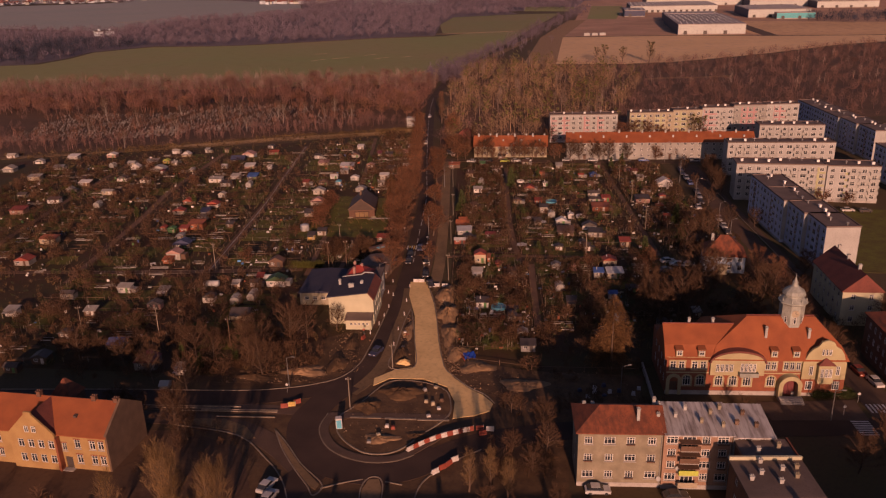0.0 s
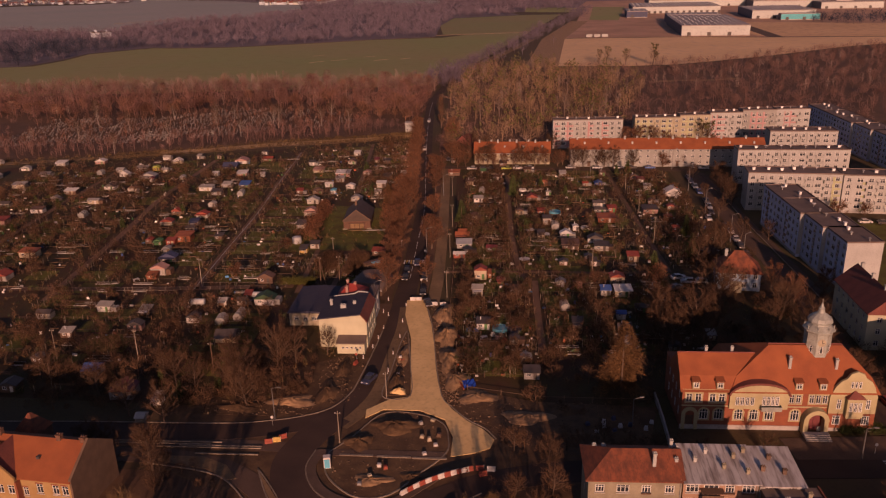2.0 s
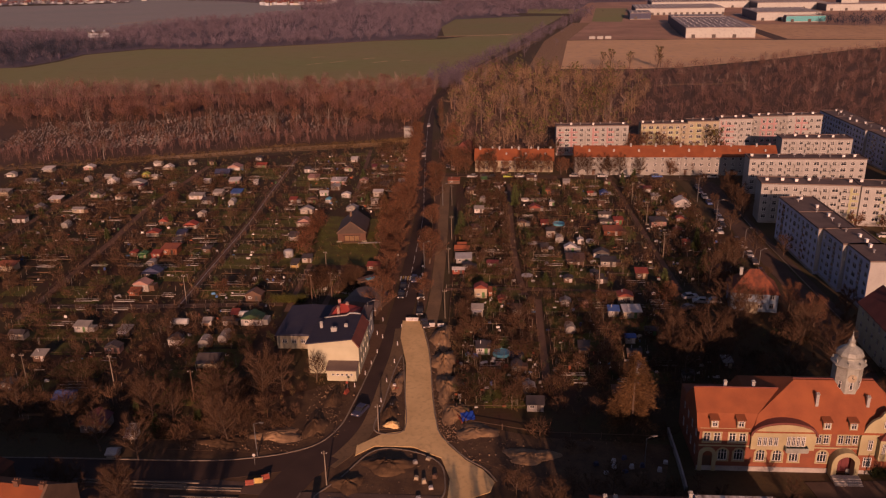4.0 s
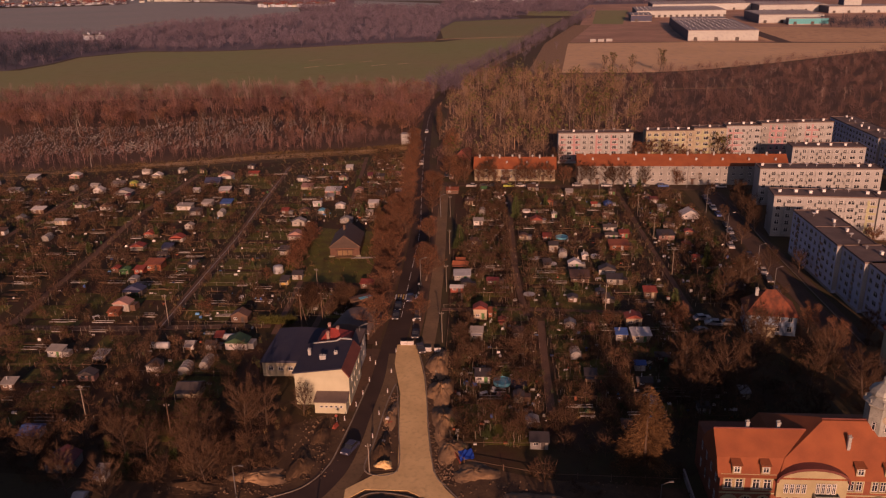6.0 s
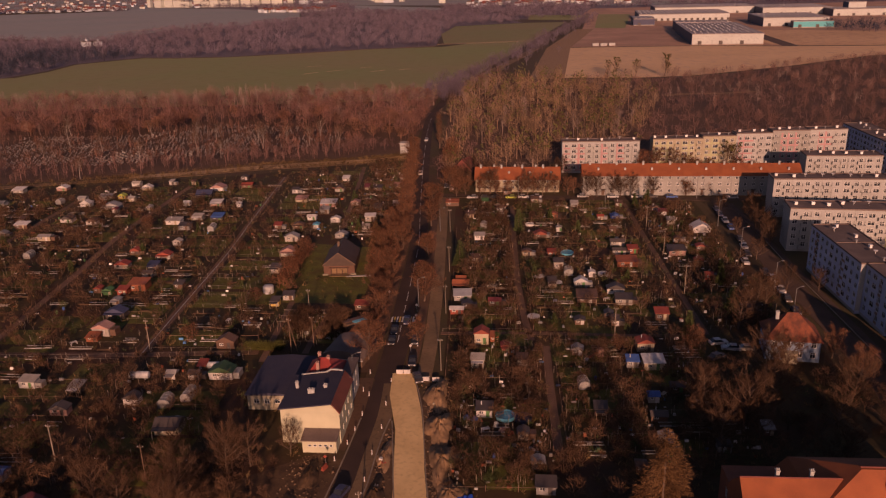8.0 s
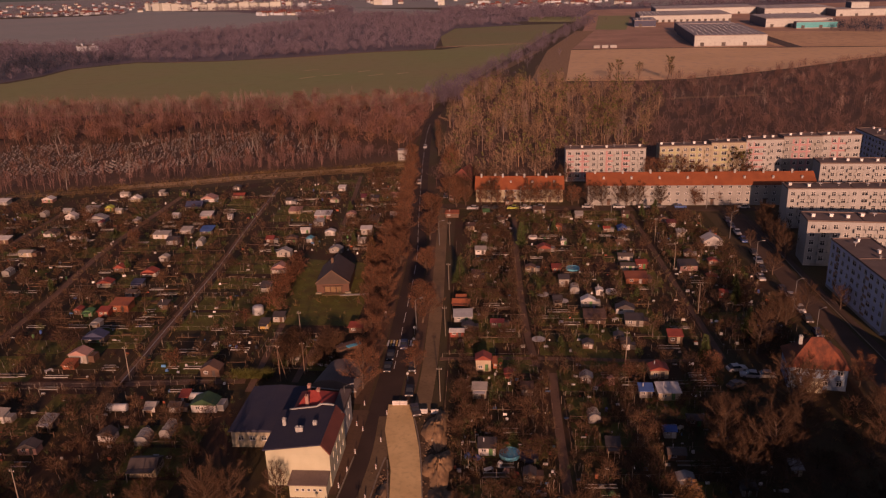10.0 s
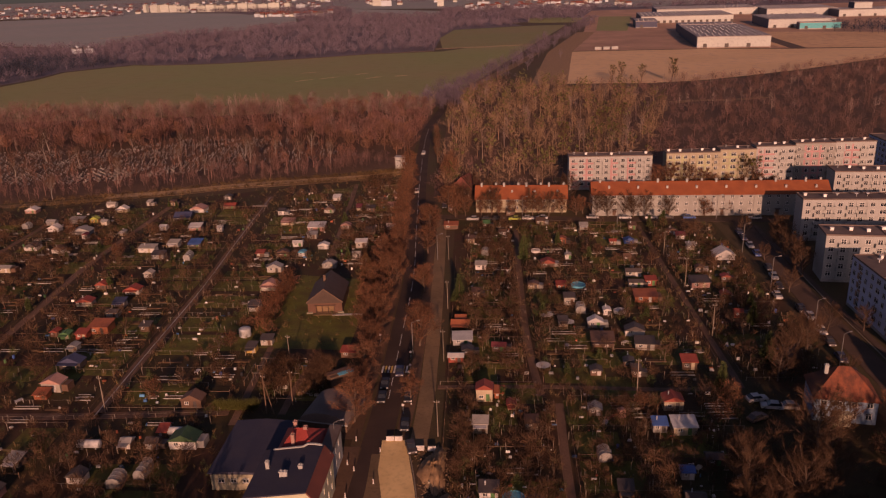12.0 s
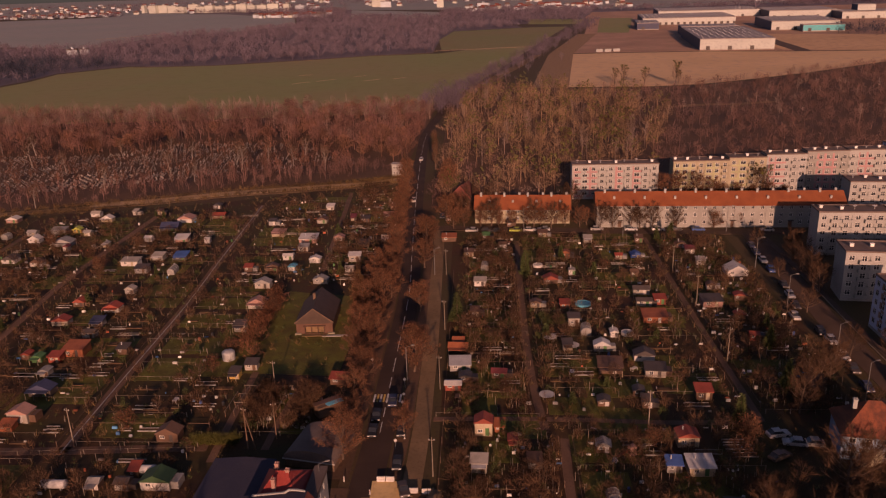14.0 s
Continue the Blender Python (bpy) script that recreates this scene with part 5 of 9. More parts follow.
for cx, cy in ((1.5, 4.0), (3.4, 5.4), (5.6, 3.2), (6.9, 6.4), (8.4, 4.5), (9.2, 6.8), (5.0, 11.4), (4.2, 8.3), (8.6, 12.6)):
    chimney(tn, cx, cy, 9.9, 0.9, 0.6, 0.5, white_m if cx < 7 else stucco_m)


# Out-of-view tenements, added only to throw shade on forecourt, yard and roads.
def unseen_tenement(x, y, L, D, ez, zr, label):
    t = thing("tenement", pose(x, y, 0), label, "tenement house", "tenements at the roundabout")
    part("wall", four_walls(L, D, ez, []), brown_brick_m, t)
    part("roof", solid_roof(0, 0, L, D, ez, zr), old_tile_m, t, "weathered tiled roof")
    for k in range(int(L // 9)):
        chimney(t, 4 + 9 * k, D / 2, zr - 0.4, 1.2, 0.8, 0.6, brown_brick_m)


unseen_tenement(43, 66, 42, 12, 11.0, 14.6, "unseen tall brown brick tenement, added to shade the forecourt")
unseen_tenement(-112, 54, 58, 12, 7.4, 10.2, "unseen brown brick tenement, added to shade ground before the school house")
unseen_tenement(-34, 52, 56, 12, 8.4, 11.6, "unseen brown brick tenement, added to shade ground south of the roundabout")


# ---- white house, hall and barn by the avenue ----
wh = thing("white_house", pose(-38.9, 172.4, 0, 0, 0, -1.5), "cream-white rendered house with blank gable and black roof", "house")
part("wall", four_walls(11.2, 12.5, 6.4, [], right=[(2 + 2.6 * i, z, 3.1 + 2.6 * i, z + 1.4) for i in range(4) for z in (1.2, 3.9)]), gable_m, wh)
put_windows(wh, [(2 + 2.6 * i, z, 3.1 + 2.6 * i, z + 1.4) for i in range(4) for z in (1.2, 3.9)], pose(11.2, 0, 0, 0, 0, 90))
part("gable", Shape().wallplate([(0, 6.38), (11.2, 6.38), (11.2, 6.7), (9.8, 8.4), (0, 7.2)], -0.02, 0.3), gable_m, wh, "blank cream-white gable wall")
part("roof", Shape().wallplate([(-0.4, 7.2), (9.8, 8.45), (9.9, 8.7), (-0.4, 7.45)], -0.35, 12.8), blue_tar_m, wh, "black felt roof")
part("side_roof", Shape().wallplate([(9.82, 8.45), (11.35, 6.5), (11.5, 6.65), (9.92, 8.7)], -0.35, 12.8), dark_tile_m, wh, "steep red side slope")
part("wall_fill", Shape().box(0.02, 12.2, 6.4, 11.0, 12.5, 7.4), gable_m, wh)
part("coping", Shape().wallplate([(1.0, 7.62), (6.4, 8.3), (7.2, 8.8), (8.2, 8.8), (9.6, 8.66), (9.6, 8.85), (8.4, 9.05), (7.0, 9.05), (6.2, 8.5), (1.0, 7.8)], 12.5, 12.8), white_m, wh, "white parapet coping")
for cx, cy, cw in ((1.6, 7.2, 0.7), (5.0, 4.6, 1.5), (7.4, 6.4, 0.8)):
    chimney(wh, cx, cy, 7.6, 1.3, cw * 0.85, 0.5, white_m)
ax = part("annex", four_walls(6.4, 3.2, 2.5, [(1.0 + 1.0 * i, 1.2, 1.7 + 1.0 * i, 1.8) for i in range(5)]), gable_m, wh, "low white annex", at=pose(4.6, -3.2, 0))
part("roof", Shape().wallplate([(-3.5, 2.55), (0.0, 3.1), (0.0, 3.3), (-3.5, 2.75)], -0.2, 6.6), tar_m, ax, at=pose(0, 0, 0, 0, 0, 90) @ pose(3.2, -6.4, 0))
for i in range(5):
    window(ax, window_mesh(0.7, 0.6, 0, False), pose(1.35 + i, 0, 1.2))
rh = thing("red_roofed_house", pose(-37.6, 184.6, 0, 0, 0, -2), "pale house with red tiled roof and tall chimneys", "house")
part("wall", four_walls(9.6, 10.0, 6.0, [], right=[(1.5 + 2.6 * i, z, 2.6 + 2.6 * i, z + 1.4) for i in range(3) for z in (1.2, 3.8)]), white_m, rh)
put_windows(rh, [(1.5 + 2.6 * i, z, 2.6 + 2.6 * i, z + 1.4) for i in range(3) for z in (1.2, 3.8)], pose(9.6, 0, 0, 0, 0, 90))
part("roof", solid_roof(0, 0, 7.3, 10.0, 6.0, 9.2, hip0=3, hip1=3, over=0.3), paint("roofred", (0.30, 0.048, 0.036)), rh, "dark red tiled roof")
part("flat_roof", Shape().box(7.62, -0.2, 6.0, 9.8, 10.2, 6.7), tar_m, rh, "flat black felt roof")
for cx, cy in ((3.0, 2.4), (4.6, 5.0), (2.4, 6.6)):
    chimney(rh, cx, cy, 7.4, 2.0, 0.6, 0.6, tone("pink"))
hall = thing("storage_hall", pose(-49.0, 184.2, 0, 0, 0, -1), "long low hall with a slate-blue felt roof", "hall")
part("wall", four_walls(10.4, 16.4, 3.6, [(1.2 + 2.2 * i, 1.4, 2.4 + 2.2 * i, 2.5) for i in range(4)]), cream_m, hall)
put_windows(hall, [(1.2 + 2.2 * i, 1.4, 2.4 + 2.2 * i, 2.5) for i in range(4)], Matrix())
part("roof", solid_roof(0, 0, 10.4, 16.4, 3.7, 4.1, along="y", over=0.4), blue_tar_m, hall, "slate-blue felt roof")
vault = thing("vaulted_shed", pose(-37.5, 204.2, 0, 0, 0, -12), "dark shed with a rounded felt roof", "shed")
part("wall", Shape().box(0, 0, 0, 9.5, 9.5, 1.8), timber_m, vault)
vr = Shape()
vr.wallplate([(-0.3, 1.8), (9.8, 1.8)] + [(4.75 + 5.05 * math.cos(q), 1.8 + 2.1 * math.sin(q)) for q in (math.pi * i / 10 for i in range(1, 10))], -0.3, 9.8)
part("roof", vr, tar_m, vault, "rounded black felt roof")
part("edge_board", Shape().box(-0.4, -0.42, 1.7, 9.9, -0.32, 1.9), white_m, vault)
barn = thing("wooden_barn", pose(-48.1, 259.7, 0, 0, 0, 2.6), "brown boarded barn with a steep gable roof and a lit porch", "barn")
part("wall", four_walls(9.1, 14.2, 3.3, [(2.1, 0.3, 7.0, 2.1)]), brown_brick_m, barn)
part("porch_back", Shape().box(2.0, 0.9, 0, 7.1, 1.0, 2.3), track_m, barn, "warm tan porch wall")
part("porch_beam", Shape().box(1.7, -0.22, 2.1, 7.4, 0.02, 2.4), paint("barn_boards", (0.082, 0.040, 0.026)), barn, "timber beam over the porch")
for u in (2.1, 3.7, 5.3, 6.85):
    part("porch_post", Shape().box(u, -0.16, 0.2, u + 0.18, -0.01, 2.1), PAINT["barn_boards"], barn)
for u in (-0.35, 7.9):
    part("base", Shape().box(u, -0.45, 0, u + 1.6, -0.01, 0.5), stucco_m, barn, "pale base wall")
part("step", Shape().box(1.6, -1.5, 0, 7.6, -0.02, 0.22), track_m, barn, "sandy porch step")
part("gable", Shape().wallplate([(-0.1, 3.25), (9.2, 3.25), (4.55, 6.65)], -0.12, 0.2), PAINT["barn_boards"], barn, "boarded brown gable")
for i in range(12):
    u = (i + 0.5) / 12
    part("gable_board", Shape().box(9.1 * u - 0.3, -0.17, 3.3, 9.1 * u + 0.3, -0.125, 3.3 + 3.3 * (1 - abs(2 * u - 1)) - 0.2), PAINT["barn_boards"], barn)
for a, b in (((-0.35, 3.02), (4.55, 6.82)), ((4.55, 6.82), (9.45, 3.02))):
    part("barge_board", Shape().wallplate([a, b, (b[0], b[1] + 0.28), (a[0], a[1] + 0.28)], -0.34, -0.27), timber_m, barn, "weathered barge board")
part("roof", solid_roof(0, 0, 9.1, 14.2, 3.3, 6.85, along="y", over=0.25), paint("barn_shingles", (0.070, 0.043, 0.032)), barn, "dark brown steep roof")
part("chimney", Shape().box(3.3, 8.0, 5.6, 4.0, 8.7, 7.7), dark_brick_m, barn, "dark brick chimney")
part("terrace", Shape().box(6.6, -1.9, 0, 14.5, -1.0, 0.2), concrete_m, barn, "pale paved edge")

bh = thing("villa", pose(61.8, 206.6, 0, 0, 0, -10), "light blue villa with a red hipped roof", "house")
bholes = [(1.1 + 2.7 * i, z, 2.3 + 2.7 * i, z + 1.5) for i in range(4) for z in (0.9, 3.4)]
part("wall", four_walls(11.2, 8.6, 5.4, bholes), lightblue_m, bh, "light blue rendered walls")
put_windows(bh, bholes, Matrix())
part("roof", solid_roof(0, 0, 11.2, 8.6, 5.5, 9.9, hip0=4.9, hip1=4.9, over=0.4), old_tile_m, bh, "red tiled hip roof")
for cx, cy in ((2.4, 4.2),):
    chimney(bh, cx, cy, 8.2, 1.7, 0.7, 0.6)
part("porch", Shape().box(3.6, -1.6, 0, 6.4, -0.01, 2.6), cream_m, bh)

gh = thing("gabled_house", pose(84.8, 171.0, 0, 0, 0, -3), "cream gabled house with a dark red roof", "house")
ghl = [(2.0, z, 3.1, z + 1.4) for z in (1.0, 3.9, 6.7)] + [(6.1, z, 7.2, z + 1.4) for z in (1.0, 3.9, 6.7)]
ghs = [(2 + 3 * i, z, 3.1 + 3 * i, z + 1.4) for i in range(6) for z in (1.0, 3.9, 6.7)]
part("wall", four_walls(9.2, 20, 9.2, ghl, left=ghs), gable_m, gh)
put_windows(gh, ghl, Matrix())
put_windows(gh, ghs, pose(0, 20, 0, 0, 0, -90))
part("gable", Shape().wallplate([(0, 9.15), (9.2, 9.15), (4.6, 13.2)], -0.02, 0.3), gable_m, gh)
part("roof", solid_roof(0, 0.1, 9.2, 20, 9.2, 13.3, along="y", over=0.35), dark_tile_m, gh, "dark red tiled roof")
for cx, cy in ((4.6, 4), (4.6, 11), (4.9, 18)):
    chimney(gh, cx, cy, 12.8, 1.3, 0.7, 0.6)
ch = thing("corner_house", pose(83.4, 140.0, 0, 0, 0, -2), "brown brick corner house with white windows", "house")
chl = [(2 + 2.4 * i, z, 3.1 + 2.4 * i, z + 1.5) for i in range(6) for z in (1.2, 4.1, 7.0)]
part("wall", four_walls(12, 17, 9.8, [(1.5 + 2.4 * i, z, 2.6 + 2.4 * i, z + 1.5) for i in range(4) for z in (1.2, 4.1, 7.0)], left=chl), brown_brick_m, ch)
put_windows(ch, chl, pose(0, 17, 0, 0, 0, -90))
put_windows(ch, [(1.5 + 2.4 * i, z, 2.6 + 2.4 * i, z + 1.5) for i in range(4) for z in (1.2, 4.1, 7.0)], Matrix())
part("roof", solid_roof(0, 0, 12, 17, 9.9, 12.0, hip0=4, hip1=4, along="y"), old_tile_m, ch, "weathered tiled roof")
kh = thing("small_house", pose(-14.5, 371.0, 0, 0, 0, -24), "old brick house with a dark red roof among trees", "house")
part("wall", Shape().box(0, 0, 0, 9, 9, 4.6), brown_brick_m, kh)
part("roof", solid_roof(0, 0, 9, 9, 4.6, 9.0, hip0=0, hip1=2.0, along="y"), dark_tile_m, kh)
part("gable", Shape().wallplate([(0, 4.55), (9, 4.55), (4.5, 8.7)], -0.02, 0.25), brown_brick_m, kh)
put_windows(kh, [(1.6, 1.2, 2.7, 2.6), (6.2, 1.2, 7.3, 2.6)], pose(0, -0.16, 0))
pv = thing("kiosk", pose(-42.2, 422.0, 0, 0, 0, -3), "white windowed kiosk at the track", "kiosk")
pvh = [(0.5 + 1.2 * i, z, 1.4 + 1.2 * i, z + 1.2) for i in range(3) for z in (1.0, 3.2)]
part("wall", four_walls(4.4, 4.0, 5.2, pvh), white_m, pv)
put_windows(pv, pvh, Matrix(), 1, False)
part("roof", Shape().box(-0.3, -0.3, 5.2, 4.7, 4.3, 5.45), concrete_m, pv)


# ---- warehouses and the far town ----
def warehouse(x0, y0, x1, y1, h, wall, roofm, label, docks=False, rot=-7):
    t = thing("warehouse", pose(x0, y0, 0, 0, 0, rot), label, "warehouse", "warehouses")
    L, D = x1 - x0, y1 - y0
    part("wall", Shape().box(0, 0, 0, L, D, h), wall, t)
    part("roof", Shape().box(-0.4, -0.4, h, L + 0.4, D + 0.4, h + 0.7), roofm, t)
    part("side_wall", Shape().box(-0.5, 0.2, 0, -0.01, D, h - 0.1), tone("navy"), t, "navy side cladding")
    for k in range(int(L // (9 if docks else 22))):
        part("loading_door", Shape().box(6 + (9 if docks else 22) * k, -0.3, 0.2, 10 + (9 if docks else 22) * k, -0.01, 4.2), tone("dark"), t)
    part("skirting", Shape().box(-0.02, -0.12, 0, L, -0.004, 1.1), concrete_m, t, "grey concrete base course")
    vents = Shape()
    for a in range(int(L // 7)):
        for b in range(int(D // 14)):
            vents.box(3 + 7 * a + (b * 37 % 11) * 0.2, 5 + 14 * b, h + 0.7, 4.3 + 7 * a + (b * 37 % 11) * 0.2, 6.4 + 14 * b, h + 1.3)
    tagged(part("roof_lights", vents, white_m, t, "rows of small white roof lights"), kind="stuff")
    return t


warehouse(224, 946, 298, 1125, 11, cladding_m, metal_roof_m, "white warehouse with pale roof and loading doors")
warehouse(240, 1352, 376, 1480, 10, cladding_m, metal_roof_m, "long white warehouse with a row of dark docks", docks=True)
warehouse(216, 1262, 246, 1330, 9, tone("navy"), metal_roof_m, "low navy hall joined to a white warehouse")
warehouse(252, 1150, 322, 1190, 10, cladding_m, metal_roof_m, "low white warehouse with sheet roof")
warehouse(378, 1187, 462, 1300, 11, cladding_m, metal_roof_m, "tall white warehouse with sheet roof")
warehouse(406, 1152, 456, 1168, 8, tone("teal"), metal_roof_m, "teal-clad warehouse before a white hall")
warehouse(459, 1440, 566, 1560, 11, cladding_m, metal_roof_m, "white warehouse hall on bare earth")
warehouse(300, 1530, 470, 1640, 11, cladding_m, metal_roof_m, "long white hall behind other warehouses")
warehouse(546, 1372, 640, 1440, 10, cladding_m, metal_roof_m, "white distant factory hall")
warehouse(580, 1400, 606, 1430, 19, cladding_m, metal_roof_m, "tall pale factory tower block")
site = thing("site_cabins", pose(118, 958, 0), "row of white site cabins on bare earth", "site cabin")
for k in range(3):
    part("cabin", Shape().box(k * 9, 0, 0, k * 9 + 7, 3, 3), white_m, site)


def town_block(x, y, L, h, m, rot=0):
    t = thing("distant_block", pose(x, y, 0, 0, 0, rot), "pale distant apartment block", "apartment block", "distant town")
    part("wall", Shape().box(0, 0, 0, L, 12, h), m, t)
    part("roof", Shape().box(-0.4, -0.4, h, L + 0.4, 12.4, h + 0.8), tar_m, t)
    part("stair_tower", Shape().box(L * 0.4, 4, h + 0.8, L * 0.55, 9, h + 2.8), m, t)



for k in range(13):
    u = k / 12
    town_block(-1050 + 410 * u + rnd.uniform(-3, 3), 2545 - 185 * u + rnd.uniform(-14, 14), rnd.uniform(27, 34) if k else 12, rnd.choice((17, 19, 20, 22, 23)), hazed_cream_m, rnd.uniform(-28, -18))
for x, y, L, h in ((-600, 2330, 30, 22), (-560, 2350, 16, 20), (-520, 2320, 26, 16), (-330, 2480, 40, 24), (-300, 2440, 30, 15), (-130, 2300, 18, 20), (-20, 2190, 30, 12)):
    town_block(x, y, L, h, hazed_cream_m if h > 18 else hazed_wall_m, rnd.uniform(-25, 5))
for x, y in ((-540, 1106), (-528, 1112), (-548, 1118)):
    town_block(x, y, 11, 6, hazed_wall_m, rnd.uniform(-20, 20))
# cottages of the distant town, past counting
town = Shape()
for k in range(420):
    x = rnd.uniform(-2100, 700)
    y = rnd.uniform(2380 if x < -400 else 2560 - (x + 600) * 0.42, 3600)
    if k < 60:
        x, y = rnd.uniform(-1500, -1060), rnd.uniform(2330, 2480)
    elif k < 110:
        x, y = rnd.uniform(-560, -380), rnd.uniform(1960, 2060)
    elif k < 170:
        x, y = rnd.uniform(-60, 330), rnd.uniform(1990, 2250)
    w, d, h = rnd.uniform(8, 15), rnd.uniform(8, 11), rnd.uniform(4.5, 8)
    m = pose(x, y, 0, 0, 0, rnd.uniform(-35, 35))
    merge(town, Shape().box(0, 0, 0, w, d, h, slot=0 if rnd.random() < 0.7 else 1), m)
    merge(town, solid_roof(0, 0, w, d, h, h + 3.2, over=0.3), m, 2 if rnd.random() < 0.6 else 3)
stuff("distant_town", town.mesh("distant_town", hazed_wall_m, hazed_cream_m, dark_tile_m, tar_m), "many small pale houses of a distant town", "distant town")

# ---- trees and shrubs ----
def tri_mesh(name, tris, *mats, slots=None):
    """A mesh of loose triangles from an array (n, 3, 3)."""
    n = len(tris)
    me = bpy.data.meshes.new(name)
    me.vertices.add(3 * n)
    me.vertices.foreach_set("co", np.ascontiguousarray(tris, dtype=np.float32).ravel())
    me.loops.add(3 * n)
    me.loops.foreach_set("vertex_index", np.arange(3 * n, dtype=np.int32))
    me.polygons.add(n)
    me.polygons.foreach_set("loop_start", np.arange(0, 3 * n, 3, dtype=np.int32))
    for m in mats:
        me.materials.append(m)
    if slots is not None:
        me.polygons.foreach_set("material_index", np.asarray(slots, dtype=np.int32))
    me.update()
    me.validate()
    return me


def blades(roots, ways, lengths, widths, r):
    """Thin triangles from roots along ways."""
    n = len(roots)
    side = np.cross(ways, r.normal(size=(n, 3)))
    side /= np.linalg.norm(side, axis=1, keepdims=True) + 1e-9
    side *= widths[:, None] / 2
    return np.stack([roots - side, roots + side, roots + ways * lengths[:, None]], 1)


def unit(v):
    return v / (np.linalg.norm(v, axis=-1, keepdims=True) + 1e-9)


def skeleton_of(r, h, spread, limbs, low=0.25, rise=0.75, fork=3):
    """Limbs as rows of start, end and two radii: the trunk, limbs from it, and forks of those."""
    rows, rt = [], h * 0.018 + 0.06
    pts = [np.array([0, 0, 0.0])]
    for k in range(4):
        pts.append(pts[-1] + np.array([r.normal(0, 0.02) * h, r.normal(0, 0.02) * h, h * (0.2 if k else 0.18)]))
    for k in range(4):
        rows.append((pts[k], pts[k + 1], rt * (1 - 0.22 * k), rt * (0.78 - 0.22 * k) + 0.015))
    for i in range(limbs):
        f = low + (0.95 - low) * (i + r.random()) / limbs
        z = f * h * 0.78
        k = min(int(z / (h * 0.195)), 3)
        p = pts[k] + (pts[k + 1] - pts[k]) * ((z - pts[k][2]) / (pts[k + 1][2] - pts[k][2]))
        an = 2.4 * i + r.normal(0, 0.3)
        out = spread * (1.05 - 0.55 * f) * (0.75 + 0.4 * r.random())
        e = p + np.array([math.cos(an) * out, math.sin(an) * out, rise * out * (0.6 + 0.7 * f) + 0.2])
        e[2] = min(e[2], h)
        mid = (p + e) / 2 + np.array([0, 0, -0.06 * out])
        rl = rt * 0.30 * (1.1 - 0.6 * f)
        rows += [(p, mid, rl, rl * 0.7), (mid, e, rl * 0.7, 0.02)]
        for _ in range(fork):
            s = p + (e - p) * (0.35 + 0.5 * r.random())
            w = unit(unit(e - p) + r.normal(0, 0.55, 3) + np.array([0, 0, 0.35]))
            rows.append((s, s + w * out * 0.5, rl * 0.4, 0.012))
    return rows


def tree_meshes(name, seed, h, spread, limbs, twigs, leaf=None, leaves=0, bark=None, twig=None, low=0.25, rise=0.75, tl=1.0, tw=0.05):
    """Trunk mesh and crown mesh of one kind of tree."""
    r = np.random.default_rng(seed)
    rows = skeleton_of(r, h, spread, limbs, low, rise)
    sh = Shape()
    for a, b, r0, r1 in rows:
        sh.tube(a, b, r0, r1, 6 if r0 > 0.12 else 4, cap=False)
    trunk = sh.mesh("trunk", bark or bark_m)
    thin = rows[4:]
    pick = r.integers(0, len(thin), twigs)
    a, b = np.array([t[0] for t in thin])[pick], np.array([t[1] for t in thin])[pick]
    f = r.random((twigs, 1)) ** 0.7
    roots = a + (b - a) * f
    ways = unit(unit(b - a) * 0.8 + r.normal(0, 0.55, (twigs, 3)) + np.array([0, 0, 0.35]))
    tri = blades(roots, ways, tl * (0.5 + r.random(twigs)), tw * (0.7 + 0.6 * r.random(twigs)), r)
    slots = np.zeros(twigs)
    if leaves:
        src = r.integers(0, twigs, leaves)
        base = tri[src, 2] * 0.7 + tri[src, 0] * 0.3 + r.normal(0, 0.22, (leaves, 3))
        lw = unit(r.normal(size=(leaves, 3)))
        tri = np.concatenate([tri, blades(base, lw, 0.10 + 0.12 * r.random(leaves), 0.09 + 0.10 * r.random(leaves), r)])
        slots = np.concatenate([slots, np.ones(leaves)])
    return trunk, tri_mesh("crown", tri, twig or twig_m, *([leaf] if leaf else []), slots=slots if leaf else None)


def conifer_meshes(seed, h, spread, m, n=1500, gap=0.0):
    r = np.random.default_rng(seed)
    trunk = Shape().tube((0, 0, 0), (0, 0, h * 0.97), h * 0.016 + 0.05, 0.02, 6).mesh("trunk", bark_m)
    z = h * (0.08 + 0.92 * (1 - np.sqrt(r.random(n))))
    tier = np.floor(z / h * 16) * 0.9 + r.integers(0, 7, n) * 0.9
    an = tier * 2.4 + r.normal(0, 0.25, n)
    reach = spread * (1 - z / h) ** 0.8 * (0.75 + 0.35 * np.sin(tier * 5.1))
    f = r.random(n) ** 0.6
    roots = np.stack([np.cos(an) * reach * f, np.sin(an) * reach * f, z - 0.12 * reach * f + 0.1], 1)
    ways = unit(np.stack([np.cos(an), np.sin(an), np.full(n, -0.1)], 1) + r.normal(0, 0.5, (n, 3)))
    fine = 1.0 - 0.6 * gap
    return trunk, tri_mesh("crown", blades(roots, ways, (0.5 + 0.6 * r.random(n)) * (1 - 0.2 * gap), (0.12 + 0.14 * r.random(n)) * fine, r), m)


def ball_clumps(seed, h, wide, balls, n=26):
    """Round tufts of evergreen leaves that sit high in a crown."""
    r = np.random.default_rng(seed)
    c = np.stack([r.uniform(-wide, wide, balls), r.uniform(-wide, wide, balls), h * r.uniform(0.55, 0.97, balls)], 1)
    k = r.integers(0, balls, balls * n)
    d = unit(r.normal(size=(balls * n, 3)))
    return blades(c[k] + d * 0.1, d, 0.35 + 0.4 * r.random(balls * n), np.full(balls * n, 0.28), r)


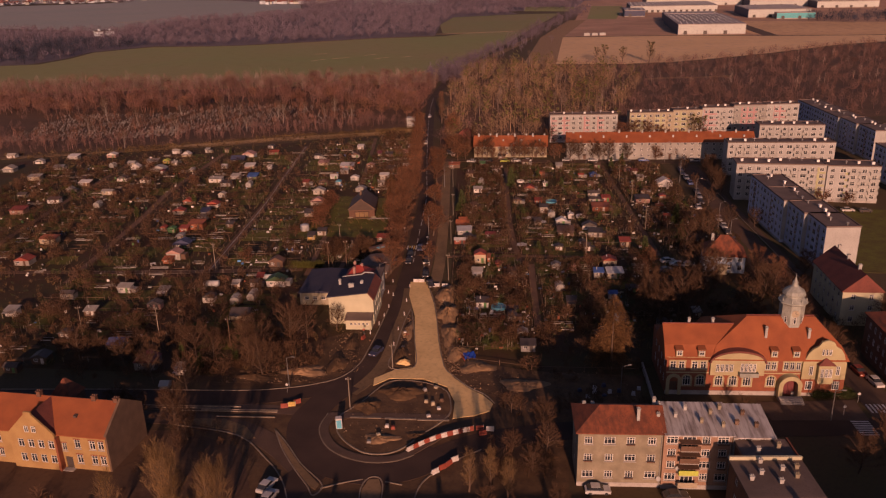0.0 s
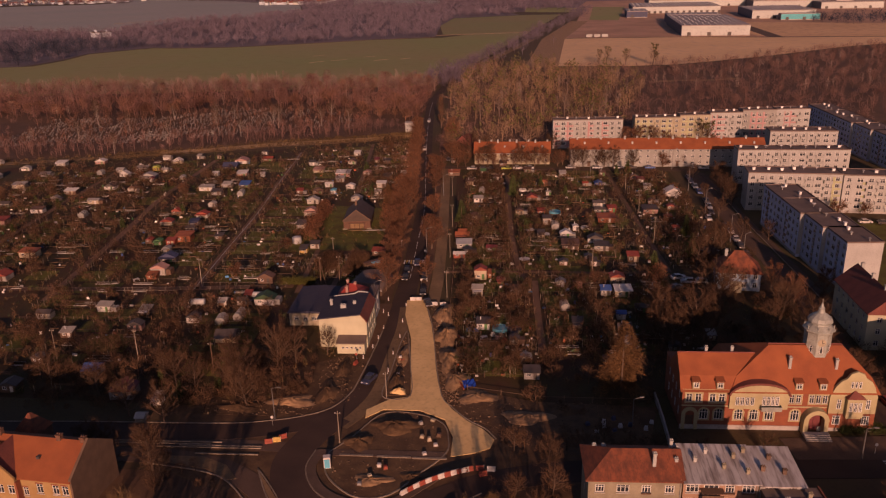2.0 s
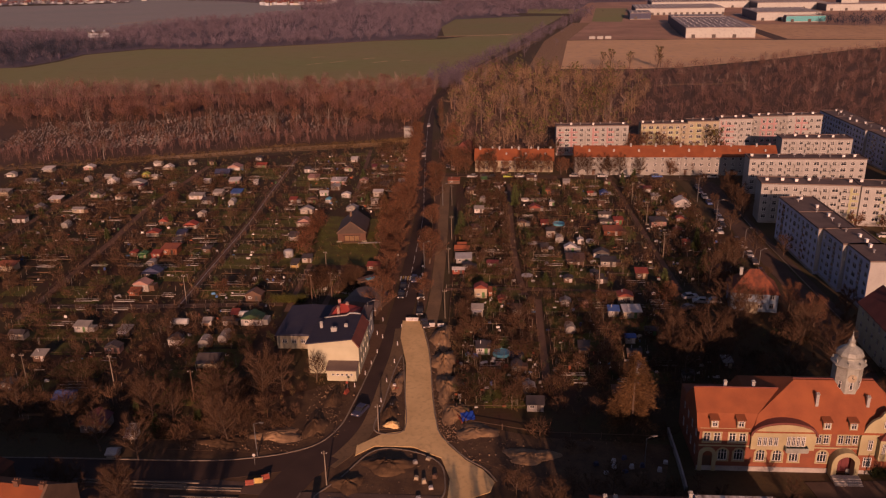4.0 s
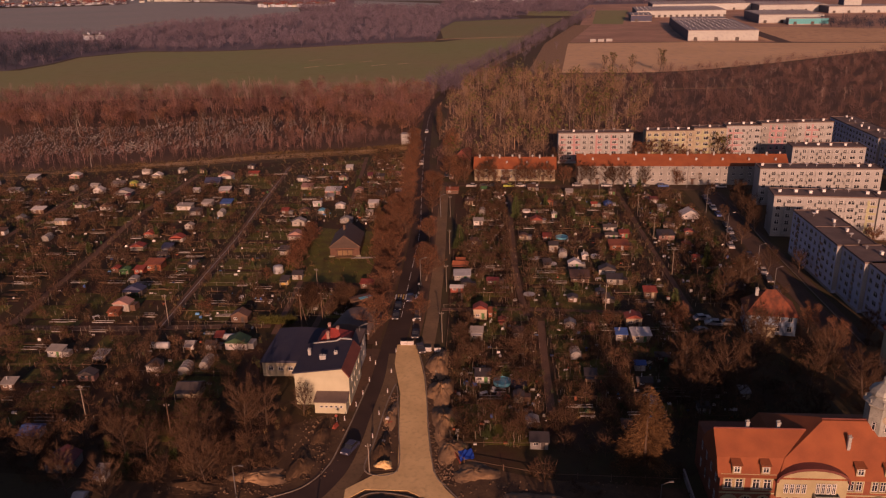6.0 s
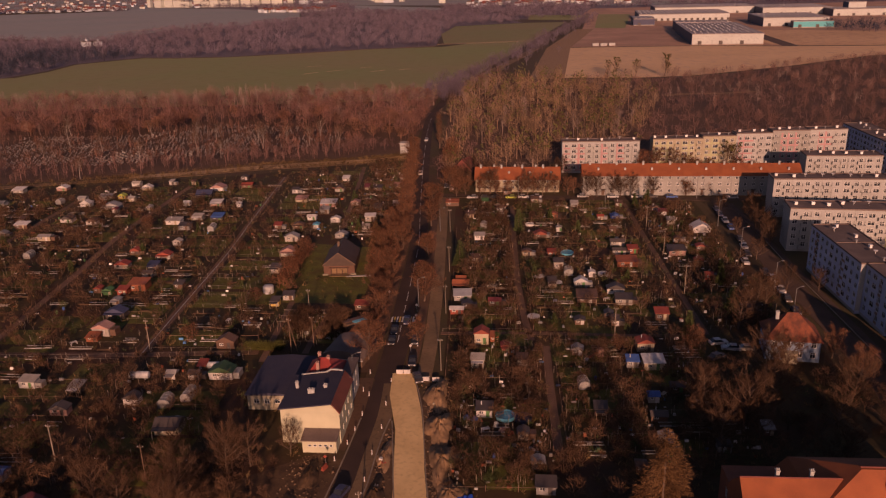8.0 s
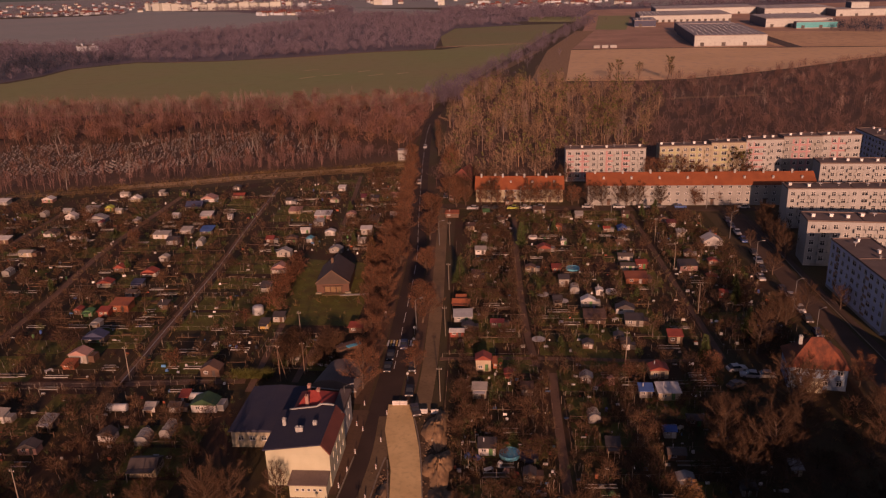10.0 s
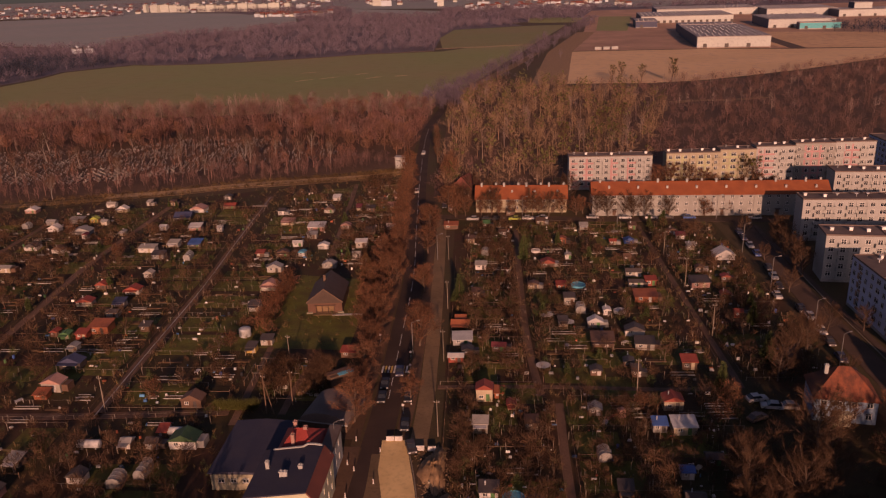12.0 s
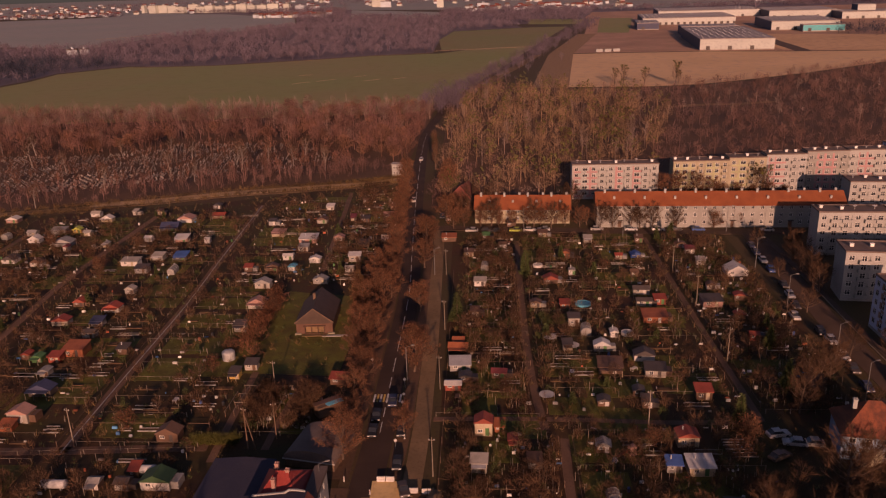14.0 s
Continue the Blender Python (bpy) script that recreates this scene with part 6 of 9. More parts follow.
def mistletoe_tree(seed):
    trunk, crown = tree_meshes("mistletoe", seed, 13, 3.4, 18, 900, low=0.25, rise=1.3, tl=1.3, tw=0.05)
    balls = tri_mesh("mistletoe", ball_clumps(seed, 13, 2.4, 11, 40), mistletoe_m)
    return trunk, crown, balls


KINDS = {
    "avenue": ([tree_meshes("avenue", s, 11.5, 3.9, 20, 2000, russet_m, 4000, low=0.12, tw=0.04) for s in (1, 2, 3, 4)], "roadside tree with russet dry leaves and dark trunk"),
    "small": ([tree_meshes("small", s, 7.5, 2.7, 14, 1100, russet_m, 2200, low=0.18, tw=0.05) for s in (5, 6)], "small roadside tree with rusty winter leaves"),
    "bare": ([tree_meshes("bare", s, 11.0, 4.6, 24, 4400, low=0.15, rise=0.95, tl=1.2, tw=0.028) for s in (7, 8, 9)], "bare spreading tree with fine brown twigs"),
    "tall": ([tree_meshes("tall", s, 14, 2.3, 30, 2000, low=0.08, rise=2.4, tl=1.7, tw=0.032, twig=poplar_twig_m) for s in (10, 11)], "slender bare poplar with golden brown twigs"),
    "pale": ([tree_meshes("pale", s, 14, 3.4, 14, 900, low=0.35, rise=1.3, tl=1.4, tw=0.04, bark=birch_m) for s in (12, 13)], "pale-barked bare tree with thin crown"),
    "fruit": ([tree_meshes("fruit", s, 4.2, 2.0, 14, 1000, low=0.25, tl=0.5, tw=0.02) for s in (14, 15, 16)], "small bare garden fruit tree"),
    "bush": ([tree_meshes("bush", s, 3.2, 2.0, 14, 800, russet_m, 700, low=0.05, tl=0.7, tw=0.035) for s in (17, 18)], "dense reddish winter bush"),
    "column": ([tree_meshes("column", 19, 19, 1.7, 34, 2200, russet_m, 1500, low=0.06, rise=3.2, tl=1.6, tw=0.05)], "tall columnar tree with brown winter leaves"),
    "mistletoe": ([mistletoe_tree(s) for s in (92, 93)], "bare tree with dark round mistletoe tufts"),
    "larch": ([conifer_meshes(20, 17.0, 7.2, larch_m, 12000, 0.6)], "tall brown-gold larch with layered branches"),
    "fir": ([conifer_meshes(s, 8.0, 2.1, green_m, 1900) for s in (21, 22)], "dark green conical conifer in a garden"),
    "thuja": ([conifer_meshes(s, 4.5, 1.0, green_m, 700) for s in (23, 24)], "small dark green garden conifer"),
}
NAMES = {"avenue": "avenue_tree", "small": "roadside_tree", "bare": "bare_tree", "tall": "poplar", "pale": "birch", "fruit": "fruit_tree", "bush": "bush", "column": "column_tree", "mistletoe": "mistletoe_tree", "larch": "larch", "fir": "fir", "thuja": "thuja"}


def tree(kind, x, y, size=1.0, group="", label=""):
    meshes, text = KINDS[kind]
    trunk, crown, *tufts = rnd.choice(meshes)
    m = pose(x, y, 0, 0, 0, rnd.uniform(0, 360)) @ Matrix.Diagonal((size * rnd.uniform(0.92, 1.08), size * rnd.uniform(0.92, 1.08), size * rnd.uniform(0.94, 1.06), 1))
    t = thing(NAMES[kind], m, label or text, "bush" if kind == "bush" else "tree", group)
    part("trunk", trunk, [], t)
    part("crown", crown, [], t)
    for me in tufts:
        tagged(part("mistletoe", me, [], t, "dark round mistletoe tufts"), kind="stuff")
    return t


# rows along the avenue
for k in range(25):
    y = 206 + 8.6 * k
    tree("avenue", -27.4 - 0.055 * max(0, y - 285) + rnd.uniform(-0.8, 0.8), y + rnd.uniform(-1, 1), rnd.uniform(0.78, 1.05), "trees west of the avenue")
for k in range(4, 12):
    tree("avenue", -32.2 + rnd.uniform(-1.3, 1.3), 212 + 8.2 * k + rnd.uniform(-2, 2), rnd.uniform(0.75, 1.0), "trees west of the avenue")
for x, y, size in ((-16.8, 214, 0.8), (-17.0, 240, 1.25), (-17.2, 246, 1.1), (-18.2, 273, 1.0), (-18.6, 279, 0.85), (-19.4, 306, 1.2), (-20.2, 326, 1.25), (-20.8, 331, 1.15), (-14.6, 352, 1.2), (-12.2, 360, 1.1), (-17.0, 386, 1.2), (-15.6, 396, 1.3), (-16.2, 410, 1.2)):
    tree("small", x, y, size * 1.15, "trees east of the avenue")
# single trees
for x, y, s in ((66, 375.5, 1.0), (72, 376.5, 1.05), (79, 376.8, 0.95), (85, 376, 0.8), (78.8, 196.5, 0.75), (76.6, 207, 0.7), (88.6, 202.7, 0.7), (89.4, 195, 0.65), (-8.5, 346.5, 0.8), (-12, 344.5, 0.75)):
    tree("avenue", x, y, s)
for x, y, s in ((21.5, 342.8, 0.8), (51.1, 341.0, 0.75), (88.8, 246, 0.6), (88.2, 283, 0.85), (88.6, 291, 0.9), (89.2, 300, 0.9), (90.2, 309, 0.85), (1.5, 362, 1.0), (-6, 366, 1.1)):
    tree("bare", x, y, s)
tree("larch", 27.9, 152.4, 1.0)
tree("larch", -34.0, 272.5, 0.72, "", "brown larch beside the barn lawn")
tree("column", -23.6, 433, 1.0)
for x, y, s in ((101, 379, 1.0), (106, 380.3, 0.9), (97, 696, 1.0), (103, 693, 1.2), (118, 690, 1.1), (140, 688, 1.35), (143, 686, 0.9), (60, 480, 1.2), (36, 452, 1.1), (74, 500, 1.2)):
    tree("mistletoe", x, y, s)
for x, y, s in ((-2.5, 346.6, 0.62), (3.6, 346.0, 0.66), (8.2, 345.6, 0.6), (13.2, 345.2, 0.72), (18.0, 345.4, 0.66), (26.5, 346, 0.7), (31.5, 345, 0.72), (34, 347, 0.65)):
    tree("avenue", x, y, s, "trees before the low terrace")
for x, y, s in ((58.4, 195.5, 1.15), (42.4, 170, 0.95), (39.8, 175.5, 0.85), (50.6, 175, 0.8), (72, 187, 1.0), (56, 183.5, 0.9), (45, 178, 0.75), (44, 190, 0.7), (60.5, 222, 0.9), (66, 229, 1.0), (70.5, 233, 1.0),
                (76, 176, 0.95), (72.5, 164, 0.9), (66, 178, 0.8), (62, 166, 0.75), (36, 160, 0.65), (74.5, 152, 0.8), (64, 199.5, 0.8), (61, 198, 0.7), (41.9, 183.6, 1.05), (48.3, 177.0, 1.15), (94, 150, 0.9), (100, 160, 0.9), (98, 172, 0.8), (92.5, 165, 0.9),
                (-52, 154, 1.0), (-46.6, 162.6, 0.95), (-43, 164.6, 0.8), (-36.6, 168.6, 0.6), (-49, 146, 0.95), (-46.2, 164, 0.7), (-54, 152.5, 0.8), (-62, 152.5, 0.7), (-66, 152.6, 0.8), (-68, 125, 0.85),
                (-73.5, 128, 0.7), (-82, 150, 0.7), (-95, 155, 0.75), (-71, 158, 0.6), (-58, 164, 0.65), (11, 118, 0.55), (8, 112, 0.5), (4.6, 117.6, 0.45), (17, 127.5, 0.55), (11, 125.5, 0.6), (21, 131, 0.5), (5, 131, 0.45), (12, 100, 0.5),
                (0, 101, 0.45), (5, 97, 0.5), (-60, 124, 0.8), (-57, 121, 0.6), (-62, 127.5, 0.7), (-64, 140, 0.8), (-72, 142, 0.8), (70, 116, 0.8), (64, 112, 0.75), (80, 104, 0.8), (38, 128, 0.4), (50, 130, 0.4)):
    tree("bare", x, y, s)
for x, y, s in ((-52.6, 100, 1.0), (-50, 98, 0.9), (-55, 101.5, 0.85), (-42, 96.5, 0.95), (-44.6, 98, 0.85), (-48, 92, 0.9), (-60, 96, 0.8), (-3, 106, 0.6), (0.8, 107.8, 0.55), (3.5, 104, 0.6)):
    tree("tall", x, y, s)
for x, y, s in ((37.9, 341.6, 0.85), (42.4, 341.4, 0.8), (48.4, 341.6, 0.85), (55.3, 341.0, 0.8), (63.1, 340.4, 0.75), (1.1, 347.5, 0.9), (15.8, 345.5, 0.9), (-9, 351, 0.9), (-1, 350, 0.8), (24, 350, 0.8), (30.5, 362, 1.0), (-14, 356, 0.9)):
    tree("bare", x, y, s, "trees before the terrace")
for k in range(0, 17, 3):
    y = 196 + 8.3 * k
    tree("bare", 80.2 + (y - 230) * 0.03 + rnd.uniform(-1.2, 1.2) if y > 228 else 76.5 + rnd.uniform(-2, 2), y, rnd.uniform(0.5, 0.75), "trees beside the block street")
for k in range(1, 9, 2):
    tree("small" if k % 4 == 1 else "bare", 89.8 + rnd.uniform(-0.5, 0.5), 178 + 3.1 * k + rnd.uniform(-1, 1) if k < 4 else 284 + 8 * (k - 4), rnd.uniform(0.6, 0.85), "trees beside the block street")
for x, y in ((88.6, 379), (95, 379.5), (101, 380), (107, 380.5), (113, 381), (84, 378.5), (129, 270), (112, 272), (119, 268), (76, 341), (84, 343)):
    tree("bush", x, y, rnd.uniform(1.1, 1.9))
for x, y in ((-237, 480), (-165, 405), (-148, 437), (-160, 470), (-147, 462), (-182, 380), (-115, 440), (-105, 450), (-200, 440), (-215, 410), (-92, 445), (-75, 436), (-130, 418), (-88, 455), (-122, 455), (-225, 455), (-185, 470)):
    tree("pale", x, y, rnd.uniform(0.75, 1.1), "trees in the cemetery")
for x, y, s in ((10.5, 298, 1.0), (-8.2, 266, 1.1), (47.4, 217, 0.9), (60.9, 230, 1.0), (59.3, 331, 0.7), (54.5, 330, 0.6), (-51, 336, 0.7), (64, 250, 0.8), (-44, 300, 0.6), (22, 312, 0.6), (-100, 300, 0.5), (-57, 152, 0.6), (-70, 154, 0.5), (-64, 149, 0.5)):
    tree("fir", x, y, s)
for k in range(26):
    x, y = (rnd.uniform(-7, 74), rnd.uniform(205, 330)) if k % 2 else (rnd.uniform(-185, -60), rnd.uniform(215, 370))
    tree("thuja", x, y, rnd.uniform(0.5, 0.9))
for x, y in ((-72, 216), (-62, 250), (-56, 256), (-57.5, 271), (-60, 264), (-58.5, 278), (-120, 306), (-148, 329), (-63, 240), (64, 222), (30, 211), (44, 206), (48, 213), (-55, 246), (-59.5, 285)):
    tree("bush", x, y, rnd.uniform(0.9, 1.6))


# ---- woods: past counting, joined ----
def wood_template(seed, h, n, wide, trunk=True, up=0.9):
    """About n slim blades that make a bare crown on a thin stem."""
    r = np.random.default_rng(seed)
    z = h * (0.3 + 0.7 * r.random(n) ** 0.8)
    rad = wide * np.sqrt(r.random(n)) * np.sin(np.clip((z / h - 0.22) / 0.78, 0.05, 1) * math.pi * 0.86 + 0.25)
    an = r.random(n) * 2 * math.pi
    roots = np.stack([np.cos(an) * rad * 0.75, np.sin(an) * rad * 0.75, z - 0.6], 1)
    ways = unit(np.stack([np.cos(an) * 0.7, np.sin(an) * 0.7, np.full(n, up)], 1) + r.normal(0, 0.35, (n, 3)))
    tri = [blades(roots, ways, 1.3 + 1.6 * r.random(n), 0.08 + 0.10 * r.random(n), r)]
    if trunk:
        k = 7
        a = np.zeros((k, 3))
        a[3:, 2] = h * 0.35
        w = unit(np.concatenate([np.tile([0, 0, 1.0], (3, 1)), np.stack([np.cos(np.arange(4) * 1.6), np.sin(np.arange(4) * 1.6), np.full(4, 1.5)], 1)]) + r.normal(0, 0.03, (k, 3)))
        tri.append(blades(a, w, np.array([h * 0.9] * 3 + [h * 0.5] * 4), np.array([0.36] * 3 + [0.18] * 4), r))
    return np.concatenate(tri)


def scatter(points, templates, lo, hi, seed):
    r = np.random.default_rng(seed)
    out = []
    points = np.asarray(points, float)
    which = r.integers(0, len(templates), len(points))
    for k, t in enumerate(templates):
        p = points[which == k]
        if not len(p):
            continue
        s, q = lo + (hi - lo) * r.random(len(p)), r.random(len(p)) * 2 * math.pi
        c, d = np.cos(q) * s, np.sin(q) * s
        v = t.reshape(1, -1, 3)
        x = v[..., 0] * c[:, None] - v[..., 1] * d[:, None] + p[:, 0:1]
        y = v[..., 0] * d[:, None] + v[..., 1] * c[:, None] + p[:, 1:2]
        z = v[..., 2] * s[:, None]
        out.append(np.stack([x, y, z], -1).reshape(-1, 3, 3))
    return np.concatenate(out)


def fill(outline, n, seed, keep=None):
    r = random.Random(seed)
    xs, ys = [p[0] for p in outline], [p[1] for p in outline]
    out = []
    while len(out) < n:
        x, y = r.uniform(min(xs), max(xs)), r.uniform(min(ys), max(ys))
        if inside(x, y, outline) and (keep is None or keep(x, y, r)):
            out.append((x, y))
    return out


def crown_template(seed, h, wide, n, low=0.25, stem=0.3, fine=0.075):
    """A bare crown of fine upswept twigs round a fork of limbs on a slim stem."""
    r = np.random.default_rng(seed)
    limbs = 11
    an, up = np.arange(limbs) * 2.4 + r.normal(0, 0.3, limbs), 0.25 + 0.75 * (np.arange(limbs) + r.random(limbs)) / limbs
    tip = np.stack([np.cos(an) * wide * np.sin(up * 2.6 + 0.25) * (0.7 + 0.4 * r.random(limbs)), np.sin(an) * wide * np.sin(up * 2.6 + 0.25) * (0.7 + 0.4 * r.random(limbs)), h * (low + (0.97 - low) * up)], 1)
    base = np.stack([np.zeros(limbs), np.zeros(limbs), h * (low * 0.7 + 0.45 * up)], 1)
    k = r.integers(0, limbs, n)
    f = 0.35 + 0.65 * r.random((n, 1)) ** 0.8
    roots = base[k] + (tip - base)[k] * f + r.normal(0, 0.09 * wide, (n, 3))
    ways = unit(unit((tip - base)[k]) + r.normal(0, 0.5, (n, 3)) + np.array([0, 0, 0.45]))
    out = [blades(roots, ways, (0.7 + 0.9 * r.random(n)) * h / 9, fine * (0.7 + 0.7 * r.random(n)), r)]
    out.append(blades(base, unit(tip - base), np.linalg.norm(tip - base, axis=1), np.full(limbs, stem * 0.45), r))
    out.append(blades(np.zeros((3, 3)), unit(np.array([[0, 0, 1.0]] * 3) + r.normal(0, 0.02, (3, 3))), np.full(3, h * 0.92), np.full(3, stem), r))
    return np.concatenate(out)


wood_t = [crown_template(s, h, w, 200, stem=0.2) for s, h, w in ((31, 10.0, 3.8), (32, 8.8, 4.2), (33, 11.0, 3.5), (34, 7.6, 3.7), (30, 9.2, 3.0))]
oak_t = [crown_template(s, h, w, 260, low=0.12, stem=0.2, fine=0.14) for s, h, w in ((81, 9.5, 4.2), (82, 8.0, 4.0), (83, 10.5, 3.9))]
birch_t = [crown_template(s, h, w, 110, low=0.3, stem=0.26, fine=0.06) for s, h, w in ((84, 11.5, 2.0), (85, 10.0, 1.7), (86, 12.5, 2.2))]
sapling_t = [crown_template(s, h, w, 85, low=0.2, stem=0.14, fine=0.055) for s, h, w in ((87, 6.0, 1.7), (88, 5.0, 1.5), (89, 7.0, 1.6))]
scrub_t = [crown_template(s, h, w, 120, low=0.06, stem=0.1, fine=0.07) for s, h, w in ((38, 3.8, 2.2), (39, 4.8, 2.4))]
far_t = [crown_template(s, 10.5, 4.6, 62, low=0.12, stem=0.35, fine=0.42) for s in (35, 36, 37)]



def dome_template(seed, h, wide, n):
    """A round crown of withered leaves over a short fork of limbs."""
    r = np.random.default_rng(seed)
    lobes = 9
    d = unit(r.normal(size=(lobes, 3)) + np.array([0, 0, 0.35]))
    mid = np.array([0, 0, h * 0.6]) + d * np.array([wide * 0.55, wide * 0.55, h * 0.22])
    k = r.integers(0, lobes, n)
    w = unit(r.normal(size=(n, 3)) + np.array([0, 0, 0.25]))
    roots = mid[k] + w * np.array([wide * 0.42, wide * 0.42, h * 0.16]) * (0.75 + 0.3 * r.random((n, 1)))
    out = [blades(roots, unit(w + r.normal(0, 0.6, (n, 3))), 0.45 + 0.6 * r.random(n), 0.20 + 0.22 * r.random(n), r)]
    base = np.tile([0, 0, h * 0.25], (lobes, 1))
    out.append(blades(base, unit(mid - base), np.linalg.norm(mid - base, axis=1), np.full(lobes, 0.16), r))
    out.append(blades(np.zeros((3, 3)), unit(np.array([[0, 0, 1.0]] * 3) + r.normal(0, 0.02, (3, 3))), np.full(3, h * 0.8), np.full(3, 0.3), r))
    return np.concatenate(out)


dome_t = [dome_template(s, h, w, 460) for s, h, w in ((101, 10.5, 4.6), (102, 9.0, 5.0), (103, 12.0, 4.4), (104, 8.0, 4.0))]
# the western wood: young stems before the graves, rusty oaks behind them, pale-stemmed trees along the field
BEHIND = [(-480, 500), (-262, 480), (-200, 480), (-162, 510), (-112, 502), (-66, 474), (-38, 452), (-34, 600), (-330, 600), (-480, 560)]
BEFORE = [(-330, 348), (-192, 379), (-150, 390), (-107, 404), (-64, 420), (-40, 430), (-60, 446), (-118, 428), (-190, 404), (-262, 398), (-340, 390)]
stuff("woodland", tri_mesh("woodland", scatter(fill(BEHIND, 1250, 41), wood_t, 0.5, 1.25, 42), wood_twig_m), "bare purple-brown deciduous woodland in winter", "woodland")
stuff("oak_wood", tri_mesh("oak_wood", scatter(fill(BEHIND, 210, 54, lambda x, y, r: y < 520 + 30 * r.random() or r.random() < 0.12), oak_t, 0.7, 1.1, 55), oak_twig_m), "oaks with rusty dry leaves behind the graves", "woodland")
stuff("birch_wood", tri_mesh("birch_wood", scatter(fill(BEHIND, 380, 56, lambda x, y, r: y > 556 or r.random() < 0.06), birch_t, 0.75, 1.1, 57), pale_twig_m), "pale-stemmed bare trees along the field edge", "woodland")
stuff("young_wood", tri_mesh("young_wood", scatter(fill(BEFORE, 520, 58, lambda x, y, r: x > -130 or r.random() < 0.6), sapling_t, 0.7, 1.25, 59), wood_twig_m), "thin young trees between track and graves", "woodland")
stuff("young_wood", tri_mesh("young_wood", scatter(fill(CEM, 430, 60, lambda x, y, r: x > -120 or r.random() < 0.4), sapling_t + scrub_t, 0.6, 1.2, 61), oak_twig_m), "reddish bushes and saplings among the graves", "woodland")
stuff("undergrowth", tri_mesh("undergrowth", scatter(fill(WOOD_L, 900, 52, lambda x, y, r: not inside(x, y, CEM) or (x > -110 and r.random() < 0.3)), scrub_t, 0.4, 0.9, 53), wood_twig_m), "brown undergrowth and saplings among the trees", "undergrowth")
rust_m = island_mat("withered_oak_leaves", (0.115, 0.058, 0.038), (0.21, 0.108, 0.068))
plum_m = island_mat("withered_beech_leaves", (0.085, 0.043, 0.037), (0.16, 0.078, 0.062))
front_edge = lambda x, y, r: y < 505 + 22 * r.random() or (x > -130 and r.random() < 0.5) or r.random() < 0.1
stuff("oak_wood", tri_mesh("oak_wood", scatter(fill(BEHIND, 62, 92, front_edge), dome_t, 0.75, 1.15, 93), rust_m), "round oaks keeping their rusty leaves", "woodland")
stuff("beech_wood", tri_mesh("beech_wood", scatter(fill(BEHIND, 84, 94, front_edge), dome_t, 0.7, 1.2, 95), plum_m), "round beeches with reddish withered leaves", "woodland")
stuff("oak_wood", tri_mesh("oak_wood", scatter([(-45, 452), (-52, 462), (-40, 470), (-60, 456), (-44, 490), (-56, 498), (-38, 520), (-72, 470), (-50, 540)], dome_t, 0.8, 1.1, 96), rust_m), "rusty oaks beside the avenue bend", "woodland")
# the eastern wood: tall olive poplars with mistletoe, low purple scrub further off
OLIVE = [(-20, 378), (24, 374), (30, 405), (70, 412), (84, 470), (110, 560), (100, 640), (30, 680), (0, 660), (-24, 560)]
CLEARING = [(118, 582), (182, 590), (184, 606), (126, 600)]
olive_spots = fill(OLIVE, 470, 43)
stuff("poplar_wood", tri_mesh("poplar_wood", scatter(olive_spots, wood_t, 0.6, 1.4, 44), olive_twig_m), "olive-brown woodland of bare poplars and alders", "woodland")
stuff("pale_poplars", tri_mesh("pale_poplars", scatter(fill(OLIVE, 60, 62, lambda x, y, r: y > 430), birch_t, 0.9, 1.4, 63), pale_twig_m), "pale-stemmed poplars rising out of the wood", "woodland")
stuff("mistletoe", tri_mesh("mistletoe", scatter(olive_spots[:150], [ball_clumps(s, 12, 2.2, 7) for s in (90, 91)], 0.85, 1.3, 64), mistletoe_m), "round mistletoe tufts in the poplar crowns", "mistletoe")
stuff("woodland", tri_mesh("woodland", scatter(fill(WOOD_R, 1900, 45, lambda x, y, r: not inside(x, y, CLEARING) and (not inside(x, y, OLIVE) or r.random() < 0.1)), wood_t, 0.55, 0.9, 46), wood_twig_m), "bare purple-brown woodland in winter", "woodland")
stuff("undergrowth", tri_mesh("undergrowth", scatter(fill(WOOD_R, 1300, 65, lambda x, y, r: not inside(x, y, CLEARING)), scrub_t, 0.6, 1.2, 66), wood_twig_m), "low purple-brown scrub of the wood", "undergrowth")
stuff("birch_wood", tri_mesh("birch_wood", scatter(fill(WOOD_R, 170, 67, lambda x, y, r: x > 90 and y > 520), birch_t, 0.5, 0.85, 68), pale_twig_m), "pale-stemmed young trees in the scrub", "woodland")
setting("wood_clearing", ribbon([(120, 592), (140, 597), (160, 596), (184, 604)], 7, 0, 0.09), track_m, "pale dry grass clearing in the wood", "ground")
pale_bush = [(-12 + 5.5 * k + rnd.uniform(-2, 2), 384 + rnd.uniform(-3, 5)) for k in range(8)] + [(148, 640), (152, 643), (255, 676), (258, 672), (150, 646)] + [(40 + 4 * k, 402 + rnd.uniform(-2, 3)) for k in range(7)]
stuff("seed_bushes", tri_mesh("seed_bushes", scatter(pale_bush, scrub_t, 0.9, 1.5, 77), blossom_m), "pale bushes with feathery seed heads", "bush")
line = smooth_line([(-30, 590), (-26, 640), (2, 754), (48, 930), (98, 1132), (150, 1340), (176, 1480)], 10)
hedge = [(x + rnd.gauss(0, 8), y + rnd.uniform(-12, 12)) for x, y in line for _ in range(11)]
stuff("tree_belt", tri_mesh("tree_belt", scatter(hedge, wood_t + scrub_t, 0.75, 1.25, 47), hazed_twig_m), "belt of bare trees along the old road", "woodland")
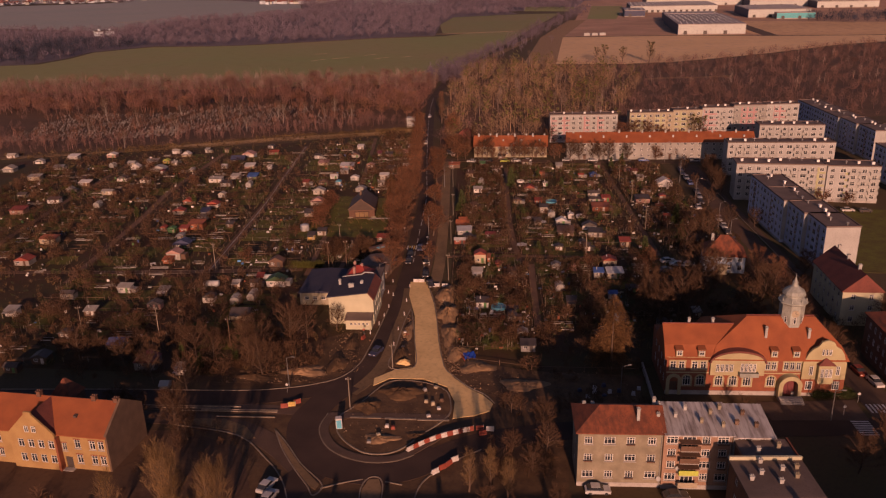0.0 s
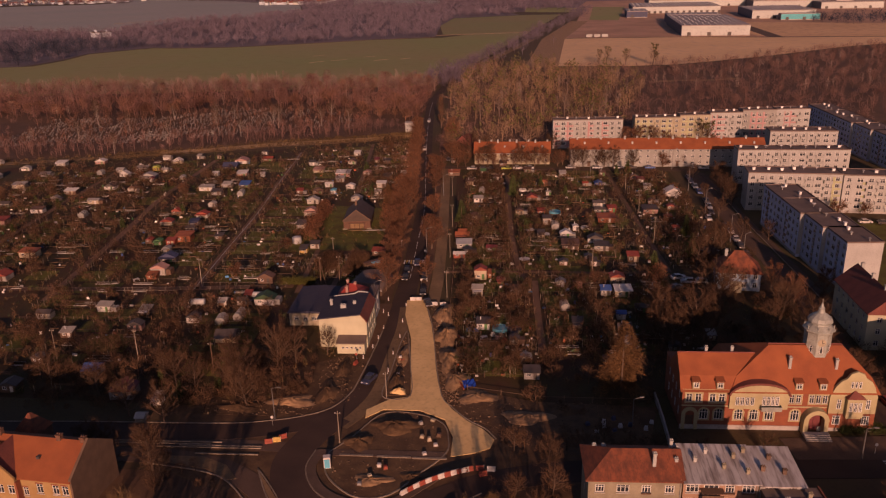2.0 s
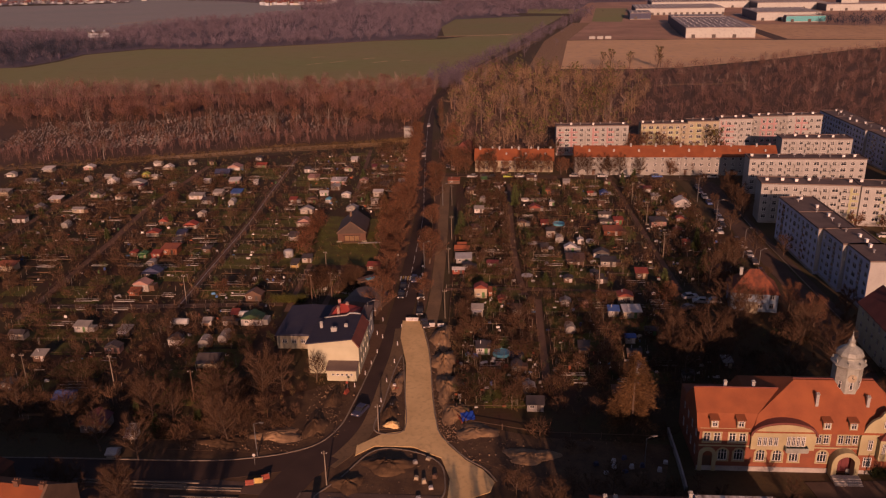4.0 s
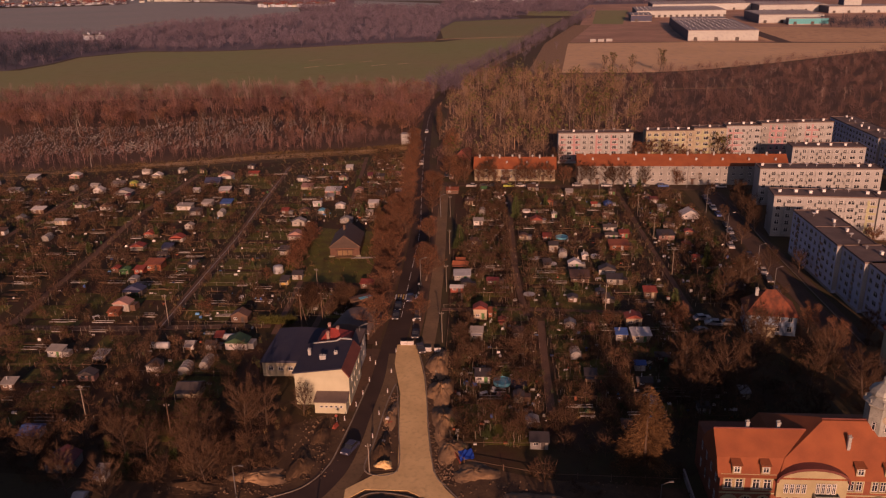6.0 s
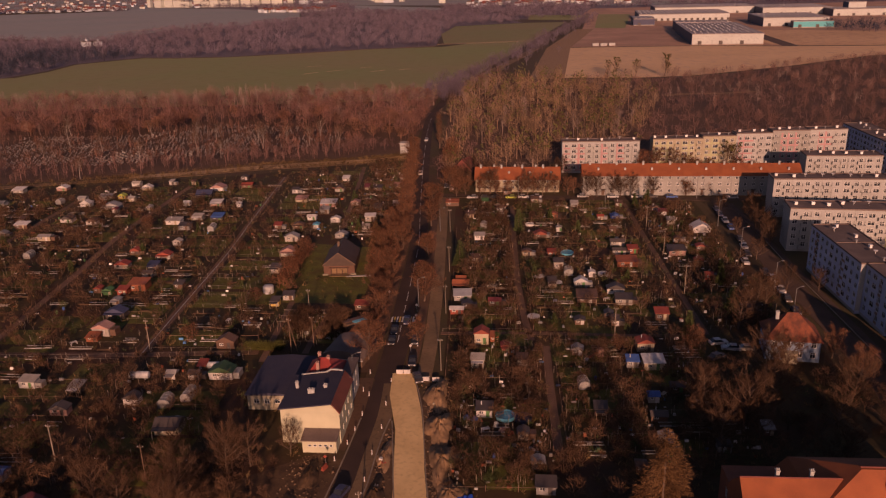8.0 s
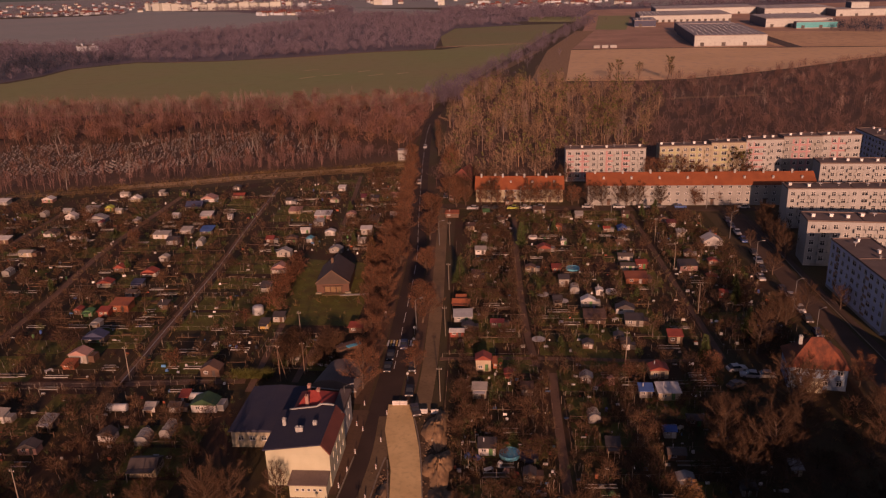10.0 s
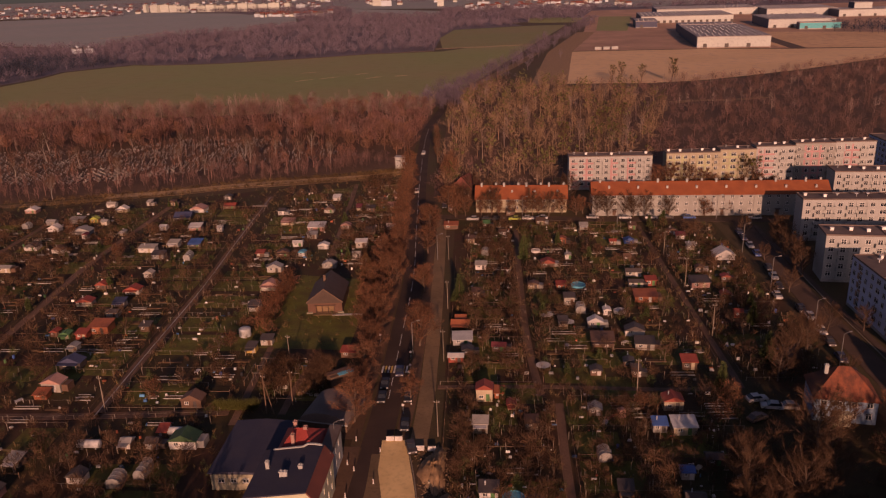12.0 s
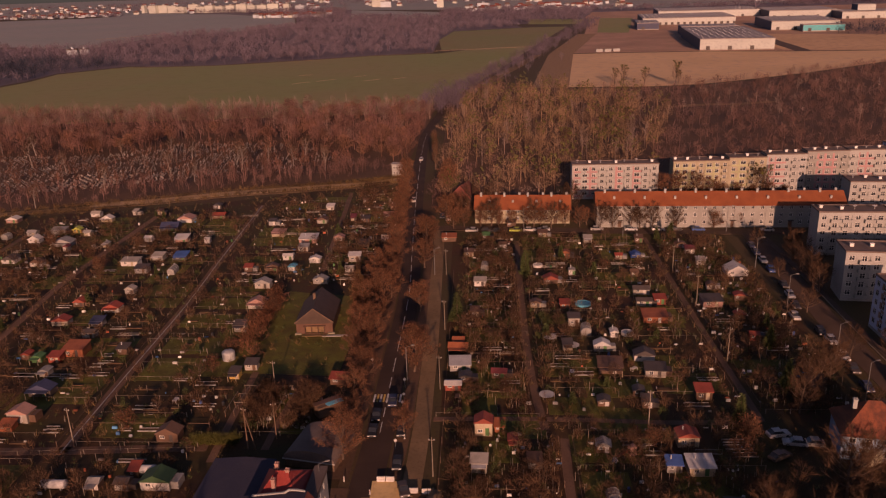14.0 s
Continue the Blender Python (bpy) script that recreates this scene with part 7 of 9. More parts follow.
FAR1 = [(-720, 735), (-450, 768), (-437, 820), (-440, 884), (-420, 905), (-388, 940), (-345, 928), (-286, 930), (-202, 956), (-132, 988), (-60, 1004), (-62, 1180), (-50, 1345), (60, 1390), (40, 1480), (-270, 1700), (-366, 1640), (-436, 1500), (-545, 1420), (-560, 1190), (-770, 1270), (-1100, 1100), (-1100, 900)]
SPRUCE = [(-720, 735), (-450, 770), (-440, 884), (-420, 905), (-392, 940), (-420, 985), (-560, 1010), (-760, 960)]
stuff("far_woodland", tri_mesh("far_woodland", scatter(fill(FAR1, 3600, 48, lambda x, y, r: not inside(x, y, SPRUCE) or r.random() < 0.25), far_t, 0.7, 1.15, 49), hazed_twig_m), "distant bare woodland beyond the fields", "woodland")
stuff("spruce_stand", tri_mesh("spruce_stand", scatter(fill(SPRUCE, 620, 78), far_t, 0.7, 1.2, 79), spruce_m), "dark blue-green spruce stand beyond the field", "woodland")
FAR2 = [(40, 1480), (160, 1490), (220, 1800), (1100, 1800), (1800, 1500), (1800, 2300), (330, 1900), (60, 2080), (-108, 2030), (-94, 1756), (-295, 1869), (-360, 2290), (-600, 2420), (-960, 2500), (-700, 2290), (-430, 1930), (-366, 1660), (-270, 1700)]
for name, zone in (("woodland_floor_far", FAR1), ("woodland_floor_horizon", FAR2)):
    setting(name, sheet(zone, 0.05), hazed_floor_m, "purple-brown woodland floor with distance haze in its colour", "ground")
far_big = [t * np.array([2.4, 2.4, 1.1]) for t in far_t]
bands = [(rnd.uniform(-2300, -1000), rnd.gauss(2330, 30)) for _ in range(260)] + [(rnd.uniform(-2600, 900), rnd.gauss(y, 22)) for y in (2620, 2800, 3050, 3400) for _ in range(230)]
clump = [(rnd.uniform(430, 600), rnd.uniform(1050, 1190)) for _ in range(110)]
stuff("far_woodland", tri_mesh("far_woodland", scatter(fill(FAR2, 2300, 50) + bands, far_big, 0.8, 1.2, 51), hazed_twig_m), "woods on the horizon", "woodland")
stuff("far_grove", tri_mesh("far_grove", scatter(clump, far_t, 0.8, 1.2, 52), spruce_m), "dark grove beside the teal warehouse", "woodland")

# ---- garden colony: huts ----
HUTS = []
ROOF_WORDS = {"white": "white sheet roof", "grey": "grey felt roof", "dark": "dark felt roof", "red": "red roof", "orange": "orange tiled roof", "brown": "brown roof", "blue": "blue roof", "navy": "dark blue roof",
              "green": "green roof", "pine": "dark green roof", "lime": "yellow-green roof", "pink": "faded pink roof", "silver": "silvery corrugated roof", "turquoise": "turquoise roof", "maroon": "dark maroon roof", "yellow": "yellow roof",
              "cream": "cream roof", "teal": "teal roof", "black": "black roof"}


def hut(x, y, w, h, roof, wall, style=""):
    """An allotment hut: walls with a door and windows cut in, a pitched or lean-to roof with overhang, a window and a door."""
    w = max(2.2, min(w, 9.0))
    w, h = w * 0.78, h * 0.76
    d = max(2.2, min(w * rnd.uniform(0.55, 0.85), 4.8))
    style = style or rnd.choice(("gable", "gable", "side", "lean", "lean"))
    HUTS.append((x, y + d / 2, max(w, d) / 2 + 1.0))
    t = thing("garden_hut", pose(x - w / 2, y, 0, 0, 0, rnd.uniform(-5, 2)), "%s garden hut with a %s" % (wall if wall != "dark" else "dark brown", ROOF_WORDS[roof]), "garden hut", "garden huts")
    door = (w * 0.6, 0.08, w * 0.6 + 0.75, min(1.8, h - 0.08))
    win = [(w * 0.16, 0.7, w * 0.16 + min(1.0, w * 0.3), min(1.5, h - 0.1))]
    part("wall", four_walls(w, d, h, win + [door], left=[]), tone(wall if wall != "white" or rnd.random() < 0.4 else "dingy"), t)
    roof_m = tone(roof if roof != "white" or rnd.random() < 0.45 else "dingy")
    window(t, window_mesh(win[0][2] - win[0][0], win[0][3] - 0.7, 1, False), pose((win[0][0] + win[0][2]) / 2, 0, 0.7))
    part("door", Shape().box(door[0], 0.08, door[1], door[2], 0.13, door[3]), tone(rnd.choice(("brown", "dark", "cream", "green", "white"))), t)
    if style == "lean":
        sh = Shape().wallplate([(-0.3, h), (d + 0.3, h + 0.5), (d + 0.3, h + 0.62), (-0.3, h + 0.12)], -0.25, w + 0.25)
        part("roof", sh, roof_m, t, at=pose(0, 0, 0, 0, 0, 90) @ Matrix.Rotation(0, 4, "Z") @ Matrix.Translation((0, -w, 0)))
        part("gable", Shape().box(0, d - 0.1, h - 0.02, w, d, h + 0.42), tone(wall), t)
    else:
        rise = (w if style == "gable" else d) * rnd.uniform(0.18, 0.28)
        part("roof", solid_roof(0, 0, w, d, h, h + rise, over=0.2, along="y" if style == "gable" else "x", thick=0.08), roof_m, t)
        if style == "gable":
            part("gable", Shape().wallplate([(0, h - 0.01), (w, h - 0.01), (w / 2, h + rise - 0.08)], 0, 0.1), tone(wall if rnd.random() < 0.6 else "white"), t)
    r = rnd.random()
    if r < 0.22:
        part("porch_roof", Shape().box(0.1, -1.5, h - 0.12, w - 0.1, -0.05, h - 0.02), tone(roof), t)
        for px in (0.2, w - 0.2):
            part("porch_post", Shape().box(px - 0.05, -1.45, 0, px + 0.05, -1.35, h - 0.12), tone("cream"), t)
    elif r < 0.4:
        part("chimney", Shape().tube((w * 0.3, d * 0.6, h), (w * 0.3, d * 0.6, h + 1.2), 0.1, 0.1, 7), tone("silver"), t)
    elif r < 0.6:
        part("lean_to", Shape().box(w + 0.01, d * 0.2, 0, w + 1.4, d, h * 0.75), tone(rnd.choice(("brown", "grey", "dark"))), t)
    return t


hut(-179.7, 359.2, 5.7, 2, "white", "pink")
hut(-162.8, 342.8, 4.3, 2, "grey", "grey")
hut(-153.8, 344.4, 6.5, 2, "white", "grey")
hut(-147.5, 345.4, 3.8, 2, "lime", "yellow")
hut(-142.0, 341.9, 3.1, 2, "grey", "cream")
hut(-145.3, 330.4, 8.5, 2, "grey", "grey")
hut(-150.3, 365.8, 4.6, 2, "white", "white")
hut(-142.7, 358.8, 5.5, 2, "white", "cream")
hut(-135.4, 367.2, 2.2, 2, "white", "white")
hut(-125.9, 366.8, 3.2, 2, "brown", "cream")
hut(-114.1, 346.5, 8.0, 2, "navy", "dark")
hut(-112.0, 356.6, 7.2, 2, "pink", "white")
hut(-100.7, 361.1, 5.9, 2, "red", "brown")
hut(-105.5, 374.1, 4.1, 2, "dark", "dark")
hut(-116.9, 334.7, 3.2, 2, "white", "white")
hut(-104.8, 333.6, 5.4, 2, "white", "pink")
hut(-95.4, 332.0, 1.9, 2, "white", "white")
hut(-129.5, 329.2, 2.4, 2, "white", "cream")
hut(-72.4, 338.3, 5.6, 2, "pink", "cream")
hut(-154.6, 314.1, 5.7, 2, "dark", "white")
hut(-143.6, 311.1, 5.1, 2, "brown", "white")
hut(-113.0, 310.6, 7.0, 2, "white", "white")
hut(-105.9, 315.6, 4.5, 2, "white", "grey")
hut(-98.4, 315.3, 5.2, 2, "blue", "dark")
hut(-106.6, 304.0, 5.1, 2, "dark", "grey")
hut(-103.0, 287.6, 3.4, 2, "white", "grey")
hut(-113.4, 278.5, 4.1, 2, "red", "brown")
hut(-102.3, 274.4, 5.4, 2, "red", "white")
hut(-112.2, 265.8, 5.4, 2, "red", "white")
hut(-102.0, 265.3, 3.9, 2, "navy", "grey")
hut(-99.6, 248.0, 6.4, 2.6, "orange", "orange")
hut(-102.7, 245.1, 3.6, 2, "red", "red")
hut(-107.0, 245.1, 3.0, 2, "green", "green")
hut(-110.6, 246.6, 2.5, 2, "red", "brown")
hut(-101.5, 238.2, 2.7, 2, "grey", "white")
hut(-97.5, 229.2, 6.6, 2.4, "navy", "dark")
hut(-96.3, 218.7, 5.7, 3, "pink", "white")
hut(-97.1, 215.4, 3.6, 1.5, "orange", "orange")
hut(-62.5, 211.8, 5.6, 2.6, "brown", "brown")
hut(-58.8, 196.6, 6.7, 2.6, "pine", "white", "gable")
hut(-70.0, 196.5, 2.6, 2, "grey", "brown")
hut(-64.9, 196.6, 3.1, 2, "dark", "white")
hut(-64.2, 200.2, 1.7, 2, "red", "brown")
hut(-57.0, 236.8, 2.8, 2, "dark", "yellow")
hut(-54.3, 240.8, 3.6, 2, "dark", "white")
hut(-63.0, 261.3, 3.6, 2.6, "dark", "white")
hut(-62.7, 275.9, 6.2, 2.4, "pink", "white")
hut(-65.1, 290.5, 5.6, 2.4, "grey", "white")
hut(-73.1, 304.0, 3.2, 2, "red", "brown")
hut(-65.9, 304.7, 4.5, 2, "brown", "brown")
hut(-63.3, 314.2, 4.0, 2, "white", "white")
hut(-59.8, 304.5, 2.8, 2, "turquoise", "grey")
hut(-60.2, 370.1, 3.5, 2, "white", "white")
hut(-60.1, 352.8, 4.6, 2, "brown", "white")
hut(-36.0, 357.8, 5.8, 2, "pink", "cream")
hut(-60.5, 330.6, 7.4, 2, "white", "pink")
hut(-50.3, 332.6, 4.3, 2, "pink", "brown")
hut(-34.3, 331.3, 3.4, 2, "white", "white")
hut(-60.3, 322.6, 4.2, 2, "grey", "white")
hut(-13.1, 330.5, 6.0, 2, "orange", "brown")
hut(-41.7, 311.9, 4.6, 2.6, "white", "white")
hut(-54.1, 311.3, 4.3, 2, "white", "grey")
hut(-42.0, 303.0, 3.1, 2, "white", "white")
hut(-48.9, 293.6, 5.3, 2, "grey", "grey")
hut(-33.0, 234.1, 4.8, 2, "red", "brown")
hut(-6.7, 239.9, 5.8, 2, "silver", "grey")
hut(-8.0, 231.3, 4.4, 2, "white", "red")
hut(-5.4, 234.7, 3.4, 2, "dark", "brown")
hut(-2.6, 290.6, 4.1, 2, "white", "white")
hut(-7.6, 249.4, 5.6, 1.8, "orange", "brown")
hut(-1.5, 213.9, 4.3, 4, "red", "cream")
hut(-2.3, 202.0, 3.6, 2.8, "white", "white")
hut(1.5, 215.1, 1.9, 1.8, "orange", "orange")
hut(4.0, 210.5, 1.6, 1.8, "red", "red")
hut(12.1, 275.1, 3.6, 2, "brown", "cream")
hut(17.4, 291.8, 5.1, 2, "red", "brown")
hut(19.7, 273.9, 3.2, 2, "red", "orange")
hut(20.9, 263.3, 3.5, 3, "dark", "white")
hut(23.4, 312.7, 3.4, 2.6, "orange", "orange")
hut(24.0, 298.7, 2.0, 2, "white", "white")
hut(-7.5, 252.9, 3.5, 2, "orange", "red")
hut(70.5, 296.0, 7.5, 2.2, "white", "white")
hut(60.5, 286.5, 3.0, 2, "brown", "white")
hut(57.8, 274.2, 6.4, 2.2, "dark", "pink")
hut(62.3, 266.0, 3.3, 2.2, "red", "brown")
hut(62.1, 254.5, 2.6, 2.2, "red", "red")
hut(65.7, 278.5, 3.2, 2.2, "red", "brown")
hut(44.8, 312.5, 3.8, 1.6, "blue", "blue")
hut(41.1, 283.4, 5.5, 2.2, "dark", "white")
hut(40.4, 275.3, 5.0, 2.2, "dark", "white")
hut(44.7, 276.3, 3.8, 2.2, "red", "red")
hut(41.2, 264.7, 7.5, 2.2, "orange", "orange")
hut(29.8, 256.8, 2.0, 2, "white", "white")
hut(25.8, 249.3, 4.6, 2.4, "silver", "grey")
hut(26.2, 238.6, 6.6, 2.2, "brown", "brown")
hut(34.6, 244.4, 5.8, 2.2, "dark", "white")
hut(35.6, 237.0, 5.5, 2.2, "dark", "white")
hut(30.5, 228.6, 2.8, 2, "dark", "brown")
hut(43.4, 227.2, 4.1, 2.6, "red", "brown")
hut(36.2, 210.1, 4.9, 3, "red", "cream")
hut(36.4, 201.1, 5.6, 2.4, "silver", "cream")
hut(31.9, 202.2, 3.3, 2.2, "blue", "grey")
hut(67.0, 231.0, 4.5, 2.2, "brown", "brown")
hut(40.5, 348.6, 3.2, 2, "white", "white")
hut(32.1, 327.5, 3.3, 2, "white", "white")
hut(61.0, 344.4, 3.8, 2, "dark", "brown")
hut(60.4, 320.9, 3.9, 2, "brown", "pink")
hut(62.6, 305.5, 3.2, 2, "white", "white")
hut(39.5, 311.2, 2.7, 2, "red", "brown")
hut(17.9, 333.9, 3.8, 2, "brown", "brown")
hut(4.5, 323.0, 3.2, 2, "brown", "grey")
hut(7.9, 345.6, 3.9, 2, "dark", "brown")
hut(-0.9, 331.7, 3.0, 2, "green", "brown")
hut(-6.2, 315.3, 3.5, 2, "brown", "cream")
hut(48.3, 326.9, 3.2, 2, "brown", "brown")
hut(-100.6, 192.6, 4.7, 2.2, "white", "white")
hut(-88.7, 190.6, 3.4, 2, "white", "dark")
hut(-87.6, 181.3, 4.6, 2.2, "dark", "pink")
hut(-74.4, 185.7, 4.0, 2.2, "dark", "white")
hut(-62.4, 174.4, 6.3, 2.6, "dark", "cream")
hut(-88.0, 159.0, 4.7, 2.2, "blue", "white")
hut(-76.4, 148.1, 6.3, 2.8, "maroon", "grey")
hut(33.6, 187.3, 2.8, 2.2, "blue", "white")
hut(9.7, 157.2, 4.2, 2.2, "dark", "grey")
hut(26.7, 163.5, 2.1, 2, "brown", "brown")
hut(52.5, 175.4, 2.3, 2, "grey", "brown")
hut(-67.9, 146.0, 1.8, 2, "white", "white")
hut(-102.4, 150.9, 4.6, 2.4, "dark", "brown")
hut(-106.8, 146.9, 4.0, 2.2, "dark", "brown")
hut(-103.1, 163.9, 3.5, 2.2, "dark", "brown")
hut(-124.3, 177.2, 4.0, 2.2, "grey", "white")
hut(-103.0, 177.1, 3.7, 2, "white", "brown")
hut(-114.7, 188.2, 4.8, 2.4, "dark", "white")
hut(-142.3, 214.4, 6.2, 2.4, "red", "white")
hut(-144.7, 234.2, 7.0, 2.4, "orange", "cream")
hut(-174.4, 267.5, 6.6, 2.2, "red", "pink")
hut(-215.6, 332.6, 6.6, 2.2, "white", "grey")
hut(-195.1, 317.0, 6.7, 2.2, "white", "cream")
hut(-194.0, 336.8, 6.0, 2, "grey", "white")
hut(-167.5, 306.7, 6.0, 2.2, "white", "brown")
hut(-185.2, 290.4, 4.8, 2, "dark", "white")
hut(-167.9, 281.9, 6.0, 2, "brown", "white")
hut(-151.6, 293.3, 5.7, 2.2, "grey", "cream")
hut(-157.6, 335.0, 5.3, 2, "white", "white")
hut(-209.6, 348.3, 5.0, 2, "grey", "white")
hut(-230.6, 360.9, 5.3, 2, "white", "white")
hut(-197.4, 356.8, 5.8, 2, "white", "grey")
hut(-68.9, 139.6, 1.2, 1.5, "white", "white")


# the rest of the huts, plot by plot
LANE_LINES = [smooth_line(p, 6) for _, p, _ in LANES]


def free(x, y, room):
    if any((x - a) ** 2 + (y - b) ** 2 < (room + c) ** 2 for a, b, c in HUTS):
        return False
    if any((x - a) ** 2 + (y - b) ** 2 < (room + 1.5) ** 2 for line in LANE_LINES for a, b in line):
        return False
    if -64 < x < -32 and 234 < y < 290 or -54 < x < -24 and 165 < y < 216 or 60 < x < 76 and 200 < y < 216:
        return False
    return True


COLUMNS = [(-199, -166, 225, 345), (-161, -127, 205, 358), (-122, -84.5, 150, 368), (-81, -55, 158, 385), (-50, -36, 214, 232), (-52, -33, 292, 400),
           (-7, 11.6, 158, 217), (-7, 7.4, 221, 334), (14.4, 49, 168, 217), (10.4, 50, 221, 332), (53, 74, 222, 330)]
tries = 0
while len(HUTS) < 178 and tries < 4000:
    tries += 1
    c = rnd.choice(COLUMNS)
    x, y = rnd.uniform(c[0] + 2, c[1] - 2), rnd.uniform(c[2], c[3])
    if inside(x, y, GARDEN_L if x < -20 else GARDEN_R) and free(x, y, 3.0):
        hut(x, y, rnd.uniform(2.4, 4.2), rnd.uniform(1.8, 2.3), rnd.choice(("grey", "brown", "dark", "dark", "maroon", "dark", "brown")), rnd.choice(("cream", "brown", "grey", "brown", "brown", "white")))


# ---- plots: lawns, beds, fences, trees ----
POST = Shape().box(-0.045, -0.045, 0, 0.045, 0.045, 0.98).box(-0.06, -0.06, 0.98, 0.06, 0.06, 1.02).mesh("post", old_post_m)
DARK_POST = Shape().box(-0.05, -0.05, 0, 0.05, 0.05, 1.3).mesh("post", timber_m)
RAIL = Shape().box(0, -0.02, -0.018, 1, 0.02, 0.018).mesh("rail", old_post_m)
DARK_RAIL = Shape().box(0, -0.03, -0.04, 1, 0.03, 0.04).mesh("rail", timber_m)


def fence(x0, y0, x1, y1, pale, group="fences between garden plots"):
    L = math.hypot(x1 - x0, y1 - y0)
    t = thing("fence", pose(x0, y0, 0.03, 0, 0, math.degrees(math.atan2(y1 - y0, x1 - x0))), "low fence of pale concrete posts and rails" if pale else "low fence of dark weathered timber", "fence", group)
    n = max(2, round(L / (4.4 if pale else 6.5)))
    for i in range(n + 1):
        part("post", POST if pale else DARK_POST, [], t, at=pose(L * i / n, 0, 0))
    for z in ((0.95,) if pale else (0.9,)):
        part("rail", RAIL if pale else DARK_RAIL, [], t, at=pose(0, 0, z) @ Matrix.Diagonal((L, 1, 1, 1)))


EDGE = []
plots = 0
for x0, x1, y0, y1 in COLUMNS:
    y = y0
    while y < y1:
        deep = rnd.uniform(6.5, 11.5)
        slope = -0.03
        xm = (x0 + x1) / 2
        for a, b in ((x0 + 1.2, xm - 0.6), (xm + 0.6, x1 - 1.2)) if x1 - x0 > 30 else ((x0 + 1.0, x1 - 1.0),):
            if not inside((a + b) / 2, y + deep / 2, GARDEN_L if a < -20 else GARDEN_R):
                continue
            plots += 1
            k = rnd.random()
            w = b - a
            if k < 0.62:
                f = rnd.uniform(0.45, 0.85)
                s = a if rnd.random() < 0.5 else b - w * f
                setting("lawn", sheet([(s, y + 0.6), (s + w * f, y + 0.6 + w * f * slope), (s + w * f, y + deep - 0.8), (s, y + deep - 0.8)], 0.055 + 0.01 * rnd.random()), lawn_m, "damp winter lawn of a garden plot", "lawn")
            if k > 0.4:
                for _ in range(rnd.randint(2, 5)):
                    bx, by, bw = rnd.uniform(a, b - 3), y + rnd.uniform(0.5, deep - 1.5), rnd.uniform(2, 6)
                    if free(bx + bw / 2, by, 1.2):
                        EDGE.append((bx, by, min(bw, b - bx), rnd.uniform(0.8, 1.4)))
            if rnd.random() < (0.5 if x0 > -125 else 0.2):
                fence(a, y, b, y + (b - a) * slope * 0.3, rnd.random() < (0.55 if a > -90 else 0.2))
        y += deep

for x0, y0, x1, y1 in ((-7, 228, 7.4, 238.5), (10.8, 322, 24, 331), (55, 276, 73, 292), (20, 228, 34, 236), (36, 262, 48, 275), (12, 237, 26, 243), (-80, 236, -66, 247), (-79.5, 249, -64, 258), (-80.5, 264, -62, 272), (-79, 213, -66, 222), (-98, 226, -86, 236), (-100, 248, -87, 258), (14.6, 205, 27, 214), (-6.6, 205, 5, 212)):
    setting("lawn", sheet([(x0, y0 + 0.4), (x1, y0), (x1, y1), (x0, y1 + 0.4)], 0.075), lawn_m, "green winter lawn of a garden plot", "lawn")

beds, edging = Shape(), Shape()
for x, y, w, d in EDGE:
    beds.box(x, y, 0.03, x + w, y + d, 0.24, taper=0.12)
    if rnd.random() < 0.45:
        edging.box(x - 0.06, y - 0.08, 0.03, x + w + 0.06, y - 0.01, 0.3).box(x - 0.06, y + d + 0.01, 0.03, x + w + 0.06, y + d + 0.08, 0.3)
stuff("garden_beds", beds.mesh("garden_beds", soil_m), "dug vegetable beds of dark soil", "garden bed")
stuff("bed_edging", edging.mesh("bed_edging", concrete_m), "pale concrete edging of vegetable beds", "edging")
# long pale edgings west of the lane
for y, xa, xb in ((227.6, -98, -84), (236.6, -81.5, -66.5), (243.6, -80.8, -68), (249.8, -80.4, -69), (256.0, -84.0, -71.5), (259.2, -83.0, -71.5), (265, -82, -66), (270.8, -79, -68.5), (275.8, -80, -71), (283, -82, -62), (221.4, -80, -62)):
    fence(xa, y, xb, y - 0.5, True)
for y, xa, xb in ((243.0, -5, 9), (247.5, -6, 8), (231.0, 12, 26), (220.9, -11, 9.5), (253.6, -6, 8), (259, -4, 9), (240, 11, 26), (247, 12, 27), (236, 28, 48), (256, 14, 30), (264, -6, 8), (271, 12, 30), (283, -5, 8), (296, 12, 28)):
    fence(xa, y, xb, y - 0.4, rnd.random() < 0.75)
for xa, ya, xb, yb in ((-83.6, 210, -84.4, 262), (-80.2, 210, -81.0, 262), (-84.8, 264, -88.6, 330), (-81.6, 264, -85.0, 330), (8.0, 222, 7.0, 292), (11.2, 222, 10.6, 292), (12.0, 170, 12.6, 212), (14.6, 170, 15.2, 212),
                       (50.2, 224, 49.8, 300), (53.6, 224, 53.2, 300), (-122.6, 212, -126.4, 290), (-119.8, 212, -123.2, 290), (-94, 207.0, -56, 208.6), (-118, 206.8, -96, 207), (-9.4, 222, -10.4, 300), (-9.0, 160, -9.4, 218)):
    fence(xa, ya, xb, yb, abs(yb - ya) < 3, "fences along garden lanes")

# vine and bean stakes, joined
stakes = Shape()
for _ in range(2600):
    c = rnd.choice(COLUMNS)
    x, y = rnd.uniform(c[0], c[1]), rnd.uniform(c[2], c[3])
    if inside(x, y, GARDEN_L if x < -20 else GARDEN_R) and free(x, y, 0.2):
        h = rnd.uniform(0.9, 2.1)
        stakes.box(x - 0.035, y - 0.035, 0, x + 0.035, y + 0.035, h)
stuff("garden_stakes", stakes.mesh("garden_stakes", old_post_m), "pale stakes and posts standing in the beds", "garden stake")


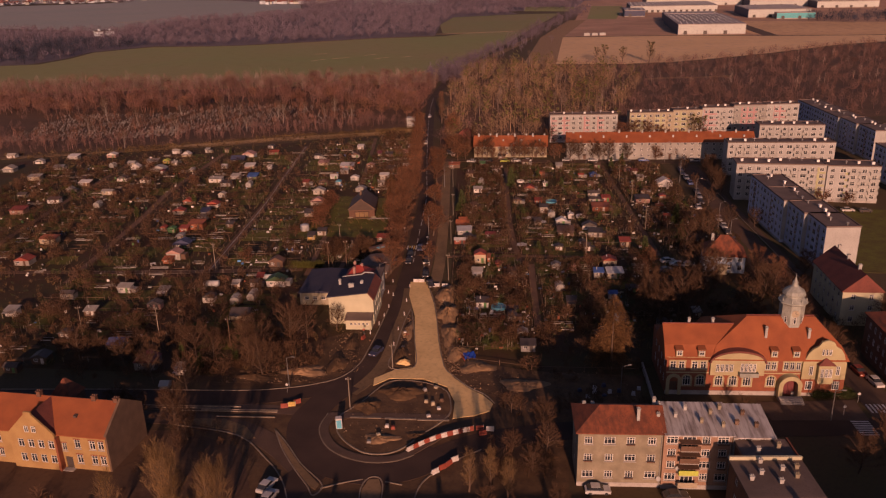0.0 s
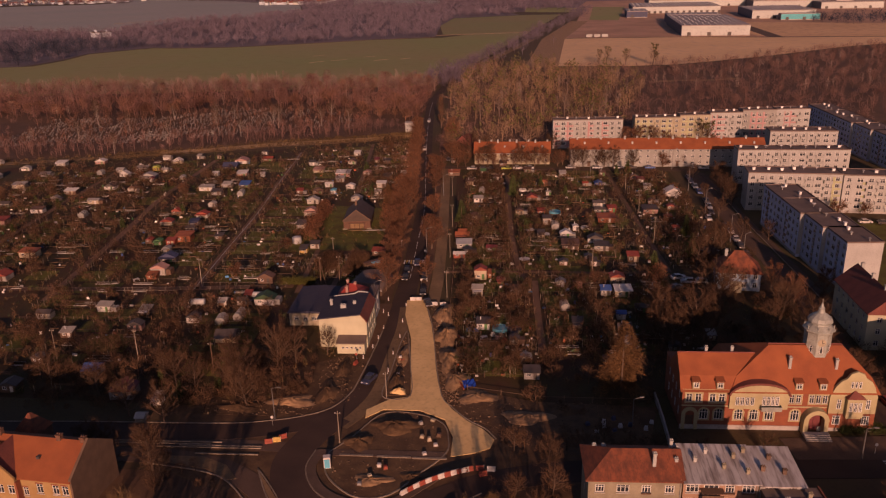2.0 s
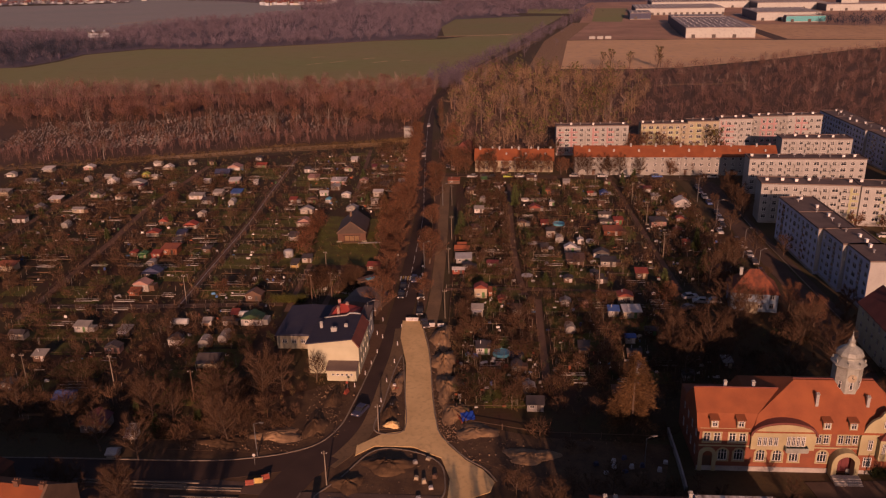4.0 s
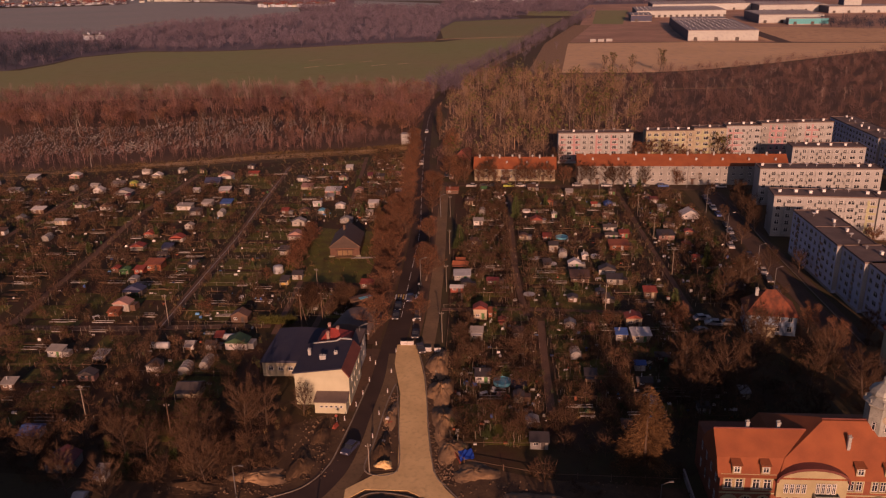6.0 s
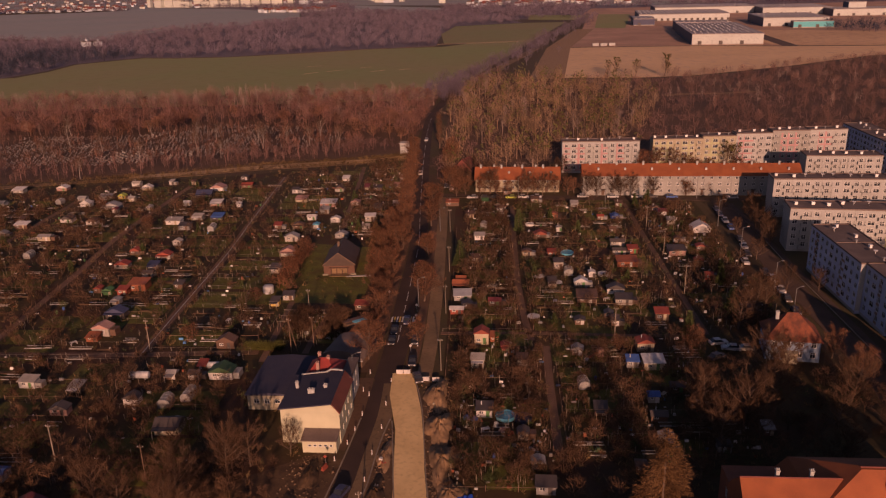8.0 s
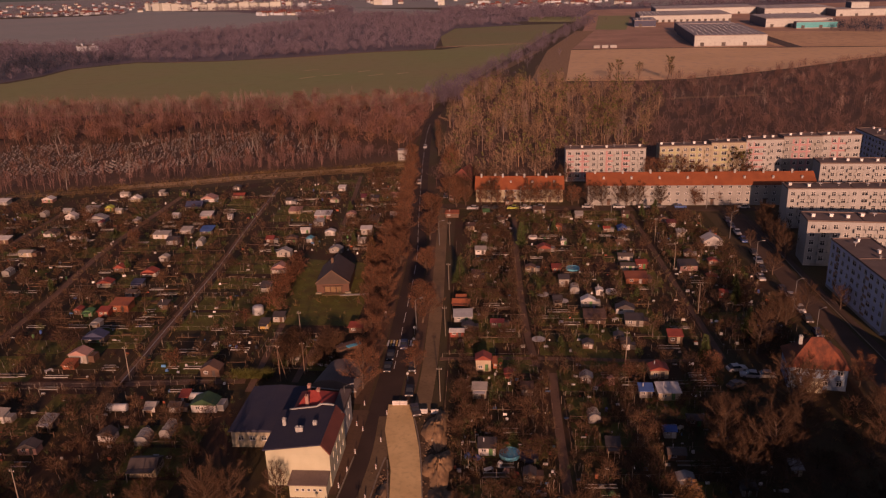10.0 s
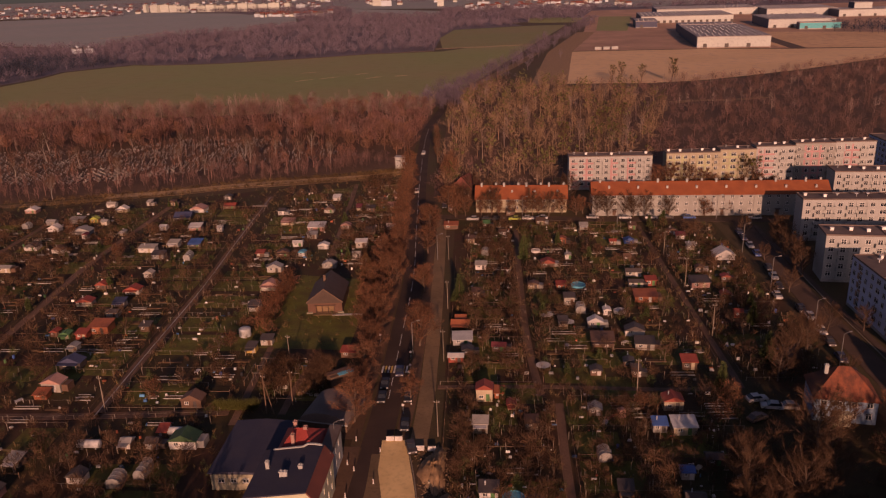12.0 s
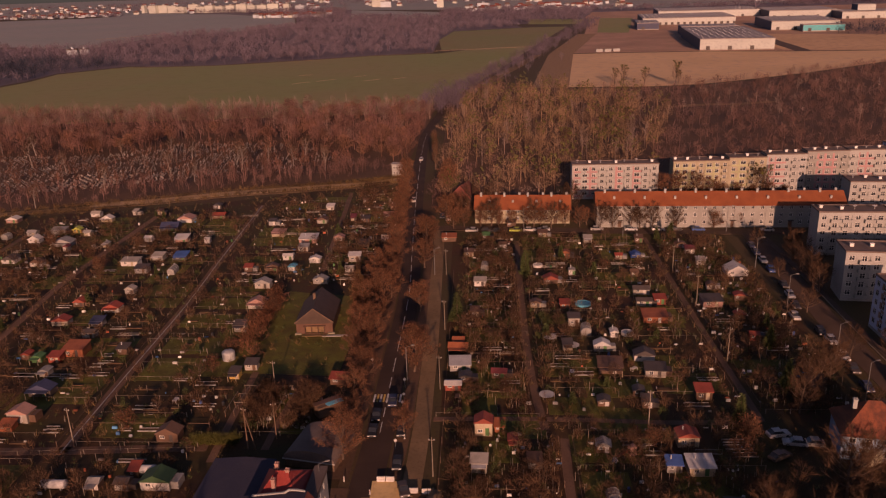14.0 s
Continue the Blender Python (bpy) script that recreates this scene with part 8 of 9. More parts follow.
def finer(t, wide, long):
    """Slimmer and shorter blades on the same roots."""
    mid = (t[:, 0] + t[:, 1]) / 2
    return np.stack([mid + (t[:, 0] - mid) * wide, mid + (t[:, 1] - mid) * wide, mid + (t[:, 2] - mid) * long], 1)


shrub_t = [finer(wood_template(s, 1.9, 90, 0.9, trunk=False), 0.5, 0.8) for s in (61, 62, 63)]
for t in shrub_t:
    t[:, 2] = t[:, 0] + (t[:, 2] - t[:, 0]) * 0.45
    t[..., 2] -= t[..., 2].min()
spots = []
for _ in range(3500):
    c = rnd.choice(COLUMNS)
    x, y = rnd.uniform(c[0], c[1]), rnd.uniform(c[2], c[3])
    if inside(x, y, GARDEN_L if x < -20 else GARDEN_R) and free(x, y, 0.4):
        spots.append((x, y))
half = int(len(spots) * 0.42)
stuff("garden_shrubs", tri_mesh("garden_shrubs", scatter(spots[:half], shrub_t, 0.4, 1.3, 64), twig_m), "low bare shrubs and hedges of the gardens", "shrub")
stuff("garden_shrubs", tri_mesh("garden_shrubs", scatter(spots[half:half + half // 2], shrub_t, 0.5, 1.3, 65), green_m), "low dark green garden shrubs", "shrub")
small_t = [finer(wood_template(s, 4.0, 150, 1.7, up=0.6), 0.45, 0.62) for s in (66, 67)]
stuff("garden_fruit_trees", tri_mesh("garden_fruit_trees", scatter(spots[half + half // 2:], small_t, 0.6, 1.15, 68), twig_m), "many small bare fruit trees of the gardens", "fruit trees")
n = 0
while n < 115:
    c = rnd.choice(COLUMNS)
    x, y = rnd.uniform(c[0], c[1]), rnd.uniform(c[2], c[3])
    if inside(x, y, GARDEN_L if x < -20 else GARDEN_R) and free(x, y, 0.8):
        tree("fruit", x, y, rnd.uniform(0.6, 1.2), "fruit trees in the gardens")
        n += 1
rough = [(rnd.uniform(-95, -38), rnd.uniform(144, 168)) for _ in range(240)] + [(rnd.uniform(6, 75), rnd.uniform(142, 200)) for _ in range(330)] + [(rnd.uniform(74, 92), rnd.uniform(150, 200)) for _ in range(70)]
rough += [(rnd.uniform(-125, -50), rnd.uniform(150, 202)) for _ in range(300)] + [(rnd.uniform(-200, -90), rnd.uniform(215, 350)) for _ in range(420)]
rough = [p for p in rough if free(*p, 1.0) and not (34 < p[0] < 74 and p[1] < 164)]
stuff("thicket", tri_mesh("thicket", scatter(rough, small_t + shrub_t, 0.6, 1.3, 69), twig_m), "brown thicket and brambles on rough ground", "thicket")
south = [(rnd.uniform(0, 36), rnd.uniform(109, 134)) for _ in range(150)] + [(rnd.uniform(-110, -46), rnd.uniform(80, 126)) for _ in range(160)]
south = [p for p in south if not (14 < p[0] < 47 and p[1] < 119) and not (-106 < p[0] < -63 and p[1] > 104) and not (p[0] > 0 and 121 < p[1] < 129)]
stuff("thicket", tri_mesh("thicket", scatter(south, small_t + shrub_t, 0.5, 1.1, 70), twig_m), "brown thicket beside the road works", "thicket")


# tufts and small clutter on the plots
tuft_t = [wood_template(s, 1.9, 16, 0.8, trunk=False) for s in (71, 72, 73)]
for t in tuft_t:
    t[..., 2] -= t[..., 2].min()
    t *= 0.42
tufts = []
while len(tufts) < 8200:
    x, y = (rnd.uniform(-205, -33), rnd.uniform(145, 400)) if rnd.random() < 0.64 else (rnd.uniform(-9, 76), rnd.uniform(156, 335))
    if inside(x, y, GARDEN_L if x < -20 else GARDEN_R) and not any((x - a) ** 2 + (y - b) ** 2 < 1.2 for line in LANE_LINES for a, b in line):
        tufts.append((x, y))
stuff("garden_tufts", tri_mesh("garden_tufts", scatter(tufts[:5000], tuft_t, 0.5, 1.5, 74), dry_tuft_m), "dry brown tufts and stalks on the plots", "dry plants")
verge = [(x + rnd.gauss(0, 1.0), y + (1 if k % 2 else -1) * rnd.uniform(2.2, 5.6)) for k in range(14) for x, y in smooth_line([(-300, 345), (-192, 371), (-150, 381), (-109, 397), (-77, 403.4), (-53, 408.6), (-37, 416)], 16)]
stuff("track_tufts", tri_mesh("track_tufts", scatter(verge, tuft_t, 0.8, 2.0, 76), dry_tuft_m), "tall dry grass along the track", "dry plants")
stuff("garden_greens", tri_mesh("garden_greens", scatter(tufts[5000:], tuft_t, 0.4, 1.2, 75), green_m), "green winter plants on the plots", "garden plants")
for name, count, m, label in (("garden_clutter", 720, clutter_m, "pale boxes, boards and buckets lying on the plots"), ("garden_clutter", 150, red_clutter_m, "reddish crates and bricks lying on the plots"), ("garden_clutter", 90, blue_clutter_m, "blue tubs and sheets lying on the plots")):
    sh = Shape()
    k = 0
    while k < count:
        c = rnd.choice(COLUMNS)
        x, y = rnd.uniform(c[0], c[1]), rnd.uniform(c[2], c[3])
        if inside(x, y, GARDEN_L if x < -20 else GARDEN_R) and free(x, y, 0.1):
            a, b, z = rnd.uniform(0.2, 1.1), rnd.uniform(0.15, 0.5), rnd.uniform(0.15, 0.7)
            sh.box(x, y, 0.02, x + a, y + b, z, taper=0.04)
            k += 1
    stuff(name, sh.mesh(name, m), label, "garden clutter")


# ---- garden things ----
def pool(x, y, r, key, label):
    t = thing("pool", pose(x, y, 0.03), label, "garden pool")
    part("wall", Shape().lathe([(r, 0), (r + 0.05, 0.35), (r, 0.75), (r - 0.12, 0.75), (r - 0.12, 0.62)], 20), tone(key), t)
    part("water", Shape().lathe([(r - 0.13, 0.5), (r - 0.13, 0.6)], 20), glass_mat("pool_cover_" + key, TONES[key]), t)


pool(3.4, 181.5, 1.9, "turquoise", "round pool with a turquoise rim and cover")
pool(6.9, 180.8, 1.7, "navy", "round dark blue garden pool")
pool(24.6, 276.4, 2.0, "turquoise", "round turquoise garden pool on grass")
pool(33.2, 258.5, 1.5, "white", "round pool with a white rim")
pool(14.6, 306.0, 1.4, "white", "round white garden pool")


def trampoline(x, y):
    t = thing("trampoline", pose(x, y, 0.03), "round trampoline with pale safety edge", "trampoline")
    part("mat", Shape().lathe([(1.6, 0.75), (1.6, 0.8)], 18), tone("white"), t)
    for i in range(6):
        q = i * math.pi / 3
        part("leg", Shape().tube((1.55 * math.cos(q), 1.55 * math.sin(q), 0), (1.55 * math.cos(q), 1.55 * math.sin(q), 0.75), 0.04, 0.04, 5), metal_m, t)


for x, y in ((19.3, 251.5), (14.4, 256.0), (11.6, 228.5)):
    trampoline(x, y)


def tank(x, y, L, key="silver", upright=False):
    t = thing("water_tank", pose(x, y, 0.03), "silvery cylindrical water tank in a garden", "tank")
    if upright:
        part("shell", Shape().lathe([(1.5, 0), (1.5, 1.9), (1.3, 2.1), (0.3, 2.3)], 18), tone(key), t)
    else:
        part("shell", merge(Shape(), Shape().lathe([(0.3, 0), (0.8, 0.15), (0.8, L - 0.15), (0.3, L)], 14), pose(0, 0, 1.0, 0, 90, 0)), tone(key), t)
        for k in (0.2, 0.8):
            part("cradle", Shape().box(L * k - 0.15, -0.6, 0, L * k + 0.15, 0.6, 0.35), concrete_m, t)


tank(-61.2, 246.5, 3, upright=True)
tank(-79.5, 197.0, 4.6)
tank(-64.0, 201.5, 3.6)


def greenhouse(x, y, w, d, rot=0):
    t = thing("greenhouse", pose(x, y, 0.03, 0, 0, rot), "small tunnel greenhouse with pale film", "greenhouse", "garden greenhouses")
    film = Shape().wallplate([(0, 0), (w, 0)] + [(w / 2 + w / 2 * math.cos(q), 0.9 + 1.1 * math.sin(q)) for q in (math.pi * i / 8 for i in range(9))], 0, d)
    part("film", film, tone("grey"), t)
    for k in range(4):
        hoop = Shape()
        pts = [(w / 2 + (w / 2 + 0.04) * math.cos(q), 0.9 + 1.14 * math.sin(q)) for q in (math.pi * i / 8 for i in range(9))]
        hoop.wallplate(pts + [(w / 2 + (ax - w / 2) * 1.04, az + 0.06) for ax, az in pts[::-1]], d * k / 3 - 0.03, d * k / 3 + 0.03)
        part("hoop", hoop, metal_m, t)


n = 0
while n < 8:
    c = rnd.choice(COLUMNS)
    x, y = rnd.uniform(c[0] + 1, c[1] - 4), rnd.uniform(c[2], c[3])
    if inside(x, y, GARDEN_L if x < -20 else GARDEN_R) and free(x + 1.2, y + 1.5, 2.0):
        greenhouse(x, y, rnd.uniform(2.0, 2.8), rnd.uniform(2.5, 4.5), rnd.uniform(-8, 4))
        HUTS.append((x + 1.2, y + 1.5, 2.2))
        n += 1
BARREL = {k: Shape().lathe([(0.28, 0), (0.32, 0.25), (0.32, 0.65), (0.28, 0.9), (0.05, 0.92)], 10).mesh("barrel", tone(k)) for k in ("blue", "green", "white", "black", "orange")}
n = 0
while n < 46:
    c = rnd.choice(COLUMNS)
    x, y = rnd.uniform(c[0], c[1]), rnd.uniform(c[2], c[3])
    if inside(x, y, GARDEN_L if x < -20 else GARDEN_R) and free(x, y, 0.5):
        k = rnd.choice(("blue", "blue", "white", "white", "green", "black", "orange"))
        ob = new("water_barrel", BARREL[k])
        ob.matrix_basis = pose(x, y, 0.03)
        tagged(ob, "%s plastic water barrel in a garden plot" % k, "barrel", "water barrels")
        n += 1


def table_set(x, y, key):
    t = thing("garden_table", pose(x, y, 0.03, 0, 0, rnd.uniform(0, 90)), "small %s garden table on grass" % key, "table")
    part("tabletop", Shape().box(-0.8, -0.45, 0.7, 0.8, 0.45, 0.76), tone(key), t)
    for a in (-0.7, 0.7):
        for b in (-0.35, 0.35):
            part("leg", Shape().box(a - 0.04, b - 0.04, 0, a + 0.04, b + 0.04, 0.7), tone(key), t)


for x, y, k in ((-66.5, 226.8, "white"), (17.8, 238.5, "white"), (-0.5, 176.5, "white"), (36, 190, "cream"), (-7.0, 228, "brown"), (22, 205, "white"), (-101, 214, "white"), (31.5, 240, "white")):
    table_set(x, y, k)


def climbing(x, y):
    t = thing("play_slide", pose(x, y, 0.03, 0, 0, 20), "orange plastic play slide with house", "slide")
    part("house", Shape().box(-0.7, -0.7, 0, 0.7, 0.7, 1.8, taper=0.1), tone("pink"), t)
    part("slide", Shape().wallplate([(-3.0, 0.1), (-2.6, 0.1), (-0.6, 1.0), (-0.6, 1.15), (-2.7, 0.25), (-3.0, 0.25)], -0.3, 0.3), tone("orange"), t)


climbing(25.5, 208.0)
for x, y, key in ((-4.2, 181, "blue"), (-2.6, 180.4, "blue"), (-1.0, 183, "red"), (2.6, 176.5, "pink"), (4.2, 175.4, "red"), (1.5, 178.5, "white"), (20.2, 170, "green")):
    t = thing("play_thing", pose(x, y, 0.03, 0, 0, rnd.uniform(0, 90)), "%s plastic plaything lying on garden grass" % key, "garden clutter", "garden clutter")
    part("body", Shape().box(-0.7, -0.45, 0, 0.7, 0.45, 0.6, taper=0.15), tone(key), t)
    part("top", Shape().box(-0.3, -0.3, 0.6, 0.3, 0.3, 0.9, taper=0.08), tone(key), t)
stuff("hedge_row", tri_mesh("hedge_row", scatter([(-58.6 + 0.03 * k + rnd.uniform(-0.9, 0.9), 249 + 0.62 * k) for k in range(52)], scrub_t, 0.75, 1.15, 74), russet_m), "tall russet beech hedge along the barn lawn", "hedge")
hedge_m = island_mat("clipped_hedge_leaves", (0.085, 0.085, 0.022), (0.16, 0.15, 0.04))
hedge_t = [wood_template(s, 2.0, 220, 0.8, trunk=False) for s in (71, 72)]
stuff("clipped_hedge", tri_mesh("clipped_hedge", scatter([(-57 + 0.5 * i, 210.9 + 0.4 * (i % 3)) for i in range(17)], hedge_t, 0.6, 0.8, 73), hedge_m), "yellow-green clipped hedge along the lane", "hedge")
sl = thing("sloping_board", pose(-34.6, 219.9, 0, 0, 0, 38), "turquoise corrugated sheet over a shed", "shed")
part("sheet", Shape().box(2.2, -0.1, 2.3, 6.0, 1.2, 2.4), tone("turquoise"), sl)
part("felt", Shape().box(0, 1.25, 2.3, 5.8, 2.7, 2.42), tone("brown"), sl, "rusty brown felt roof")
part("shed", Shape().box(0.2, 0.1, 0, 5.8, 2.4, 2.29), timber_m, sl)


# bean frames beside the hedge lane
def bean_frame(x, y, L, rot):
    t = thing("bean_frame", pose(x, y, 0.03, 0, 0, rot), "low timber bean frame of pale poles over bare beds", "bean frame", "bean frames")
    n = max(2, round(L / 2.4))
    for i in range(n + 1):
        part("post", Shape().box(L * i / n - 0.05, -0.05, 0, L * i / n + 0.05, 0.05, 1.25), timber_m, t)
    part("rail", Shape().box(-0.2, -0.05, 1.25, L + 0.2, 0.05, 1.34), old_post_m, t)


for k in range(7):
    bean_frame(-54.0 + 1.75 * k, 221.5 + rnd.uniform(-0.6, 0.6), rnd.uniform(8, 12), 88)
for k in range(3):
    bean_frame(-53.0, 224.5 + 3.6 * k, 10.5, -2)


front = [(rnd.uniform(65.5, 73.5), rnd.uniform(136.6, 138.2)) for _ in range(46)]
stuff("front_shrubs", tri_mesh("front_shrubs", scatter(front, shrub_t, 0.7, 1.3, 76), green_m), "dark green clipped shrubs beside the entrance", "shrub")

# ---- vehicles ----
CAR_MESH = {}


def car(x, y, rot, key, van=False, group="parked cars"):
    """A car: lower body with bonnet and boot, glazed cabin, four wheels, lamps."""
    t = thing("car", pose(x, y, 0.09, 0, 0, rot), "%s %s standing on the street" % (key, "van" if van else "car"), "car", group)
    k = (key, van)
    if k not in CAR_MESH:
        prof = [(-2.1, 0.3), (2.1, 0.3), (2.15, 0.6), (2.05, 0.82), (1.1, 0.92), (-1.75, 0.95), (-2.12, 0.85), (-2.15, 0.5)]
        roof = [(0.95, 0.92), (0.35, 1.42), (-1.2, 1.46), (-1.85, 0.95)] if not van else [(1.3, 0.92), (0.9, 1.8), (-2.0, 1.9), (-2.1, 0.95)]
        body = Shape().wallplate(prof, -0.86, 0.86)
        cabin = Shape().wallplate([roof[3], roof[0], roof[1], roof[2]], -0.74, 0.74)
        top = Shape().box(roof[2][0] + 0.02, -0.7, roof[2][1] + 0.003, roof[1][0] - 0.02, 0.7, roof[2][1] + 0.05)
        CAR_MESH[k] = body.mesh("body", paint("car_" + key, TONES[key], 0.3)), cabin.mesh("cabin", glass_m), top.mesh("roof_panel", paint("car_" + key, TONES[key], 0.3))
    if "wheel" not in CAR_MESH:
        CAR_MESH["wheel"] = merge(Shape(), Shape().lathe([(0.2, 0), (0.31, 0.03), (0.31, 0.17), (0.2, 0.2)], 12), pose(0, 0, 0, 90, 0, 0)).mesh("wheel", rubber_m)
        CAR_MESH["lamp"] = Shape().box(-0.05, -0.2, -0.07, 0.05, 0.2, 0.07).mesh("headlight", lamp_m)
    for name, me in zip(("body", "cabin", "roof_panel"), CAR_MESH[k]):
        part(name, me, [], t)
    for a in (-1.35, 1.35):
        for b in (-0.7, 0.9):
            part("wheel", CAR_MESH["wheel"], [], t, at=pose(a, b, 0.31))
    for b in (-0.6, 0.6):
        part("headlight", CAR_MESH["lamp"], [], t, at=pose(2.12, b, 0.66))
    return t


for x, y, r, k in ((-22.9, 214.8, -90, "black"), (-22.9, 220.6, -90, "black"), (-20.3, 226.2, -88, "navy"), (-17.3, 215.0, -90, "black"), (-17.0, 204.2, -90, "black"), (-15.2, 196.5, -75, "dark"), (-25.2, 156.2, -112, "navy"),
                   (-16.6, 357.5, -90, "black"), (-14.4, 354.5, -90, "white"), (-29.0, 380, -88, "white"), (-31.6, 452, -90, "white")):
    car(x, y, r, k, group="cars waiting on the avenue")
for x, y, k in ((75.9, 267.2, "white"), (78.7, 258.4, "dark"), (79.2, 253.6, "white"), (78.6, 245.4, "white"), (78.2, 239.4, "dark"), (77.5, 231.4, "navy"), (81.5, 314.8, "navy"), (81.3, 307.6, "silver"), (82.0, 321, "navy"), (81.0, 300, "blue"),
                (78.4, 273.8, "dark"), (79.6, 281, "silver"), (80.4, 288, "dark"), (77.0, 224, "dark")):
    car(x, y, -93, k)
for x, y, k in ((-5.7, 340.6, "white"), (-0.5, 340.4, "dark"), (3.4, 340.2, "black"), (9.2, 340.1, "lime"), (14.1, 340.2, "white"), (18.8, 340.6, "silver"), (36.7, 340.2, "white"), (57.0, 338.9, "white"), (62.5, 338.6, "dark"), (70, 338.2, "blue"),
                (48, 339.4, "silver"), (92, 336.6, "white")):
    car(x, y, rnd.choice((0, 180)) - 3, k)
for x, y, r, k in ((18.6, 106.0, 0, "silver"), (31.2, 104.6, 5, "dark"), (-37.8, 106.4, 70, "silver"), (-36.7, 103.2, 75, "silver"), (79.3, 147.2, -85, "red"), (80.6, 142.6, -85, "white"), (53.6, 213.8, 10, "white"), (55.6, 210.9, 170, "silver"),
                   (58.6, 210.8, 175, "grey"), (51.4, 206.6, 30, "dark"), (77.3, 161, -88, "dark"), (125.5, 262, 0, "white"), (131, 261, 0, "dark"), (144, 262, 5, "silver"), (148, 263, 5, "dark")):
    car(x, y, r, k)


# ---- poles, lamps, signs ----
def pole(x, y, h=8.5, wood=False, lamp=False, brace=False):
    name, text = ("street_lamp", "grey steel street lamp with bent arm") if lamp else ("utility_pole", "weathered wooden utility pole" if wood else "pale concrete utility pole")
    t = thing(name, pose(x, y, 0, 0, 0, rnd.uniform(-20, 20)), text, "street lamp" if lamp else "utility pole", "poles and lamps")
    m = timber_m if wood else old_post_m if not lamp else lamp_post_m
    part("shaft", Shape().tube((0, 0, 0), (0, 0, h), 0.13, 0.08, 8), m, t)
    if lamp:
        part("arm", Shape().tube((0, 0, h - 0.05), (1.3, 0, h + 0.35), 0.05, 0.05, 6), lamp_post_m, t)
        part("lamp_head", Shape().box(1.15, -0.16, h + 0.28, 1.95, 0.16, h + 0.44, taper=0.04), lamp_post_m, t)
    else:
        part("crossarm", Shape().box(-0.55, -0.05, h - 0.6, 0.55, 0.05, h - 0.5), m, t)
        for a in (-0.45, 0.45):
            part("insulator", Shape().lathe([(0.05, h - 0.5), (0.08, h - 0.4), (0.05, h - 0.28)], 6, cx=a), tone("white"), t)
    if brace:
        part("brace", Shape().tube((1.5, 0.4, 0), (0.05, 0, h - 1.2), 0.12, 0.09, 7), m, t)


for x, y, h, w, l, b in ((29.9, 215.4, 9, 0, 0, 0), (54.0, 276.1, 8.5, 0, 0, 0), (52.9, 244.2, 8.5, 0, 0, 0), (53.4, 301.1, 8, 0, 0, 0), (76.4, 273.8, 9, 0, 1, 0), (76.4, 244.0, 9, 0, 1, 0), (74.8, 226, 9, 0, 1, 0), (77.6, 303, 9, 0, 1, 0),
                         (-80.3, 210.2, 8.5, 0, 0, 0), (-46.0, 209.4, 9, 1, 0, 1), (-41.4, 212.9, 8, 1, 0, 0), (44.2, 332.8, 8, 0, 1, 0), (79.0, 337.3, 8.5, 0, 1, 0), (-33.3, 408.7, 8, 0, 1, 0), (66.0, 128.6, 6.5, 0, 1, 0), (-42, 141, 7, 0, 1, 0),
                         (-20.7, 149.6, 6, 0, 0, 0), (-27.6, 132.8, 7, 0, 0, 0), (-10.4, 201, 8, 0, 0, 0), (-10.8, 232, 8, 0, 0, 0), (-11.2, 262, 8, 0, 0, 0), (-12.6, 300, 8, 0, 0, 0), (-28.6, 193, 8, 0, 1, 0), (-80, 165.6, 8, 0, 0, 0), (-99.5, 166, 8, 0, 0, 0),
                         (-60.5, 160, 7.5, 1, 0, 0), (72.5, 121, 9, 0, 1, 0), (27.8, 139, 6, 0, 1, 0), (-46.5, 232, 7, 0, 0, 0), (12, 340.8, 8, 0, 1, 0), (-16, 300, 8, 0, 1, 0), (-18.2, 236, 8, 0, 1, 0), (85.6, 135.6, 8, 0, 1, 0)):
    pole(x, y, h, bool(w), bool(l), bool(b))


def sign(x, y, disc="white", h=2.4):
    t = thing("traffic_sign", pose(x, y, 0), "round pale traffic sign on a steel post", "traffic sign", "traffic signs")
    part("post", Shape().tube((0, 0, 0), (0, 0, h), 0.04, 0.04, 6), metal_m, t)
    part("plate", Shape().lathe([(0.3, 0), (0.3, 0.03)], 16), tone(disc), t, at=pose(0, -0.07, h - 0.4, 90, 0, 0))


for x, y, k in ((-18.4, 232.9, "white"), (-18.0, 226.6, "white"), (-18.0, 223.4, "white"), (-17.9, 209.4, "white"), (-26.6, 242.2, "white"), (-41.8, 138.6, "white"), (74.0, 135.4, "white"), (69.2, 130.6, "white"), (-29.3, 165, "red"), (-28.9, 172.5, "red")):
    sign(x, y, k)


MARKER = Shape().lathe([(0.2, 0), (0.17, 0.06), (0.11, 0.1), (0.11, 0.8), (0.07, 0.95)], 8)
for x, y in ((-26.4, 191.7), (-24.9, 189.8), (-25.2, 182.1), (-25.8, 176.5), (-26.5, 171.8), (-20.9, 195.8), (-20.9, 186.0), (-20.7, 177.3), (-26.0, 199.5), (-16.3, 203.2), (-16.6, 213), (-28.0, 166.5), (-21.4, 168.6), (-21.6, 160.4)):
    t = thing("marker_post", pose(x, y, 0.07), "small white plastic marker post beside the lane", "marker post", "marker posts")
    part("post", MARKER, tone("white"), t)
    part("reflector", Shape().box(-0.06, -0.125, 0.62, 0.06, -0.105, 0.78), tone("red"), t)


